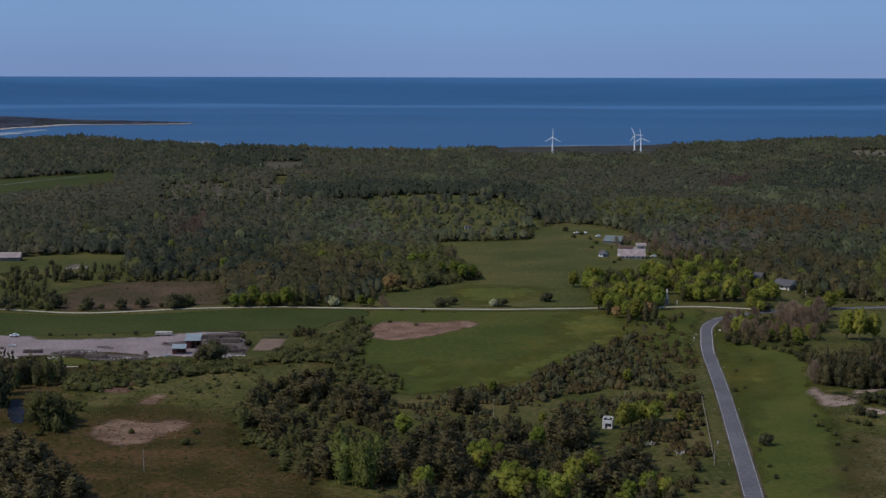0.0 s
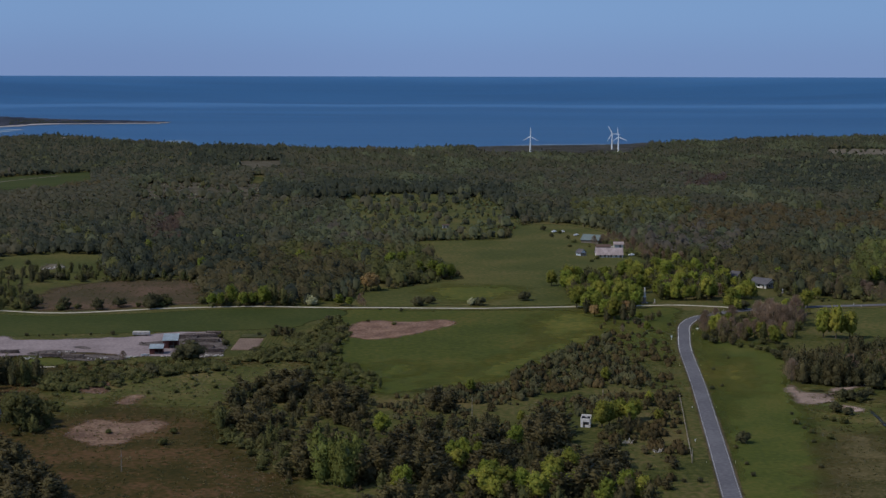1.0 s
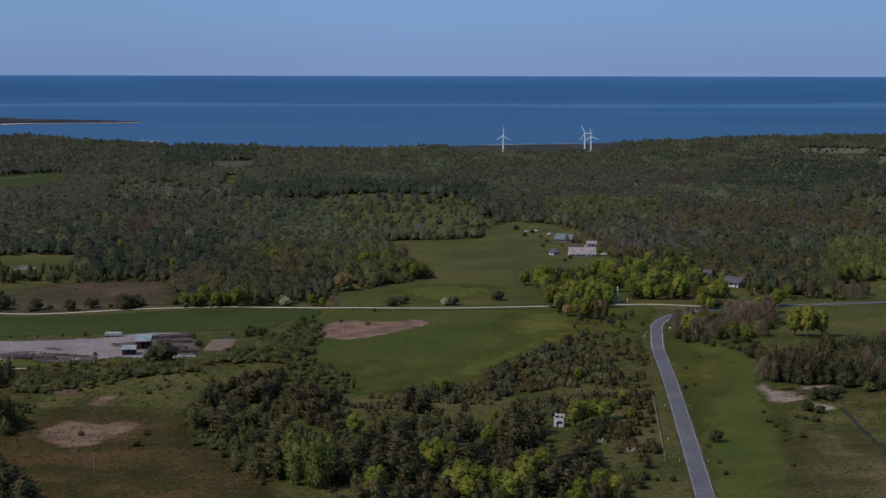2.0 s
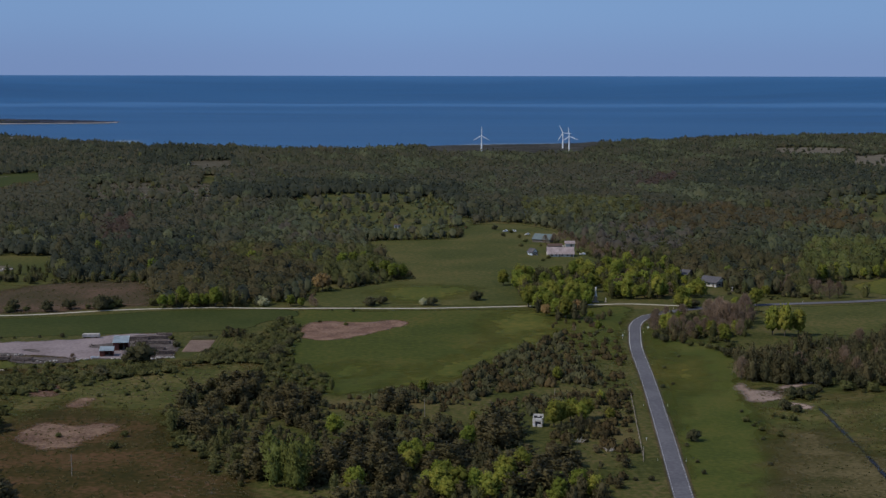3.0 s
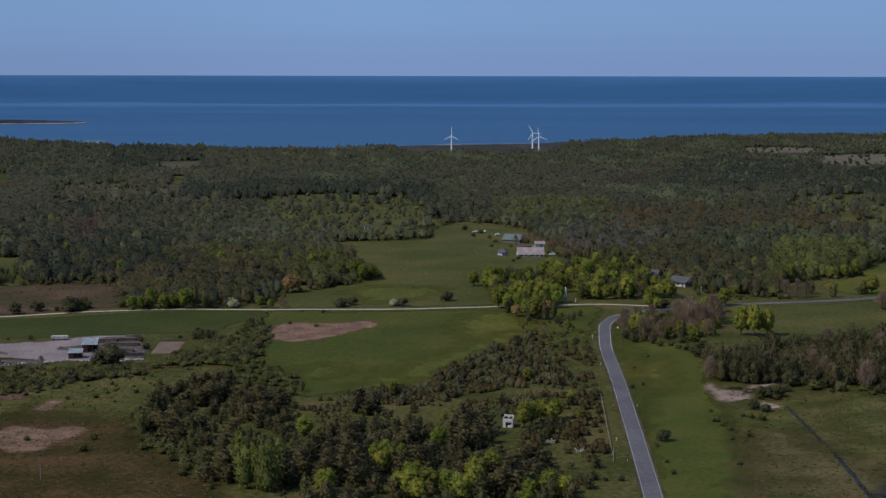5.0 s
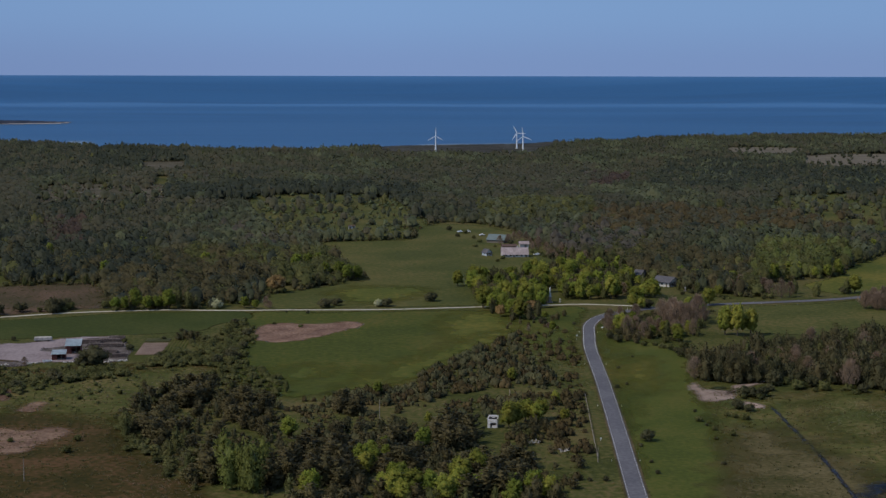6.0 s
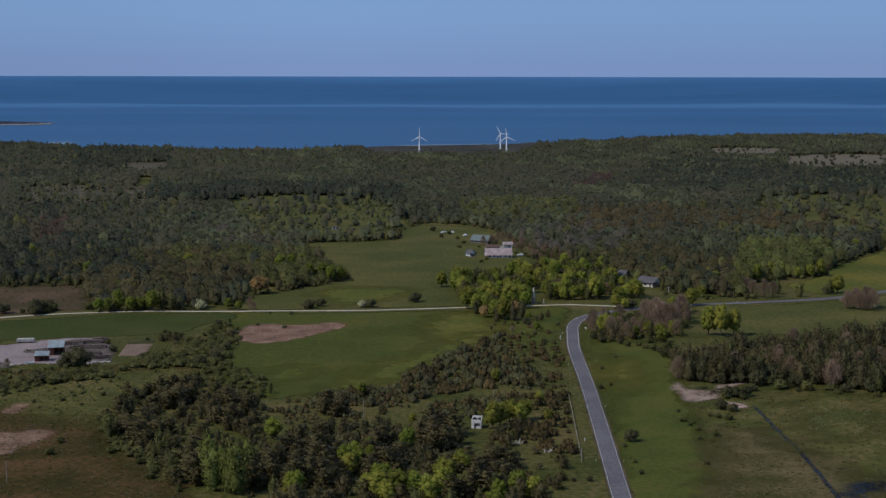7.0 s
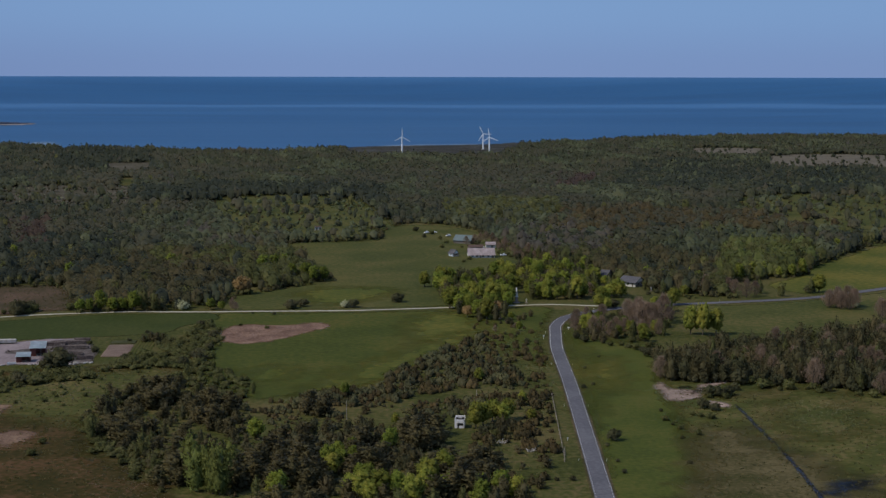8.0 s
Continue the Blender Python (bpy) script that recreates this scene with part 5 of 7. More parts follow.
put(WILLOWS, [(61, 475), (64, 473), (67, 475), (70, 477), (-126, 586), (-84, 463), (-138, 538), (-153, 533), (151, 517), (156, 524), (160, 528), (162, 523), (142, 497), (144, 494), (147, 491), (-103, 539), (-90, 549), (-79, 549), (-67, 520), (-54, 449), (-65, 463), (-39, 417), (-50, 463), (-83, 478), (-105, 478), (130, 490), (133, 487), (132, 477), (136, 469), (198, 535), (201, 529), (192, 535), (187, 534), (-135, 519), (-136, 506), (-88, 644), (-92, 658), (-166, 548), (-26, 702), (-41, 714), (-13, 692)], "willow bushes in the marsh", gen, 0.4, 0.8)
put(DARKBUSH + WILLOWS, [(-228, 741), (-222, 738), (-221, 747), (-218, 753), (-209, 742), (-202, 738), (-202, 747), (-211, 766), (-224, 786), (-233, 796), (-243, 807), (-251, 818), (-143, 748), (-139, 742), (-135, 748), (-133, 754), (-185, 738), (-177, 742), (-166, 740), (-157, 748), (-147, 748), (-115, 758), (-109, 748), (-223, 841), (-212, 848), (-197, 841), (-184, 842), (-170, 842), (-254, 890), (-266, 896), (-241, 896), (-250, 918), (-265, 865), (-257, 860)], "hedgerow bushes", gen, 0.7, 1.4)
for q in ([(-242, 727), (-273, 822), (-256, 829), (-242, 848), (-210, 797), (-191, 733)], [(-277, 833), (-259, 841), (-270, 875), (-231, 886), (-196, 899), (-163, 854), (-132, 850), (-130, 835), (-180, 842), (-221, 834)]):
    put(ALDERS + BIRCHES + DARKBUSH, scatter(q, 6.5, gen, 0.6), "hedgerow bushes", gen, 0.35, 0.72)
put(BIRCHES + OLIVES + BARES, scatter([(147, 947), (154, 977), (180, 984), (196, 930), (210, 872), (191, 866), (182, 881), (171, 913)], 7.5, gen, 0.8), "trees behind the park", gen, 0.5, 0.9)
put(WILLOWS + DARKBUSH, scatter([(147, 947), (154, 977), (180, 984), (196, 930), (210, 872), (191, 866), (182, 881), (171, 913)], 8, gen, 0.6), "bushes behind the park", gen, 0.5, 1.0)
put(MAPLES + OLIVES + BIRCHES, scatter([(162, 812), (173, 835), (178, 828), (185, 819), (177, 781), (169, 771), (156, 781)], 8, gen, 0.7), "trees round the bungalows", gen, 0.45, 0.85)
put(WILLOWS + DARKBUSH + BIRCHES, scatter([(202, 820), (216, 836), (229, 813), (247, 798), (238, 770), (215, 762), (192, 765)], 8, gen, 0.5), "bushes along the asphalt road", gen, 0.35, 0.7)
put(JUNIPERS + DARKBUSH, scatter([(80, 672), (89, 713), (96, 700), (109, 699), (115, 660), (104, 630), (90, 657)], 7, gen, 0.5), "small bushes between meadow and road", gen, 0.3, 0.8)
put(POPLARS, [(-29, 417), (-24, 414), (-27, 427), (-22, 424), (-20, 431), (-31, 428), (-22, 413)], "aspens", gen, 0.8, 1.1)
put(GREENS, [(187, 705), (168, 761)], "bright green trees", gen, 0.7, 1.1)
put(MAPLES, [(186, 658), (191, 655), (198, 657)], "tall bright trees above the alders", gen, 0.85, 0.95, 1.45)
put(DARKBUSH + OLIVES + WILLOWS, [(130, 652), (132, 643), (137, 645), (140, 639), (142, 633), (147, 633), (149, 627), (151, 622), (153, 616), (153, 606), (154, 596), (148, 650), (154, 641), (159, 628)], "brush between the bend and the alders", gen, 0.65, 1.05)
put(DARKBUSH, [(157, 528), (161, 526), (165, 528), (149, 508), (152, 504), (170, 537)], "round bushes among the reeds", gen, 0.7, 0.95)
put(OLIVES + BARES, [(91, 702), (94, 694), (102, 705), (104, 694), (106, 681), (95, 673), (86, 681), (111, 702), (95, 719)], "twiggy brush below the monument", gen, 0.3, 0.5)
put(GREENS + MAPLES[:1] + ALDERS[:2] + OLIVES[:1], [(87, 742), (89, 729), (92, 716), (96, 710), (100, 706), (106, 716), (96, 743), (100, 734), (94, 760), (105, 743)], "green trees below the monument", gen, 0.75, 1.1)
put(DARKBUSH + OLIVES, [(101, 696), (106, 692), (114, 705), (119, 715), (92, 706), (120, 690), (141, 714)], "low brown brush below the monument", gen, 0.3, 0.5)
put(GREENS, [(107, 675), (108, 707), (-37, 749), (-43, 753), (19, 540)], "small bright green trees", gen, 0.5, 0.75)
put(MAPLES + BIRCHES, [(189, 738), (192, 725), (202, 746), (215, 776), (236, 818), (240, 802), (238, 780), (284, 850), (293, 844), (302, 848), (310, 853), (289, 780), (260, 782), (269, 771), (295, 783), (278, 851), (265, 834), (378, 973), (390, 982), (403, 994), (414, 1000), (179, 773), (160, 741), (163, 735), (138, 666), (143, 663), (149, 665), (156, 649), (160, 642)], "trees along the road", gen, 0.6, 1.0)
put(DARKBUSH, [(106, 464), (-138, 754), (-203, 747), (5, 759), (-103, 605)], "single bushes in the fields", gen, 0.9, 1.1)
put(DARKBUSH, [(-1, 753), (31, 754), (56, 770), (289, 782), (167, 740)], "broad bushes in the fields", gen, 1.3, 1.6, 0.75)
put(DARKBUSH, [(-97, 602)], "", gen, 2.3, 2.4, 0.95)
put(DARKBUSH, [(-87, 639)], "", gen, 0.7, 0.75)
put(BARES, [(-126, 606)], "", gen, 0.55, 0.6)
put(DARKBUSH + WILLOWS, scatter([(175, 554), (195, 545), (214, 533), (236, 513), (231, 500), (209, 522), (191, 533), (172, 543)], 6, gen, 0.7), "bushes along the alder wood", gen, 0.6, 1.3)
put(BIRCHES + WILLOWS + ALDERS, [(-134, 481), (-130, 478), (-128, 487), (-135, 475), (-130, 499), (-131, 511), (-129, 481), (-135, 491)], "trees and bushes by the pond", gen, 0.6, 0.95)
put(TALLWILLOW, [(-136, 484), (-134, 493), (-142, 497)], "old trees by the pond", gen, 1.0, 1.35)
put(ALDERS, [(-161, 517), (-167, 524), (-166, 538), (-170, 519)], "tall alders by the pond", gen, 1.5, 1.8)
put(ALDERS + BIRCHES, [(-163, 558), (-165, 556), (-162, 561), (-156, 559), (-154, 561), (-154, 554), (-164, 548), (-152, 567), (-158, 554)], "tall alders by the pond", gen, 0.85, 1.1)
put(DARKBUSH, [(131, 607), (120, 583), (117, 551), (112, 546), (102, 457), (101, 437), (100, 424), (-21, 737), (-10, 733), (83, 651), (103, 660), (95, 632), (83, 643), (106, 646), (104, 607), (93, 561), (97, 550), (91, 504), (83, 418), (78, 418), (96, 660), (133, 646), (131, 483), (129, 464), (132, 504), (123, 433), (-170, 663), (-164, 663), (-153, 665), (-143, 666), (-132, 663), (-182, 663), (-176, 662), (-75, 664), (-67, 681), (-70, 676), (-64, 679), (-69, 685)], "small bushes in the grass", gen, 0.25, 0.45)
put(GREENS + BIRCHES[:1], [(-19, 897), (-12, 902), (-5, 913), (2, 896), (7, 860), (12, 851), (18, 855), (-10, 866), (-1, 861)], "green trees at the tip of the wood", gen, 0.8, 1.15)
put(GREENS, [(-132, 872), (-127, 1015), (-183, 970), (-77, 922)], "single green trees in the wood", gen, 1.05, 1.3)
put(GREENS + ALDERS[:2] + OLIVES[:1], [(239, 831), (224, 813), (213, 820), (248, 807), (227, 850), (250, 842), (240, 850), (209, 837), (263, 830)], "green trees beyond the bungalows", gen, 0.75, 1.15)
for q in ([(-51, 601), (-38, 607), (-18, 572), (-14, 545), (-26, 538), (-40, 556)], [(-76, 513), (-71, 518), (-60, 476), (-51, 461), (-42, 437), (-42, 421), (-52, 447), (-66, 465)]):
    wood("willow_brush", scatter(q, 4.2, gen, 0.75), templates("bush", range(260, 266), 8, 90, 0.28, 0.5), M_WILLOW, gen, "soft green willow brush beside the pines", 0.55, 1.2, 0.66)
    put(WILLOWS, scatter(q, 8.5, gen, 0.7), "willow bushes in the marsh", gen, 0.5, 0.95, 0.85)
put(DARKBUSH, [(-138, 750), (-135, 757), (-201, 743), (-184, 743), (-140, 746)], "large dark bushes along the gravel road", gen, 1.0, 1.5, 1.2)
put(BLOSSOMS, [(-57, 753), (-59, 757)], "flowering bushes", gen, 1.1, 1.3, 1.2)
put(GREENS, [(-42, 756), (-38, 752)], "small bright green trees", gen, 0.4, 0.5)
put(BARES, [(-30, 750), (-32, 754)], "small bare trees beside the gravel road", gen, 0.6, 0.7)
q = [(146, 898), (191, 904), (179, 822), (164, 781), (128, 775)]
put(GREENS + MAPLES[:1] + ALDERS + OLIVES + BIRCHES[:1], scatter(q, 7.5, gen, 0.75), "trees behind the monument", gen, 0.7, 1.1)
put(DARKBUSH, scatter(q, 8, gen, 0.7), "bushes under the park trees", gen, 0.5, 0.8)
put(BARES, [(165, 685), (168, 680), (172, 686), (174, 680), (164, 693), (170, 696), (181, 689)], "tall bare trees by the bend", gen, 1.3, 1.7)
put(COPPER, [(-28, 806)], "", gen, 1.2, 1.25)
put(BLOSSOMS, [(-58, 758), (27, 754), (295, 729)], "flowering bushes", gen, 0.8, 1.1)
for o in PROTOS:
    for c in o.children_recursive:
        bpy.data.objects.remove(c)
    bpy.data.objects.remove(o)

# ---- houses and built things ----
M_WALLW = plain("whitewashed_wall", (0.62, 0.60, 0.56))
M_WALLR = plain("red_brown_boards", (0.13, 0.05, 0.04))
M_WALLG = plain("grey_boards", (0.17, 0.15, 0.13))
M_WALLB = plain("pale_blue_boards", (0.5, 0.56, 0.62))
M_ROOFG = material("weathered_fibre_cement", [(0.2318, 0.1881, 0.1848), (0.305, 0.2508, 0.2464), (0.3782, 0.3192, 0.308)], 0.25, 1.5, bump=0.2, bump_size=0.1)
M_ROOFD = material("dark_grey_roofing", [(0.07, 0.068, 0.075), (0.105, 0.102, 0.112)], 0.3, 1.5, bump=0.2, bump_size=0.1)
M_ROOFB = plain("pale_blue_sheet_roof", (0.40, 0.47, 0.52), 0.6)
M_ROOFGREEN = plain("grey_green_sheet_roof", (0.125, 0.155, 0.155), 0.6)
M_ROOFR = plain("rusty_brown_roof", (0.10, 0.068, 0.056))
M_BRICK = plain("weathered_stone_base", (0.26, 0.21, 0.18))
# heath colours turned dark blue: the haze of distance is put into them
M_HEAD = material("hazed_headland_heath", [(0.01459, 0.0189, 0.02808), (0.02581, 0.02961, 0.04212), (0.0561, 0.05859, 0.0805)], 0.008, 0.05, stretch=(0.5, 1, 1))
M_DARK = plain("dark_opening", (0.02, 0.02, 0.022))
M_FRAME = plain("white_window_frame", (0.75, 0.74, 0.72))
M_WOOD = material("weathered_timber", [(0.20, 0.17, 0.14), (0.32, 0.28, 0.23)], 0.5, 3, bump=0.3, bump_size=0.03, spread=0.2)
M_LOG = material("cut_logs", [(0.07, 0.055, 0.05), (0.115, 0.092, 0.083), (0.2, 0.168, 0.15)], 0.4, 2, bump=0.4, bump_size=0.1, spread=0.3)
M_RUBBLE = material("pale_rubble", [(0.30, 0.28, 0.25), (0.46, 0.43, 0.40)], 0.5, 2, bump=0.5, bump_size=0.2, spread=0.2)
M_EARTH = material("dark_wet_earth", [(0.05, 0.042, 0.038), (0.085, 0.07, 0.064), (0.14, 0.118, 0.108)], 0.3, 1.5, bump=0.4, bump_size=0.1)
M_STONE = plain("pale_limestone", (0.62, 0.60, 0.56))
M_CARW = plain("white_car_paint", (0.72, 0.73, 0.75), 0.3)
M_TYRE = plain("black_rubber", (0.02, 0.02, 0.02))
M_GLASS = bpy.data.materials.new("window_glass")
M_GLASS.use_nodes = True
gb = M_GLASS.node_tree.nodes["Principled BSDF"]
gb.inputs["Base Color"].default_value = (0.02, 0.025, 0.03, 1)
gb.inputs["Roughness"].default_value = 0.08


def gable_bm(l, w, h, rise, over=0.0):
    """Walls of a house with two gables, the ridge along x."""
    bm = bmesh.new()
    ends = []
    for x in (-l / 2, l / 2):
        ends.append([bm.verts.new(p) for p in ((x, -w / 2, 0), (x, w / 2, 0), (x, w / 2, h), (x, 0, h + rise), (x, -w / 2, h))])
    a, b = ends
    bm.faces.new(a[::-1])
    bm.faces.new(b)
    for k in range(5):
        bm.faces.new((a[k], a[(k + 1) % 5], b[(k + 1) % 5], b[k]))
    return bm


def roof_bm(l, w, h, rise, over, side, thick=0.16):
    """One slope of a gable roof, side -1 or 1, with its overhang and thickness."""
    n = Vector((0, side * rise, w / 2)).normalized()
    e = Vector((0, side * (w / 2 + over), h - rise * over / (w / 2)))
    r = Vector((0, 0, h + rise))
    bm = bmesh.new()
    low, high = [], []
    for x in (-l / 2 - over, l / 2 + over):
        for p in (e, r):
            q = Vector((x, p.y, p.z)) + n * 0.02
            low.append(bm.verts.new(q))
            high.append(bm.verts.new(q + n * thick))
    for q in ((0, 1, 3, 2),):
        bm.faces.new([low[i] for i in q])
        bm.faces.new([high[i] for i in q][::-1])
    for i, j in ((0, 1), (1, 3), (3, 2), (2, 0)):
        bm.faces.new((low[i], low[j], high[j], high[i]))
    bmesh.ops.recalc_face_normals(bm, faces=bm.faces)
    return bm


def house(name, at, turn, l, w, h, rise, wall, roof, label, category="house", windows=(), doors=(), over=0.5, chimney=None, gable_windows=()):
    ob = thing(name, pose(at[0], at[1], 0, 0, 0, turn), label, category)
    part("wall", gable_bm(l, w, h, rise), wall, ob)
    for s in (-1, 1):
        part("roof", roof_bm(l, w, h, rise, over, s), roof, ob)
    for x, z, ww, hh in windows:
        fr = part("window", box(x - ww / 2 - 0.1, -w / 2 - 0.08, z - 0.1, x + ww / 2 + 0.1, -w / 2 + 0.02, z + hh + 0.1), M_FRAME, ob)
        part("pane", box(x - ww / 2, -w / 2 - 0.1, z, x + ww / 2, -w / 2 - 0.03, z + hh), M_GLASS, fr)
    for y, z, ww, hh in gable_windows:
        fr = part("window", box(l / 2 - 0.02, y - ww / 2 - 0.1, z - 0.1, l / 2 + 0.08, y + ww / 2 + 0.1, z + hh + 0.1), M_FRAME, ob)
        part("pane", box(l / 2 + 0.03, y - ww / 2, z, l / 2 + 0.1, y + ww / 2, z + hh), M_GLASS, fr)
    for x, ww, hh in doors:
        part("door", box(x - ww / 2, -w / 2 - 0.06, 0.05, x + ww / 2, -w / 2 + 0.02, hh), M_WALLG, ob)
    if gable_windows:
        part("gable_board", box(l / 2 + 0.002, -w / 2 + 0.1, 0.2, l / 2 + 0.015, w / 2 - 0.1, h), M_WALLG, ob)
    if chimney is not None:
        part("chimney", box(chimney - 0.45, -0.4, h + rise - 0.4, chimney + 0.45, 0.4, h + rise + 1.1, 0.05), M_WALLW, ob)
    return ob


house("farmhouse", (125.8, 961.4), -2, 17.5, 10.5, 1.9, 4.0, M_WALLW, M_ROOFG, "long whitewashed farmhouse with a weathered grey roof", windows=[(-6, 0.6, 1.3, 1.0), (-3, 0.6, 1.3, 1.0), (1, 0.6, 1.3, 1.0), (4.5, 0.6, 1.3, 1.0)], doors=[(-0.8, 1.1, 1.75), (7.4, 1.6, 1.75)], chimney=2)
house("barn", (128.0, 1008.7), 3, 10, 6, 1.5, 1.2, M_WALLG, M_ROOFR, "brown roofed barn behind the farmhouse", "barn")
house("outbuilding", (139.2, 1012.8), -3, 6.5, 5, 2.6, 1.5, M_WALLW, M_ROOFG, "small pale outbuilding beside the barn", "shed", doors=[(1, 1.4, 2.0)])
house("barn", (124.5, 1043.9), -30, 13.5, 10, 2.4, 3.4, M_WALLG, M_ROOFGREEN, "barn with a grey green sheet roof", "barn")
house("cottage", (107.9, 967.2), -62, 5.5, 4.4, 2.2, 2.2, M_WALLB, M_ROOFD, "small pale blue cottage with a dark roof", windows=[(0, 0.9, 1.0, 1.0)], gable_windows=[(0, 0.9, 1.2, 1.1)])
house("bungalow", (196.0, 819.5), -48, 11, 9.5, 2.8, 2.5, M_WALLW, M_ROOFD, "white bungalow with a dark grey roof among trees", windows=[(-3.5, 0.9, 1.4, 1.2), (0.5, 0.9, 1.4, 1.2)], doors=[(3.6, 1.1, 2.1)], gable_windows=[(-1.8, 0.9, 1.6, 1.3), (2.0, 0.9, 1.6, 1.3)], over=0.8)
house("bungalow", (185.7, 851.6), -40, 9, 7, 2.8, 2.3, M_WALLG, M_ROOFD, "grey house half hidden by park trees", windows=[(1.0, 0.9, 1.2, 1.2), (3, 0.9, 1.2, 1.2)], over=0.6)
house("barn", (-286.7, 940.0), 3, 22, 8, 2.6, 2.7, M_WALLG, M_ROOFG, "long grey barn at the wood's edge", "barn", windows=[(-6, 1.0, 1.2, 0.9), (-2, 1.0, 1.2, 0.9), (2, 1.0, 1.2, 0.9), (6, 1.0, 1.2, 0.9)])


house("cottage", (-654.6, 2680.7), 10, 12, 8, 3.5, 3.5, M_WALLW, M_ROOFG, "white cottage on the shore among trees", windows=[(-3, 1.0, 1.4, 1.2), (2, 1.0, 1.4, 1.2)])
house("cottage", (19.7, 1143.9), -5, 5, 3.4, 2.6, 0.5, M_WALLW, M_ROOFR, "small white ruined shed in the scrub", "shed", doors=[(-1, 1.6, 2.0), (1.6, 1.4, 2.0)])


def lean_to(name, at, turn, l, w, h0, h1, label):
    """A shed with a single slope that falls towards its front, open at the front."""
    ob = thing(name, pose(at[0], at[1], 0, 0, 0, turn), label, "shed")
    for x in (-l / 2, l / 2 - 0.12):
        bm = bmesh.new()
        vs = [[bm.verts.new((xx, y, z)) for y, z in ((-w / 2, 0), (w / 2, 0), (w / 2, h1), (-w / 2, h0))] for xx in (x, x + 0.12)]
        bm.faces.new(vs[0][::-1])
        bm.faces.new(vs[1])
        for k in range(4):
            bm.faces.new((vs[0][k], vs[0][(k + 1) % 4], vs[1][(k + 1) % 4], vs[1][k]))
        part("side_wall", bm, M_WALLR, ob)
    part("back_wall", box(-l / 2 + 0.12, w / 2 - 0.12, 0, l / 2 - 0.12, w / 2, h1 - 0.05), M_WALLR, ob)
    part("front_wall", box(-l / 2 + 0.12, -w / 2, 0, -l * 0.1, -w / 2 + 0.1, h0 - 0.25), M_WALLR, ob)
    part("post", box(l * 0.2, -w / 2, 0, l * 0.2 + 0.15, -w / 2 + 0.15, h0 - 0.1), M_WOOD, ob)
    bm = bmesh.new()
    n = 14
    rows = []
    for y, z in ((-w / 2 - 0.4, h0 - 0.12), (w / 2 + 0.3, h1 + 0.1)):
        rows.append([bm.verts.new((-l / 2 - 0.3 + (l + 0.6) * k / n, y, z + 0.05 + 0.04 * (k % 2))) for k in range(n + 1)])
    for k in range(n):
        bm.faces.new((rows[0][k], rows[0][k + 1], rows[1][k + 1], rows[1][k]))
    bmesh.ops.solidify(bm, geom=bm.faces[:], thickness=0.05)
    part("roof", bm, M_ROOFB, ob, "pale blue corrugated sheet roof")
    return ob


lean_to("shed", (-110.8, 635.4), 4, 6.4, 7, 3.6, 5.2, "red board shed with a pale blue sheet roof")
lean_to("shed", (-114.5, 620.8), 4, 5.6, 5, 2.6, 3.4, "low red shed with a pale blue sheet roof")


def roofless_hut():
    """A white concrete hut with no roof and a wide doorway."""
    ob = thing("roofless_hut", pose(*(56.8, 487.6), 0, 0, 0, -12), "white rendered concrete hut without a roof on the heath", "hut")
    M_WHITE = plain("weathered_white_render", (0.68, 0.65, 0.63))
    l, w, h, t = 3.4, 4.2, 3.3, 0.22
    part("back_wall", box(-l / 2, w / 2 - t, 0, l / 2, w / 2, h + 0.35, 0.04), M_WHITE, ob)
    part("side_wall", box(-l / 2, -w / 2, 0, -l / 2 + t, w / 2 - t, h, 0.04), M_WHITE, ob)
    part("side_wall", box(l / 2 - t, -w / 2, 0, l / 2, w / 2 - t, h - 0.2, 0.04), M_WHITE, ob)
    part("front_wall", box(-l / 2 + t, -w / 2, 0, -0.75, -w / 2 + t, h - 0.2, 0.03), M_WHITE, ob)
    part("front_wall", box(1.25, -w / 2, 0, l / 2 - t, -w / 2 + t, h - 0.2, 0.03), M_WHITE, ob)
    part("lintel", box(-0.75, -w / 2, 1.9, 1.25, -w / 2 + t, h - 0.2, 0.03), M_WHITE, ob)
    part("threshold", box(-0.1, -w / 2, 0, 1.25, -w / 2 + t, 0.9, 0.03), M_WHITE, ob)
    part("floor", box(-l / 2 + t, -w / 2 + t, 0, l / 2 - t, w / 2 - t, 0.12), M_RUBBLE, ob)
    part("roof_slab", box(-l / 2 + t, -w / 2 + t, 2.85, l / 2 - t, w / 2 - t, 3.0), M_DARK, ob, "sunken black roof slab")
    part("parapet_block", box(-0.3, 0.3, 3.0, 0.6, 0.7, 3.2, 0.04), M_WHITE, ob)


roofless_hut()


def brush_pile(at, seed):
    ob = thing("brush_pile", pose(at[0], at[1], 0), "pile of pale dead branches on the heath", "brush pile", "brush piles on the heath")
    g = np.random.default_rng(seed)
    for i in range(16):
        a, q = g.uniform(0, math.tau), g.uniform(0, 1.6)
        x, y = q * math.cos(a), q * math.sin(a)
        e = (x + g.uniform(-2, 2), y + g.uniform(-2, 2), g.uniform(0.5, 1.6))
        part("branch", tube([(x, y, 0), ((x + e[0]) / 2, (y + e[1]) / 2 + 0.2, e[2] * 0.7), e], [0.09, 0.07, 0.02], 5), M_RUBBLE, ob)


for k, at in enumerate(((75.8, 452.5), (42.5, 478.7), (67.9, 463.9))):
    brush_pile(at, k)


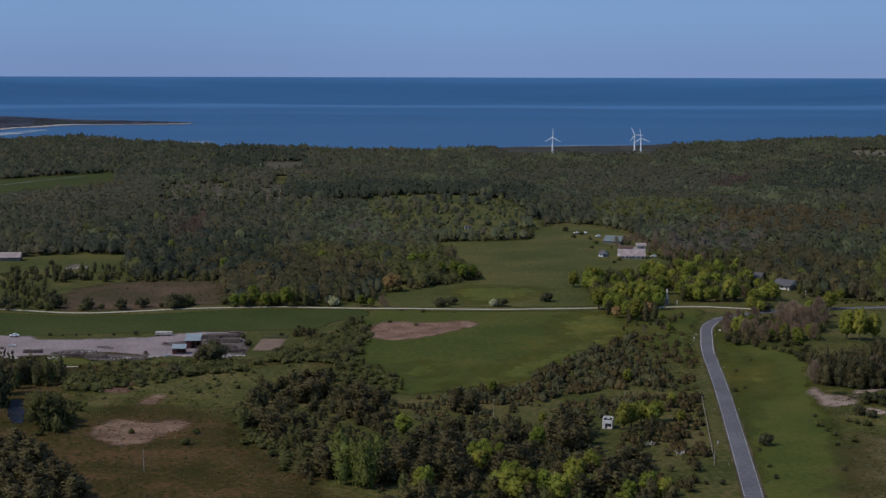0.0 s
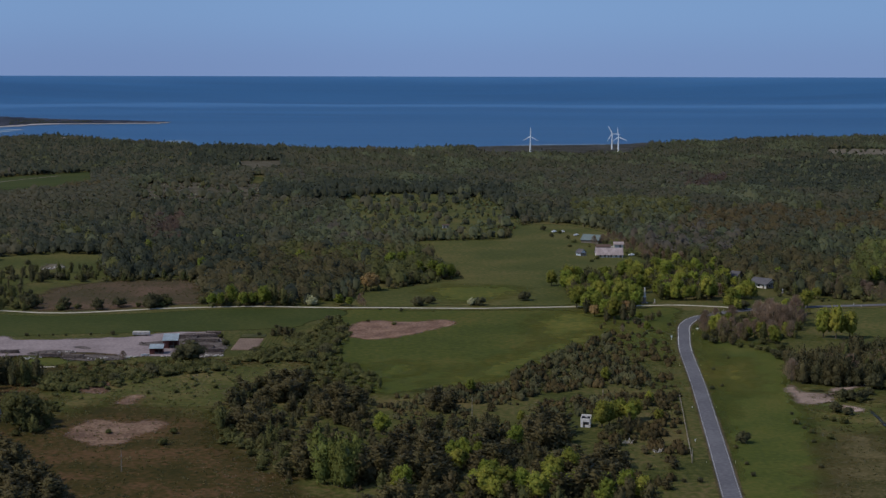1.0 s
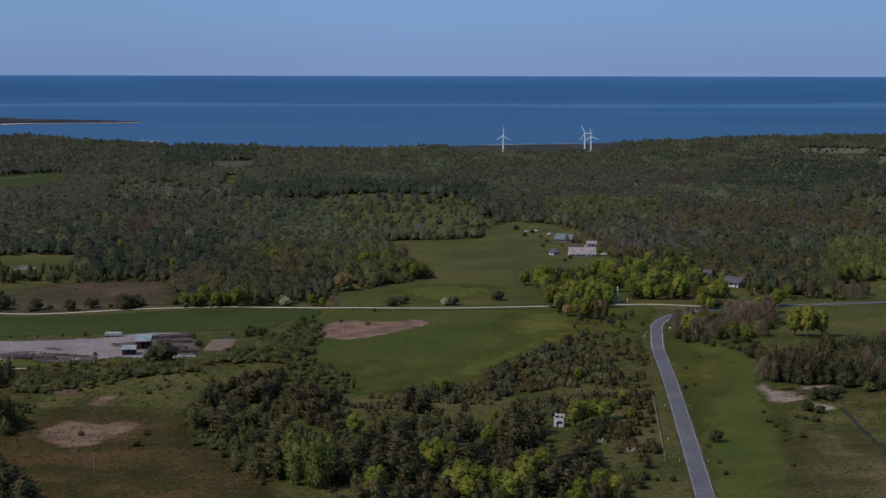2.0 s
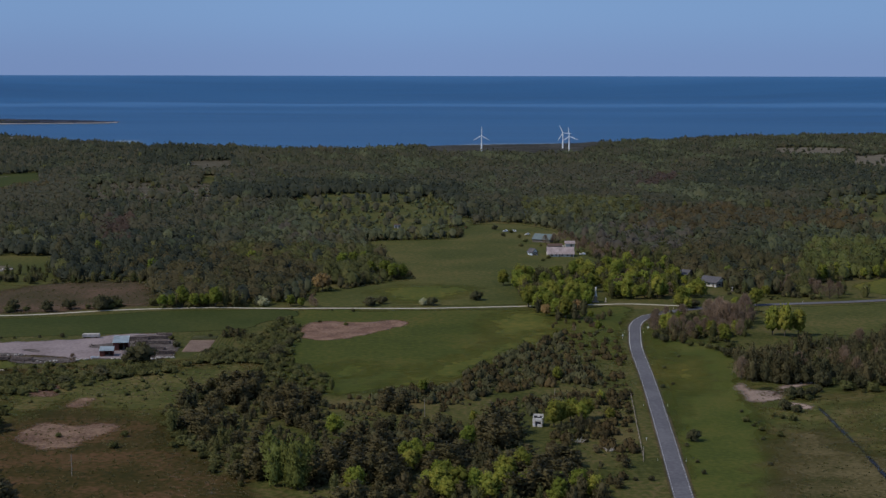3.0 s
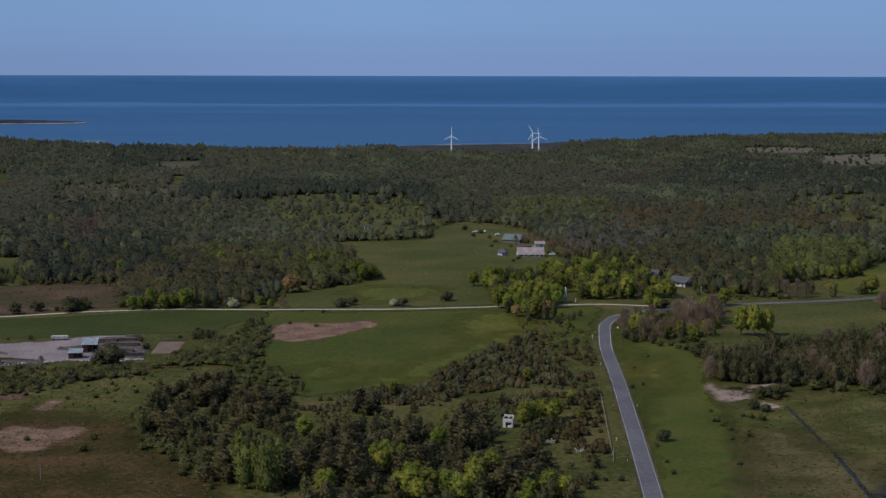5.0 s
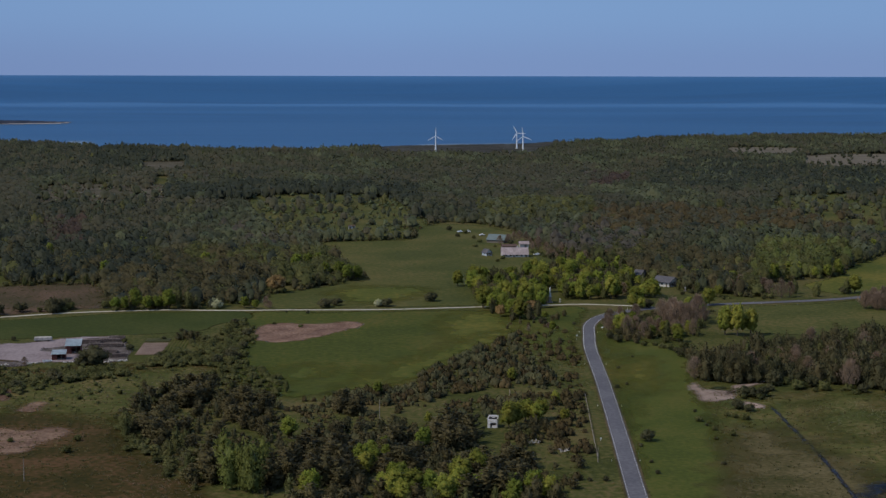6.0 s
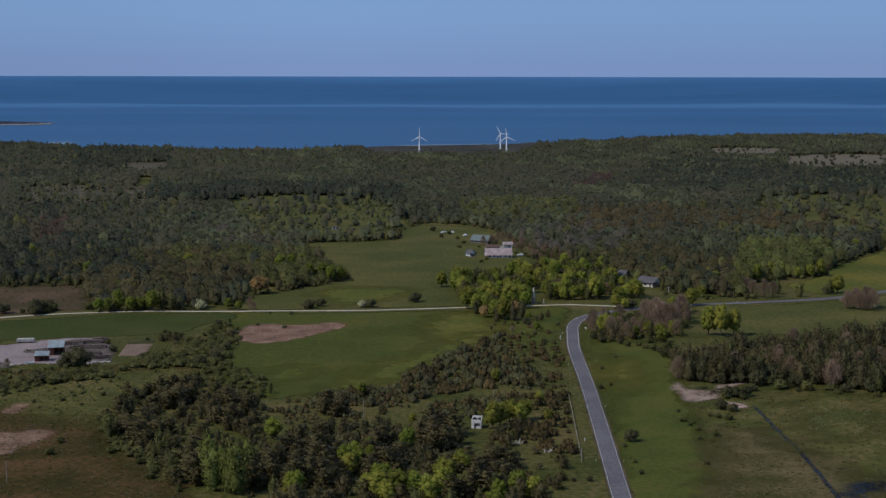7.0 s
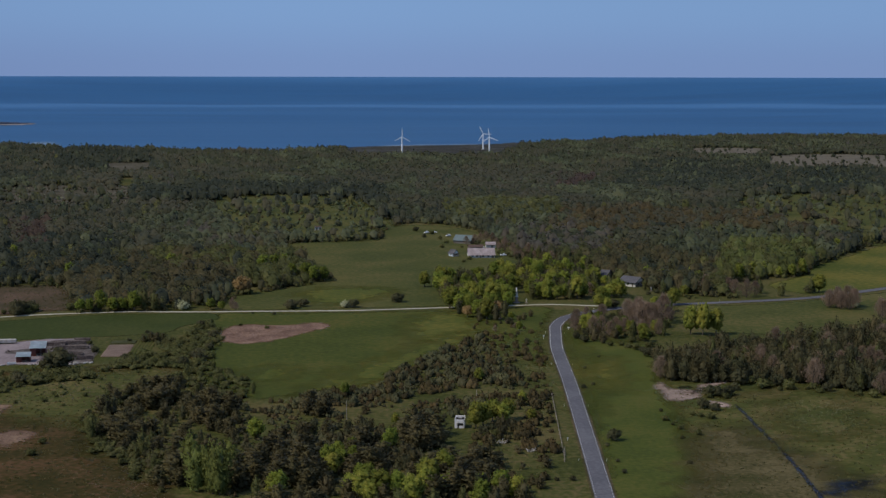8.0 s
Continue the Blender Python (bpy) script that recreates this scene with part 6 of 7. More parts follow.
def monument():
    ob = thing("monument", pose(*(118.9, 760.6), 0), "tall pale stone monument tapering above a square base", "monument")
    part("step", box(-1.6, -1.6, 0, 1.6, 1.6, 0.35, 0.05), M_BRICK, ob)
    part("base", box(-0.75, -0.75, 0.35, 0.75, 0.75, 3.3, 0.08), M_BRICK, ob)
    part("cornice", box(-0.85, -0.85, 3.3, 0.85, 0.85, 3.5, 0.06), M_STONE, ob)
    part("shaft", tube([(0, 0, 3.5), (0, 0, 7.0), (0, 0, 7.3)], [0.62, 0.4, 0.4], 4), M_STONE, ob)
    part("cap", tube([(0, 0, 7.3), (0, 0, 7.55), (0, 0, 8.6)], [0.46, 0.42, 0.08], 8), M_STONE, ob)


monument()


def grave_cross(at):
    ob = thing("stone_cross", pose(at[0], at[1], 0), "small pale stone cross in the park", "cross")
    part("plinth", box(-0.6, -0.4, 0, 0.6, 0.4, 0.6, 0.05), M_BRICK, ob)
    part("upright", box(-0.14, -0.12, 0.6, 0.14, 0.12, 2.6, 0.03), M_STONE, ob)
    part("arm", box(-0.55, -0.11, 1.9, 0.55, 0.11, 2.12, 0.03), M_STONE, ob)


grave_cross((124.0, 758.8))
grave_cross((201.4, 795.8))


def turbine(at, hub, radius, first, facing):
    ob = thing("wind_turbine", pose(at[0], at[1], 0, 0, 0, facing), "white three-bladed wind turbine near the shore", "wind turbine", "turbines by the shore")
    part("foundation", tube([(0, 0, -0.2), (0, 0, 0.4)], [2.6, 2.6], 16), M_RUBBLE, ob)
    part("tower", tube([(0, 0, 0.4), (0, 0, hub * 0.5), (0, 0, hub - 0.6)], [1.35, 1.1, 0.85], 16), M_STEEL, ob)
    part("nacelle", box(-0.85, -1.6, hub - 0.7, 0.85, 3.0, hub + 0.9, 0.25), M_STEEL, ob)
    hubm = part("hub", tube([(0, -1.55, hub + 0.1), (0, -2.3, hub + 0.1), (0, -2.9, hub + 0.1)], [0.75, 0.7, 0.15], 12), M_STEEL, ob)
    for k in range(3):
        bm = bmesh.new()
        prev = None
        for u, c, th in ((0.03, 0.7, 0.6), (0.12, 0.95, 0.45), (0.25, 1.6, 0.3), (0.6, 1.2, 0.2), (0.9, 0.8, 0.12), (1.0, 0.3, 0.05)):
            z = radius * u
            row = [bm.verts.new(q) for q in ((-c * 0.4, 0, z), (0, -th / 2, z), (c * 0.6, 0, z), (0, th / 2, z))]
            if prev:
                for i in range(4):
                    bm.faces.new((prev[i], prev[(i + 1) % 4], row[(i + 1) % 4], row[i]))
            else:
                bm.faces.new(row[::-1])
            prev = row
        bm.faces.new(prev)
        bmesh.ops.transform(bm, matrix=Matrix.Translation((0, -2.1, hub + 0.1)) @ Matrix.Rotation(radians(first + 120 * k), 4, "Y"), verts=bm.verts)
        part("blade", bm, M_STEEL, hubm)


turbine((173.1, 2294.2), 26, 14.5, 0, -2)
turbine((317.4, 2406.8), 26, 14.5, -27, -6)
turbine((306.4, 2249.1), 27, 14.5, -8, -6)


def car(at, turn, mat, label):
    ob = thing("car", pose(at[0], at[1], 0.1, 0, 0, turn), label, "car")
    part("body", box(-2.1, -0.88, 0.3, 2.1, 0.88, 0.95, 0.12), mat, ob)
    cab = part("cabin", tube([(0.1, 0, 0.9), (0, 0, 1.5)], [1.5, 1.1], 4), mat, ob)
    cab.scale = (1.0, 0.62, 1.0)
    part("windscreen", box(-1.05, -0.66, 1.0, 1.05, 0.66, 1.35, 0.05), M_GLASS, ob)
    for x in (-1.3, 1.3):
        for y in (-0.8, 0.8):
            part("wheel", tube([(x, y - 0.1, 0.32), (x, y + 0.1, 0.32)], [0.33, 0.33], 12), M_TYRE, ob)


car((-197.7, 659.8), 8, M_CARW, "white car parked at the gravel yard")
# the next three car shapes stand in for white sheds and rubble
car((102.9, 1112.1), 20, M_CARW, "white car shape in place of sheds and rubble beside the farm field")
car((109.0, 1112.2), -10, M_CARW, "white van-like car shape in place of sheds and rubble by the farm")
car((117.4, 1088.5), 30, M_CARW, "pale car shape in place of sheds and rubble near the barn")
car((141.4, 964.7), 10, M_CARW, "white car beside the farmhouse")


def trailer(at, turn):
    ob = thing("trailer", pose(at[0], at[1], 0.1, 0, 0, turn), "flat pale trailer body at the yard's edge", "trailer")
    part("body", box(-3.9, -1.2, 0.5, 3.9, 1.2, 1.7, 0.08), M_RUBBLE, ob)
    part("tarpaulin", box(-3.8, -1.15, 1.7, 3.8, 1.15, 1.95, 0.1), M_RUBBLE, ob)
    for x in (-2.4, 2.4):
        for y in (-1.0, 1.0):
            part("wheel", tube([(x, y - 0.15, 0.4), (x, y + 0.15, 0.4)], [0.4, 0.4], 12), M_TYRE, ob)


trailer((-129.3, 663.5), 2)


def boat(at, turn):
    ob = thing("boat", pose(at[0], at[1], 0.1, 0, 0, turn), "small white rowing boat lying on the grass", "boat")
    bm = bmesh.new()
    rows = []
    for x, wd, keel in ((-1.9, 0.5, 0.12), (-0.8, 0.8, 0.0), (0.6, 0.78, 0.0), (1.5, 0.45, 0.1), (2.1, 0.05, 0.4)):
        rows.append([bm.verts.new(q) for q in ((x, -wd, 0.75), (x, -wd * 0.7, keel + 0.15), (x, 0, keel), (x, wd * 0.7, keel + 0.15), (x, wd, 0.75))])
    for a, b in zip(rows, rows[1:]):
        for k in range(4):
            bm.faces.new((a[k], a[k + 1], b[k + 1], b[k]))
    bm.faces.new(rows[0])
    bmesh.ops.solidify(bm, geom=bm.faces[:], thickness=0.06)
    part("hull", bm, M_CARW, ob)
    for x in (-0.9, 0.5):
        part("thwart", box(x - 0.14, -0.72, 0.5, x + 0.14, 0.72, 0.55), M_WOOD, ob)


boat((-118.4, 614.4), 15)
boat((-191.7, 635.9), -20)


def log_pile(at, turn, l, n, label="stack of grey brown logs in the yard"):
    ob = thing("log_pile", pose(at[0], at[1], 0.08, 0, 0, turn), label, "log pile", "log piles in the yard")
    g = np.random.default_rng(int(abs(at[0] * 10)) + n)
    k = 0
    for row in range(3):
        for i in range(n - row):
            r = g.uniform(0.2, 0.3)
            y, z = (i - (n - row) / 2) * 0.58 + g.uniform(-0.05, 0.05), 0.28 + row * 0.48
            s = g.uniform(-0.4, 0.4)
            part("log", tube([(-l / 2 + s, y, z), (l / 2 + s, y, z)], [r, r * 0.85], 7), M_LOG, ob)


for at, turn, l, n in (((-107.1, 657.9), 5, 9, 6), ((-99.0, 660.9), 2, 9, 6), ((-96.4, 666.8), -4, 7, 5), ((-102.5, 647.9), 8, 9, 5), ((-95.3, 648.0), 2, 8, 6),
                       ((-95.6, 632.9), -6, 8, 5), ((-89.8, 623.7), 12, 7, 5), ((-158.6, 612.7), 3, 9, 5), ((-148.2, 611.5), -3, 9, 5), ((-178.1, 621.5), 4, 8, 4)):
    log_pile(at, turn, l, n)




def rubble_heap(at, w, d, h, label="low heap of pale rubble and earth", mat=None):
    ob = thing("rubble_heap", pose(at[0], at[1], 0.05, 0, 0, 7), label, "rubble heap", "heaps in the yard")
    g = np.random.default_rng(int(abs(at[0] * 7)))
    lob = [(g.uniform(-0.5, 0.5) * w, g.uniform(-0.5, 0.5) * d, 0.1, g.uniform(0.5, 1.0) * h) for _ in range(14)]
    v, f = lump_crown(lob, g, 0.3, 0.8)
    v[:, 2] = np.maximum(v[:, 2], -0.05)
    k = len(ICO_V)
    for i in range(len(lob)):
        part("stone", mesh_of("stone", v[i * k:(i + 1) * k], ICO_F, mat or M_RUBBLE), None, ob)


for at, w, d, h in (((-88.5, 614.7), 8, 3, 0.8), ((-94.2, 612.1), 7, 3, 0.7), ((-137.0, 607.9), 10, 4, 0.6), ((-166.1, 608.9), 9, 4, 0.6), ((-183.8, 607.4), 8, 3, 0.6), ((-123.3, 611.8), 8, 3, 0.7), ((-153.9, 623.0), 9, 3, 0.4), ((-109.0, 613.2), 5, 2, 0.5)):
    rubble_heap(at, w, d, h)
patch("trodden_ground", [(-111.3, 656.4), (-106.9, 669.7), (-94.6, 666.8), (-87.7, 641.1), (-86.5, 617.2), (-96.7, 612.1), (-107.1, 623.5)], 0.1, M_EARTH, "brown bark litter between log piles", "yard", 2, 1.5)
patch("trodden_ground", [(-157.8, 619.1), (-143.7, 621.8), (-130.4, 616.8), (-133.6, 609.2), (-152.9, 609.0)], 0.1, M_MARSH, "weedy strip across the gravel yard", "yard", 2, 1.5)
for q in ([(-170.2, 621.5), (-164.7, 626.8), (-152.0, 625.6), (-150.3, 620.4), (-160.3, 619.1), (-167.9, 616.4)], [(-153.2, 615.3), (-142.8, 617.9), (-129.8, 614.3), (-125.4, 606.8), (-139.7, 604.2), (-150.4, 606.5)],
          [(-153.7, 635.0), (-150.0, 636.4), (-144.8, 631.0), (-148.0, 629.7)], [(-126.7, 642.1), (-123.7, 646.3), (-116.5, 649.2), (-115.6, 640.8), (-122.1, 638.0)]):
    patch("trodden_ground", q, 0.11, M_EARTH, "dark wet earth and debris in the yard", "yard", 2, 1.2, blend=1.5)
for at, w, d, h in (((-165.5, 620.3), 7, 3, 0.7), ((-155.7, 620.4), 8, 3, 0.6), ((-145.7, 609.1), 7, 4, 0.7), ((-139.4, 607.9), 7, 4, 0.8), ((-130.7, 606.7), 7, 4, 0.7), ((-123.4, 644.9), 6, 3, 0.5), ((-175.2, 611.3), 6, 4, 0.6)):
    rubble_heap(at, w, d, h, "low heap of dark earth and debris", M_EARTH)
patch("field", [(-165.1, 607.6), (-152.4, 609.0), (-148.2, 595.6), (-161.4, 591.9)], 0.1, M_VERGE, "bright mown grass plot below the yard", "field", 2, 1.0, blend=2)
tagged(new("gravel_road", from_bm("gravel_road", ribbon(smooth_line([(-169.1, 589.5), (-159.8, 589.6), (-150.1, 590.8)]), -0.7, 0.7, 0.14), M_TRACK)), "pale footpath beside the mown plot", "path", "", "structure")
patch("sand_patch", [(-234.7, 896.0), (-236.7, 920.6), (-228.8, 918.0), (-223.0, 898.9)], 0.1, M_SAND, "bare pale sand beside the wood", "sand", 3, 2)


rubble_heap((-229.4, 898.8), 12, 5, 0.9, "pale heap of sand and stones beside the wood")
rubble_heap((-226.8, 904.2), 6, 4, 0.8, "pale heap of sand and stones beside the wood")


def garden():
    ob = tagged(new("garden", None), "kitchen garden with tilled rows and green beds", "garden", "", "structure")
    x0, y0 = (-83.2, 627.7)
    ob.matrix_basis = pose(x0, y0, 0, 0, 0, -1)
    part("soil", box(-0.3, 0, 0.0, 10.8, 28, 0.09), M_SOIL, ob)
    for i in range(9):
        part("bed", box(0.2 + i * 1.2, 0.5, 0.09, 0.95 + i * 1.2, 27.5, 0.3, 0.1), M_SOIL, ob)
    for i in range(6):
        part("crop_row", box(11.6 + i * 1.5, 2, 0.05, 12.3 + i * 1.5, 36, 0.25, 0.1), M_VERGE, ob)
    part("crop_row", box(-0.3, 30, 0.05, 11, 38, 0.35, 0.12), M_WILLOW, ob)


garden()


def rail_fence(a, b, step=5.5):
    ob = thing("rail_fence", pose(a[0], a[1], 0, 0, 0, math.degrees(math.atan2(b[1] - a[1], b[0] - a[0]))), "weathered pale rail fence along the road", "fence")
    n = int(math.hypot(b[0] - a[0], b[1] - a[1]) / step)
    for i in range(n + 1):
        part("post", box(i * step - 0.09, -0.09, 0, i * step + 0.09, 0.09, 1.1, 0.02), M_WOOD, ob)
        if i < n:
            for z in (0.5, 0.95):
                part("rail", box(i * step - 0.1, -0.16, z, i * step + step + 0.1, -0.09, z + 0.14, 0.02), M_WOOD, ob)


rail_fence((84.6, 440.3), (97.7, 537.5))


def pole(at, h, arm=False, label="grey wooden utility pole standing in grass"):
    ob = thing("utility_pole", pose(at[0], at[1], 0, 0, 0, 20), label, "pole")
    part("shaft", tube([(0, 0, -0.1), (0, 0, h)], [0.15, 0.1], 8), M_WOOD, ob)
    if not arm:
        return
    part("crossarm", box(-0.7, -0.06, h - 0.5, 0.7, 0.06, h - 0.38, 0.02), M_WOOD, ob)
    for x in (-0.6, 0.6):
        part("insulator", tube([(x, 0, h - 0.38), (x, 0, h - 0.2)], [0.05, 0.03], 6), M_WHITE, ob)


for at, h in (((-90.7, 430.0), 7), ((18.1, 501.3), 7), ((84.4, 439.0), 5), ((67.8, 528.6), 4)):
    pole(at, h)


def road_sign(at, turn, w, h, z, label):
    ob = thing("road_sign", pose(at[0], at[1], 0, 0, 0, turn), label, "road sign")
    part("post", tube([(0, 0, 0), (0, 0, z + h)], [0.05, 0.05], 6), M_STEEL, ob)
    part("panel", box(-w / 2, -0.09, z, w / 2, -0.05, z + h, 0.01), M_WHITE, ob)


road_sign((130.9, 675.4), -10, 1.1, 0.6, 0.9, "white road sign on a post at the bend")
road_sign((114.6, 651.7), 5, 0.7, 0.7, 1.4, "small white road sign at the roadside")
road_sign((90.4, 465.5), 5, 0.4, 0.5, 0.6, "small white marker plate at the roadside")


def marker_posts():
    base = thing("marker_post", pose(0, 0, 0), "white roadside marker post with a dark band", "post", "marker posts along the road")
    part("post", box(-0.05, -0.04, 0, 0.05, 0.04, 0.85, 0.015), M_WHITE, base)
    part("band", box(-0.054, -0.044, 0.6, 0.054, 0.044, 0.74), M_DARK, base)
    line, acc = ROAD, 0
    spots = []
    for a, b in zip(line, line[1:]):
        acc += (b - a).length
        if acc > 75:
            acc = 0
            d = (b - a).normalized()
            n = Vector((d.y, -d.x, 0))
            spots += [a + n * 4.4, a - n * 4.4]
    base.matrix_basis = pose(spots[0].x, spots[0].y, 0)
    for p in spots[1:]:
        copy_thing(base, pose(p.x, p.y, 0))


marker_posts()

# road paint: dashed along the straight, solid through the bend
road = bpy.data.objects["road"]
DASH = from_bm("dash", box(-0.075, -0.55, 0, 0.075, 0.55, 0.012), M_PAINT)
acc, total, step = 0.0, 0.0, 2.7
for a, b in zip(ROAD, ROAD[1:]):
    d, ln = (b - a).normalized(), (b - a).length
    n = Vector((d.y, -d.x, 0))
    while acc < ln and total + acc < 345:
        for s in (-2.2, 2.95):
            p = a + d * acc + n * s
            o = new("dash", DASH)
            o.matrix_basis = pose(p.x, p.y, 0.175, 0, 0, -math.degrees(math.atan2(d.x, d.y)))
            o.parent = road
        acc += step
    acc -= ln
    total += ln
bl = [p for p in ROAD if (114.8, 625.8)[1] < p.y < (148.0, 726.2)[1] + 4 and p.x < 150]
for s in (-2.2, 2.95):
    part("edge_line", ribbon(bl, s - 0.07, s + 0.07, 0.178), M_PAINT, road)

flower_z = 0.08
for q in ([(61.5, 719.9), (85.4, 730.7), (90.7, 682.6), (71.3, 652.6), (53.8, 659.6)], [(5.2, 810.3), (31.3, 826.2), (56.3, 811.0), (35.2, 769.3), (11.0, 771.0)], [(-21.8, 587.4), (-10.4, 599.4), (3.8, 587.7), (-5.4, 572.9), (-19.0, 572.7)],
          [(3.6, 549.6), (22.5, 587.9), (40.8, 618.6), (60.6, 648.3), (80.4, 674.8), (78.6, 648.5), (53.8, 600.0), (33.1, 568.9), (21.3, 556.0)],
          [(128.2, 672.3), (126.9, 646.2), (115.1, 550.6), (107.2, 503.8), (110.9, 540.6), (118.1, 606.8)], [(131.4, 606.9), (135.9, 594.8), (124.9, 540.7), (120.6, 550.7)]):
    flower_z += 0.008
    patch("flower_patch", q, flower_z, M_YELLOW, "yellow flowers scattered through the meadow grass", "flowers", 4, 7, blend=18)

# ditch, headland, shallows, quarry
DITCH = smooth_line([(162.1, 512.6), (161.3, 498.0), (159.3, 474.4), (158.1, 455.0), (156.0, 433.7), (153.3, 411.2), (149.5, 382.6)])
k1, k2 = int(len(DITCH) * 0.44), int(len(DITCH) * 0.49)
for line, w0, w1 in ((DITCH[:k1], 0.4, 0.48), (DITCH[k1 - 2:k2 + 3], 0.2, 0.25), (DITCH[k2:], 0.4, 0.55)):
    side = []
    for sg, pts in ((-1, line), (1, line[::-1])):
        for a, c in list(zip(pts, pts[1:]))[::3]:
            d = (c - a).normalized() * -sg
            n = Vector((d.y, -d.x, 0)) * sg
            side.append((a.x + n.x * w1, a.y + n.y * w1))
    patch("ditch", side, 0.1, M_DITCH, "narrow ditch with dark still water", "ditch", 3, 0.4, blend=0.8, stray=0.3)
for q in ([(157.9, 404.6), (163.1, 409.0), (165.8, 406.3), (161.6, 400.7), (157.0, 398.8)], [(166.5, 408.1), (170.5, 410.1), (170.1, 404.7), (166.5, 402.6)]):
    patch("water", q, 0.106, M_POND, "dark flooded hollow in the marsh", "pool", 2, 5, blend=8)
for zz, q in ((0.1, [(609, 2168), (659, 2115), (715, 2128), (804, 2392), (758, 2434), (679, 2419)]), (0.16, [(630, 1869), (683, 1827), (869, 1815), (1020, 2132), (832, 2226), (730, 2167)])):
    patch("sand_pit", q, zz, M_SAND, "bare pale sand of a cleared area in the woods", "sand pit", 20, 12)
    wood("scrub", clumped(scatter(q, 19, gen, 0.6)), templates("bush", range(36, 40), 3, 14, 0.6), M_ALDER, gen, "scattered bushes on bare sand", 0.9, 2.2, 1.2)
for q in ([(-480, 1359), (-432, 1408), (-396, 1483), (-360, 1593), (-410, 1814), (-463, 1760), (-517, 1690), (-574, 1625)], [(-227, 1823), (-174, 1825), (-197, 2066), (-255, 2050)], [(-292, 879), (-252, 819), (-219, 839), (-184, 839), (-211, 971), (-253, 971), (-293, 952), (-312, 940)]):
    patch("field", q, 0.05, M_BLEACHED if q[0][0] == -227 else M_STRIP if q[0][0] == -480 else M_MEADOW2, "grassy clearing between the woods", "field", 10, 4)
patch("shore", [(83, 2218), (184, 2188), (312, 2193), (378, 2397), (420, 2658), (348, 2589), (174, 2539), (92, 2475)], 0.05, M_SHORE, "stony brown shore grass by the turbines", "shore", 20, 10)
tagged(new("gravel_road", from_bm("gravel_road", ribbon(smooth_line([(-522.5, 1584.4), (-490.7, 1601.9), (-466.6, 1673.0), (-433.4, 1750.9)]), -1.2, 1.2, 0.12), M_GRAVEL)), "pale farm track across a far field", "road", "", "structure")


def on_sea(name, pts, lift, mat, label, category, wobble=8, cell=14.0):
    """A sheet that follows the sea's surface, on a fine grid."""
    line = ragged(pts, 25, wobble, 3)
    xs, ys = [p[0] for p in line], [p[1] for p in line]
    gx, gy = np.meshgrid(np.arange(min(xs), max(xs), cell), np.arange(min(ys), max(ys), cell))
    ny, nx = gx.shape
    c = (np.arange(ny - 1)[:, None] * nx + np.arange(nx - 1)[None]).ravel()
    c = c[inside(line, gx.ravel()[c] + cell / 2, gy.ravel()[c] + cell / 2)]
    used, idx = np.unique(np.stack([c, c + 1, c + nx + 1, c + nx], 1), return_inverse=True)
    v = [(x, y, sea_z(math.hypot(x, y)) + lift) for x, y in zip(gx.ravel()[used], gy.ravel()[used])]
    return tagged(new(name, mesh_of(name, v, idx.reshape(-1, 4), mat)), label, category, "", "structure")


M_BEACH = material("pale_beach", [(0.208, 0.1885, 0.182), (0.338, 0.312, 0.3055)], 0.01, 0.1, bump=0)
HEADLAND = [(-1522, 3787), (-1331, 3875), (-1186, 3892), (-1104, 3871), (-1003, 3829), (-864, 3807), (-711, 3779), (-636, 3734), (-663, 3673), (-824, 3626), (-926, 3584), (-968, 3438), (-999, 3361), (-999, 3153), (-1064, 3025), (-1191, 2961)]
on_sea("headland", HEADLAND, 0.9, M_BEACH, "low stony headland reaching into the sea", "headland")
on_sea("headland_grass", [(-1511, 3797), (-1334, 3882), (-1188, 3899), (-1091, 3878), (-959, 3832), (-836, 3811), (-712, 3782), (-646, 3742), (-697, 3700), (-832, 3661), (-951, 3629), (-996, 3489), (-1027, 3412), (-1042, 3252), (-1085, 3085), (-1203, 3019)], 1.4, M_HEAD, "scrub on the headland, its colour blued for distance haze", "headland")
SPIT = [(-1068, 3795), (-964, 3791), (-850, 3770), (-838, 3700), (-943, 3653), (-1007, 3575)]
g9 = np.random.default_rng(77)
M_SHALLOW = material("shallow_water", [(0.04, 0.11, 0.19), (0.13, 0.18, 0.24), (0.26, 0.28, 0.31)], 0.004, 0.02, rough=0.4, bump=0, stretch=(0.4, 1, 1))
on_sea("water", [(-478, 2731), (-471, 2755), (-438, 2732), (-403, 2640), (-405, 2574), (-439, 2594)], 0.3, M_SHALLOW, "pale shallows off the bay", "sea", 15)
on_sea("water", [(-1008, 2999), (-953, 3124), (-938, 3240), (-918, 3329), (-893, 3260), (-893, 3127), (-905, 3004), (-953, 2835)], 0.3, M_SHALLOW, "pale shallows in the bay below the headland", "sea", 15)
on_sea("water", [(155, 2566), (217, 2590), (300, 2604), (355, 2639), (351, 2606), (265, 2560), (173, 2535)], 0.3, M_SHALLOW, "pale shallows along the shore", "sea", 15)
p9 = scatter(SPIT, 10, g9, 0.85)
w9 = wood("headland_scrub", p9, templates("bush", range(3), 4, 0), M_FIR, g9, "dark scrub along the headland", 0.8, 1.5, 1.1)
for v in w9.data.vertices:
    v.co.z += sea_z(math.hypot(v.co.x, v.co.y)) + 0.5

wood("blossom_bushes", scatter([(-273, 1338), (-198, 1315), (-148, 1335), (-176, 1610), (-247, 1643), (-310, 1607)], 22, gen, 0.5), templates("bush", range(3), 3, 14, 0.6), M_BLOSSOM, gen, "white flowering bushes in a far clearing", 0.4, 0.85, 1.2)

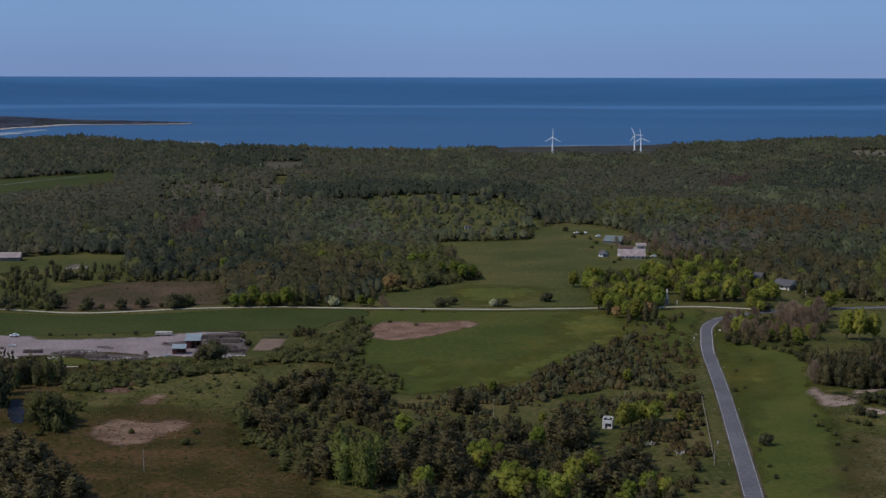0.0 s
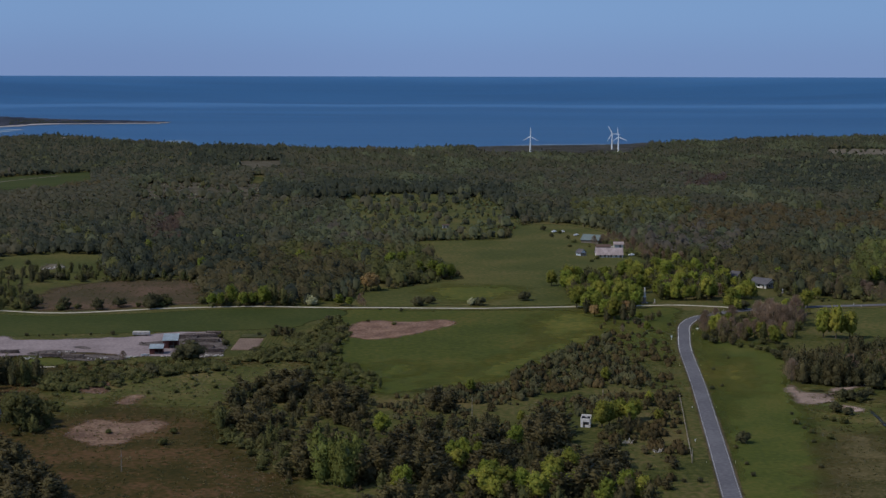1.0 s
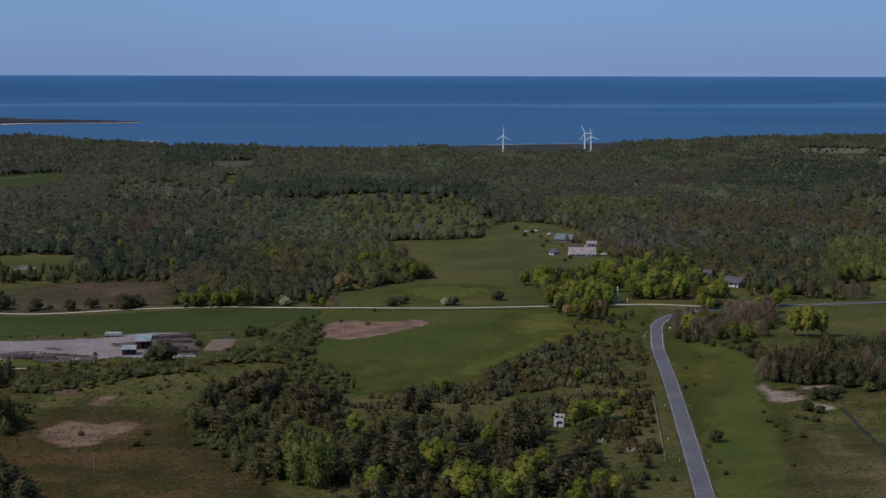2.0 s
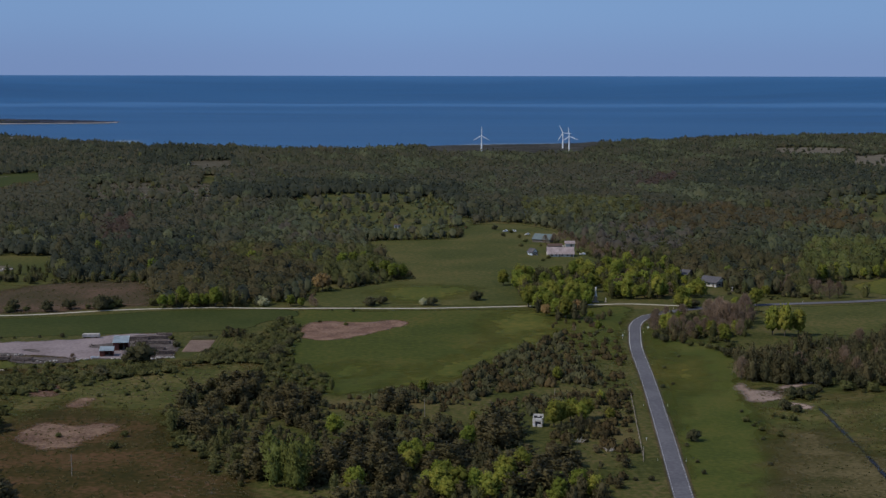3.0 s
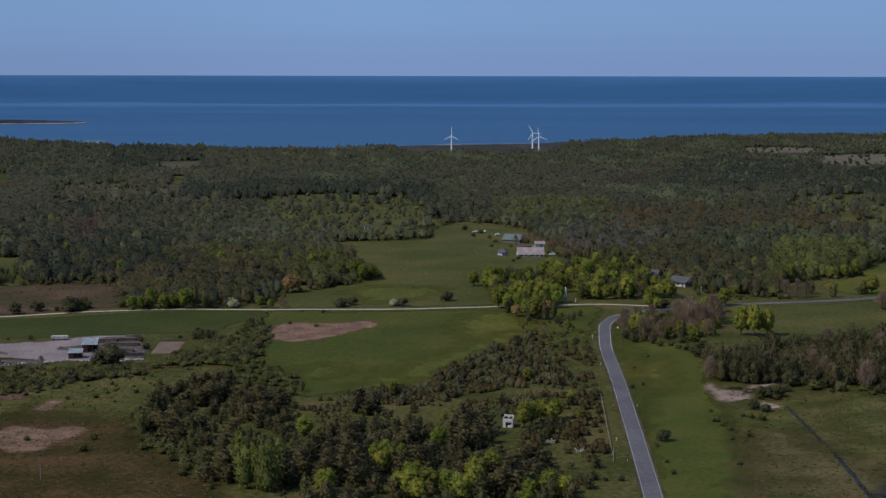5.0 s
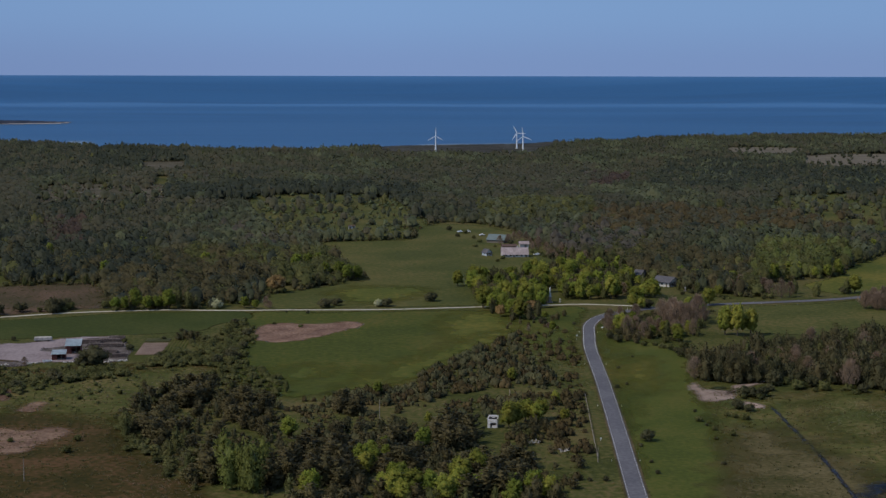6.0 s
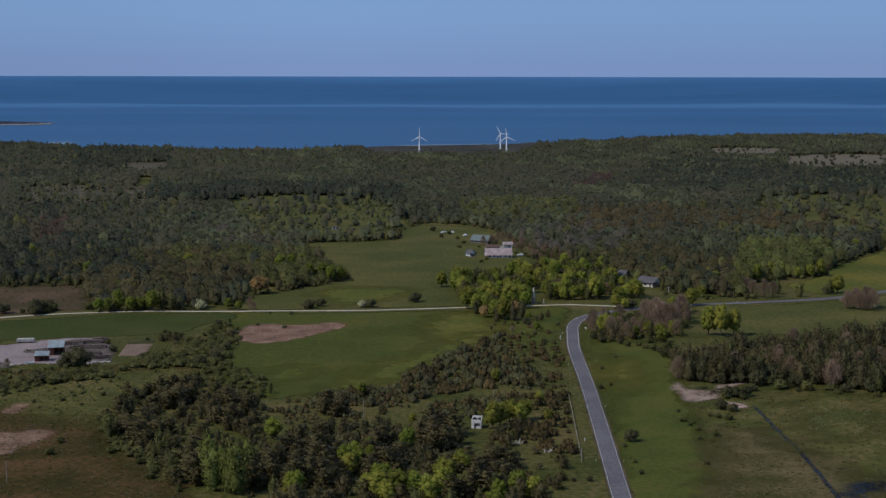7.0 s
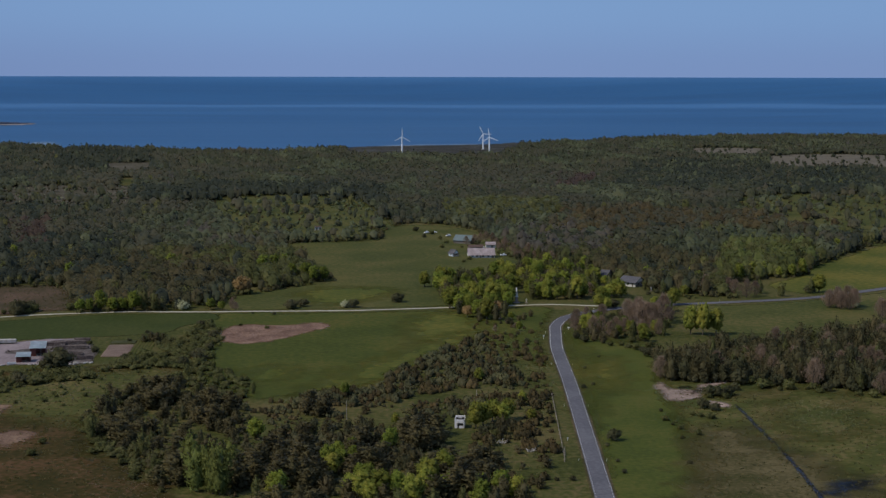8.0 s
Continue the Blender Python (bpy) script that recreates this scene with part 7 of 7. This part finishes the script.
M_TUFT = material("tuft_grass", [(0.10, 0.10, 0.035), (0.16, 0.14, 0.06), (0.22, 0.19, 0.09)], 0.08, 0.7, bump=0, spread=0.25, leaf=0.5)
# reed stems, tufts and meadow weeds


def blades(name, spots, h, w, mat, label, gen, n=3):
    k = len(spots) * n
    p = np.repeat(spots, n, 0) + gen.normal(size=(k, 2)) * 0.5
    a, hh = gen.uniform(0, math.pi, k), h * gen.uniform(0.6, 1.2, k)
    z = np.zeros(k)
    l = np.stack([p[:, 0] - np.cos(a) * w, p[:, 1] - np.sin(a) * w, z], 1)
    r = np.stack([p[:, 0] + np.cos(a) * w, p[:, 1] + np.sin(a) * w, z], 1)
    t = np.stack([p[:, 0] + gen.normal(size=k) * h * 0.2, p[:, 1] + gen.normal(size=k) * h * 0.2, hh], 1)
    return tagged(new(name, mesh_of(name, np.stack([l, r, t], 1).reshape(-1, 3), np.arange(3 * k).reshape(-1, 3), mat)), label, "grass", "", "stuff")


for q in REEDS:
    blades("reed", scatter(q, 1.1, gen, 0.8), 0.3, 0.1, M_REED, "dry tan reed stems", gen)
patch("marsh", [(181.8, 526.2), (200.4, 534.5), (206.3, 509.3), (196.8, 474.9), (179.2, 460.6), (169.9, 473.4)], 0.08, M_WET, "green sedge with pale seed heads", "marsh", wobble=8, blend=20)
blades("pale_tufts", scatter([(176.5, 507.5), (195.1, 520.0), (202.8, 500.4), (194.8, 475.1), (180.0, 462.9), (170.5, 475.0)], 1.3, gen, 0.4), 0.3, 0.14, M_BLOSSOM, "pale seed heads in the sedge", gen, 3)
blades("pale_tufts", gappy(scatter([(-63.2, 435.3), (-55.2, 455.7), (-37.8, 422.9), (-29.0, 394.3), (-54.2, 394.2)], 1.3, gen, 0.35)), 0.25, 0.13, M_PALEREED, "pale seed heads in the marsh", gen, 3)
blades("pale_tufts", scatter([(-125.1, 569.5), (-102.9, 571.9), (-65.4, 581.3), (-50.6, 570.2), (-68.4, 549.0), (-102.6, 533.8)], 2.2, gen, 0.35), 0.4, 0.2, M_PALEREED, "pale seed heads in the marsh", gen, 3)
blades("grass_tufts", scatter(MARSH, 3.0, gen, 0.5), 0.45, 0.5, M_TUFT, "dry tufts in the marsh grass", gen, 4)
blades("pale_tufts", clumped(scatter(MARSH, 3.2, gen, 0.3)), 0.3, 0.18, M_TUFT, "pale seeding tufts in the marsh", gen, 4)
blades("grass_tufts", scatter(BROWN_FIELD, 3.5, gen, 0.5), 0.4, 0.6, M_TUFT, "dry tufts in the fallow field", gen, 3)
blades("grass_tufts", scatter(WET, 3.2, gen, 0.5), 0.45, 0.5, M_TUFT, "dry tufts in the wet meadow", gen, 4)
blades("pale_tufts", clumped(scatter(WET, 3.2, gen, 0.3)), 0.35, 0.2, M_TUFT, "pale seeding tufts in the wet meadow", gen, 4)
for q in (HEATH_EDGE, HEATH_LOOSE, HEATH_MIXED, *HEATH_BELTS):
    blades("grass_tufts", scatter(q, 3.0, gen, 0.5), 0.4, 0.5, M_TUFT, "rough grass between junipers", gen, 4)
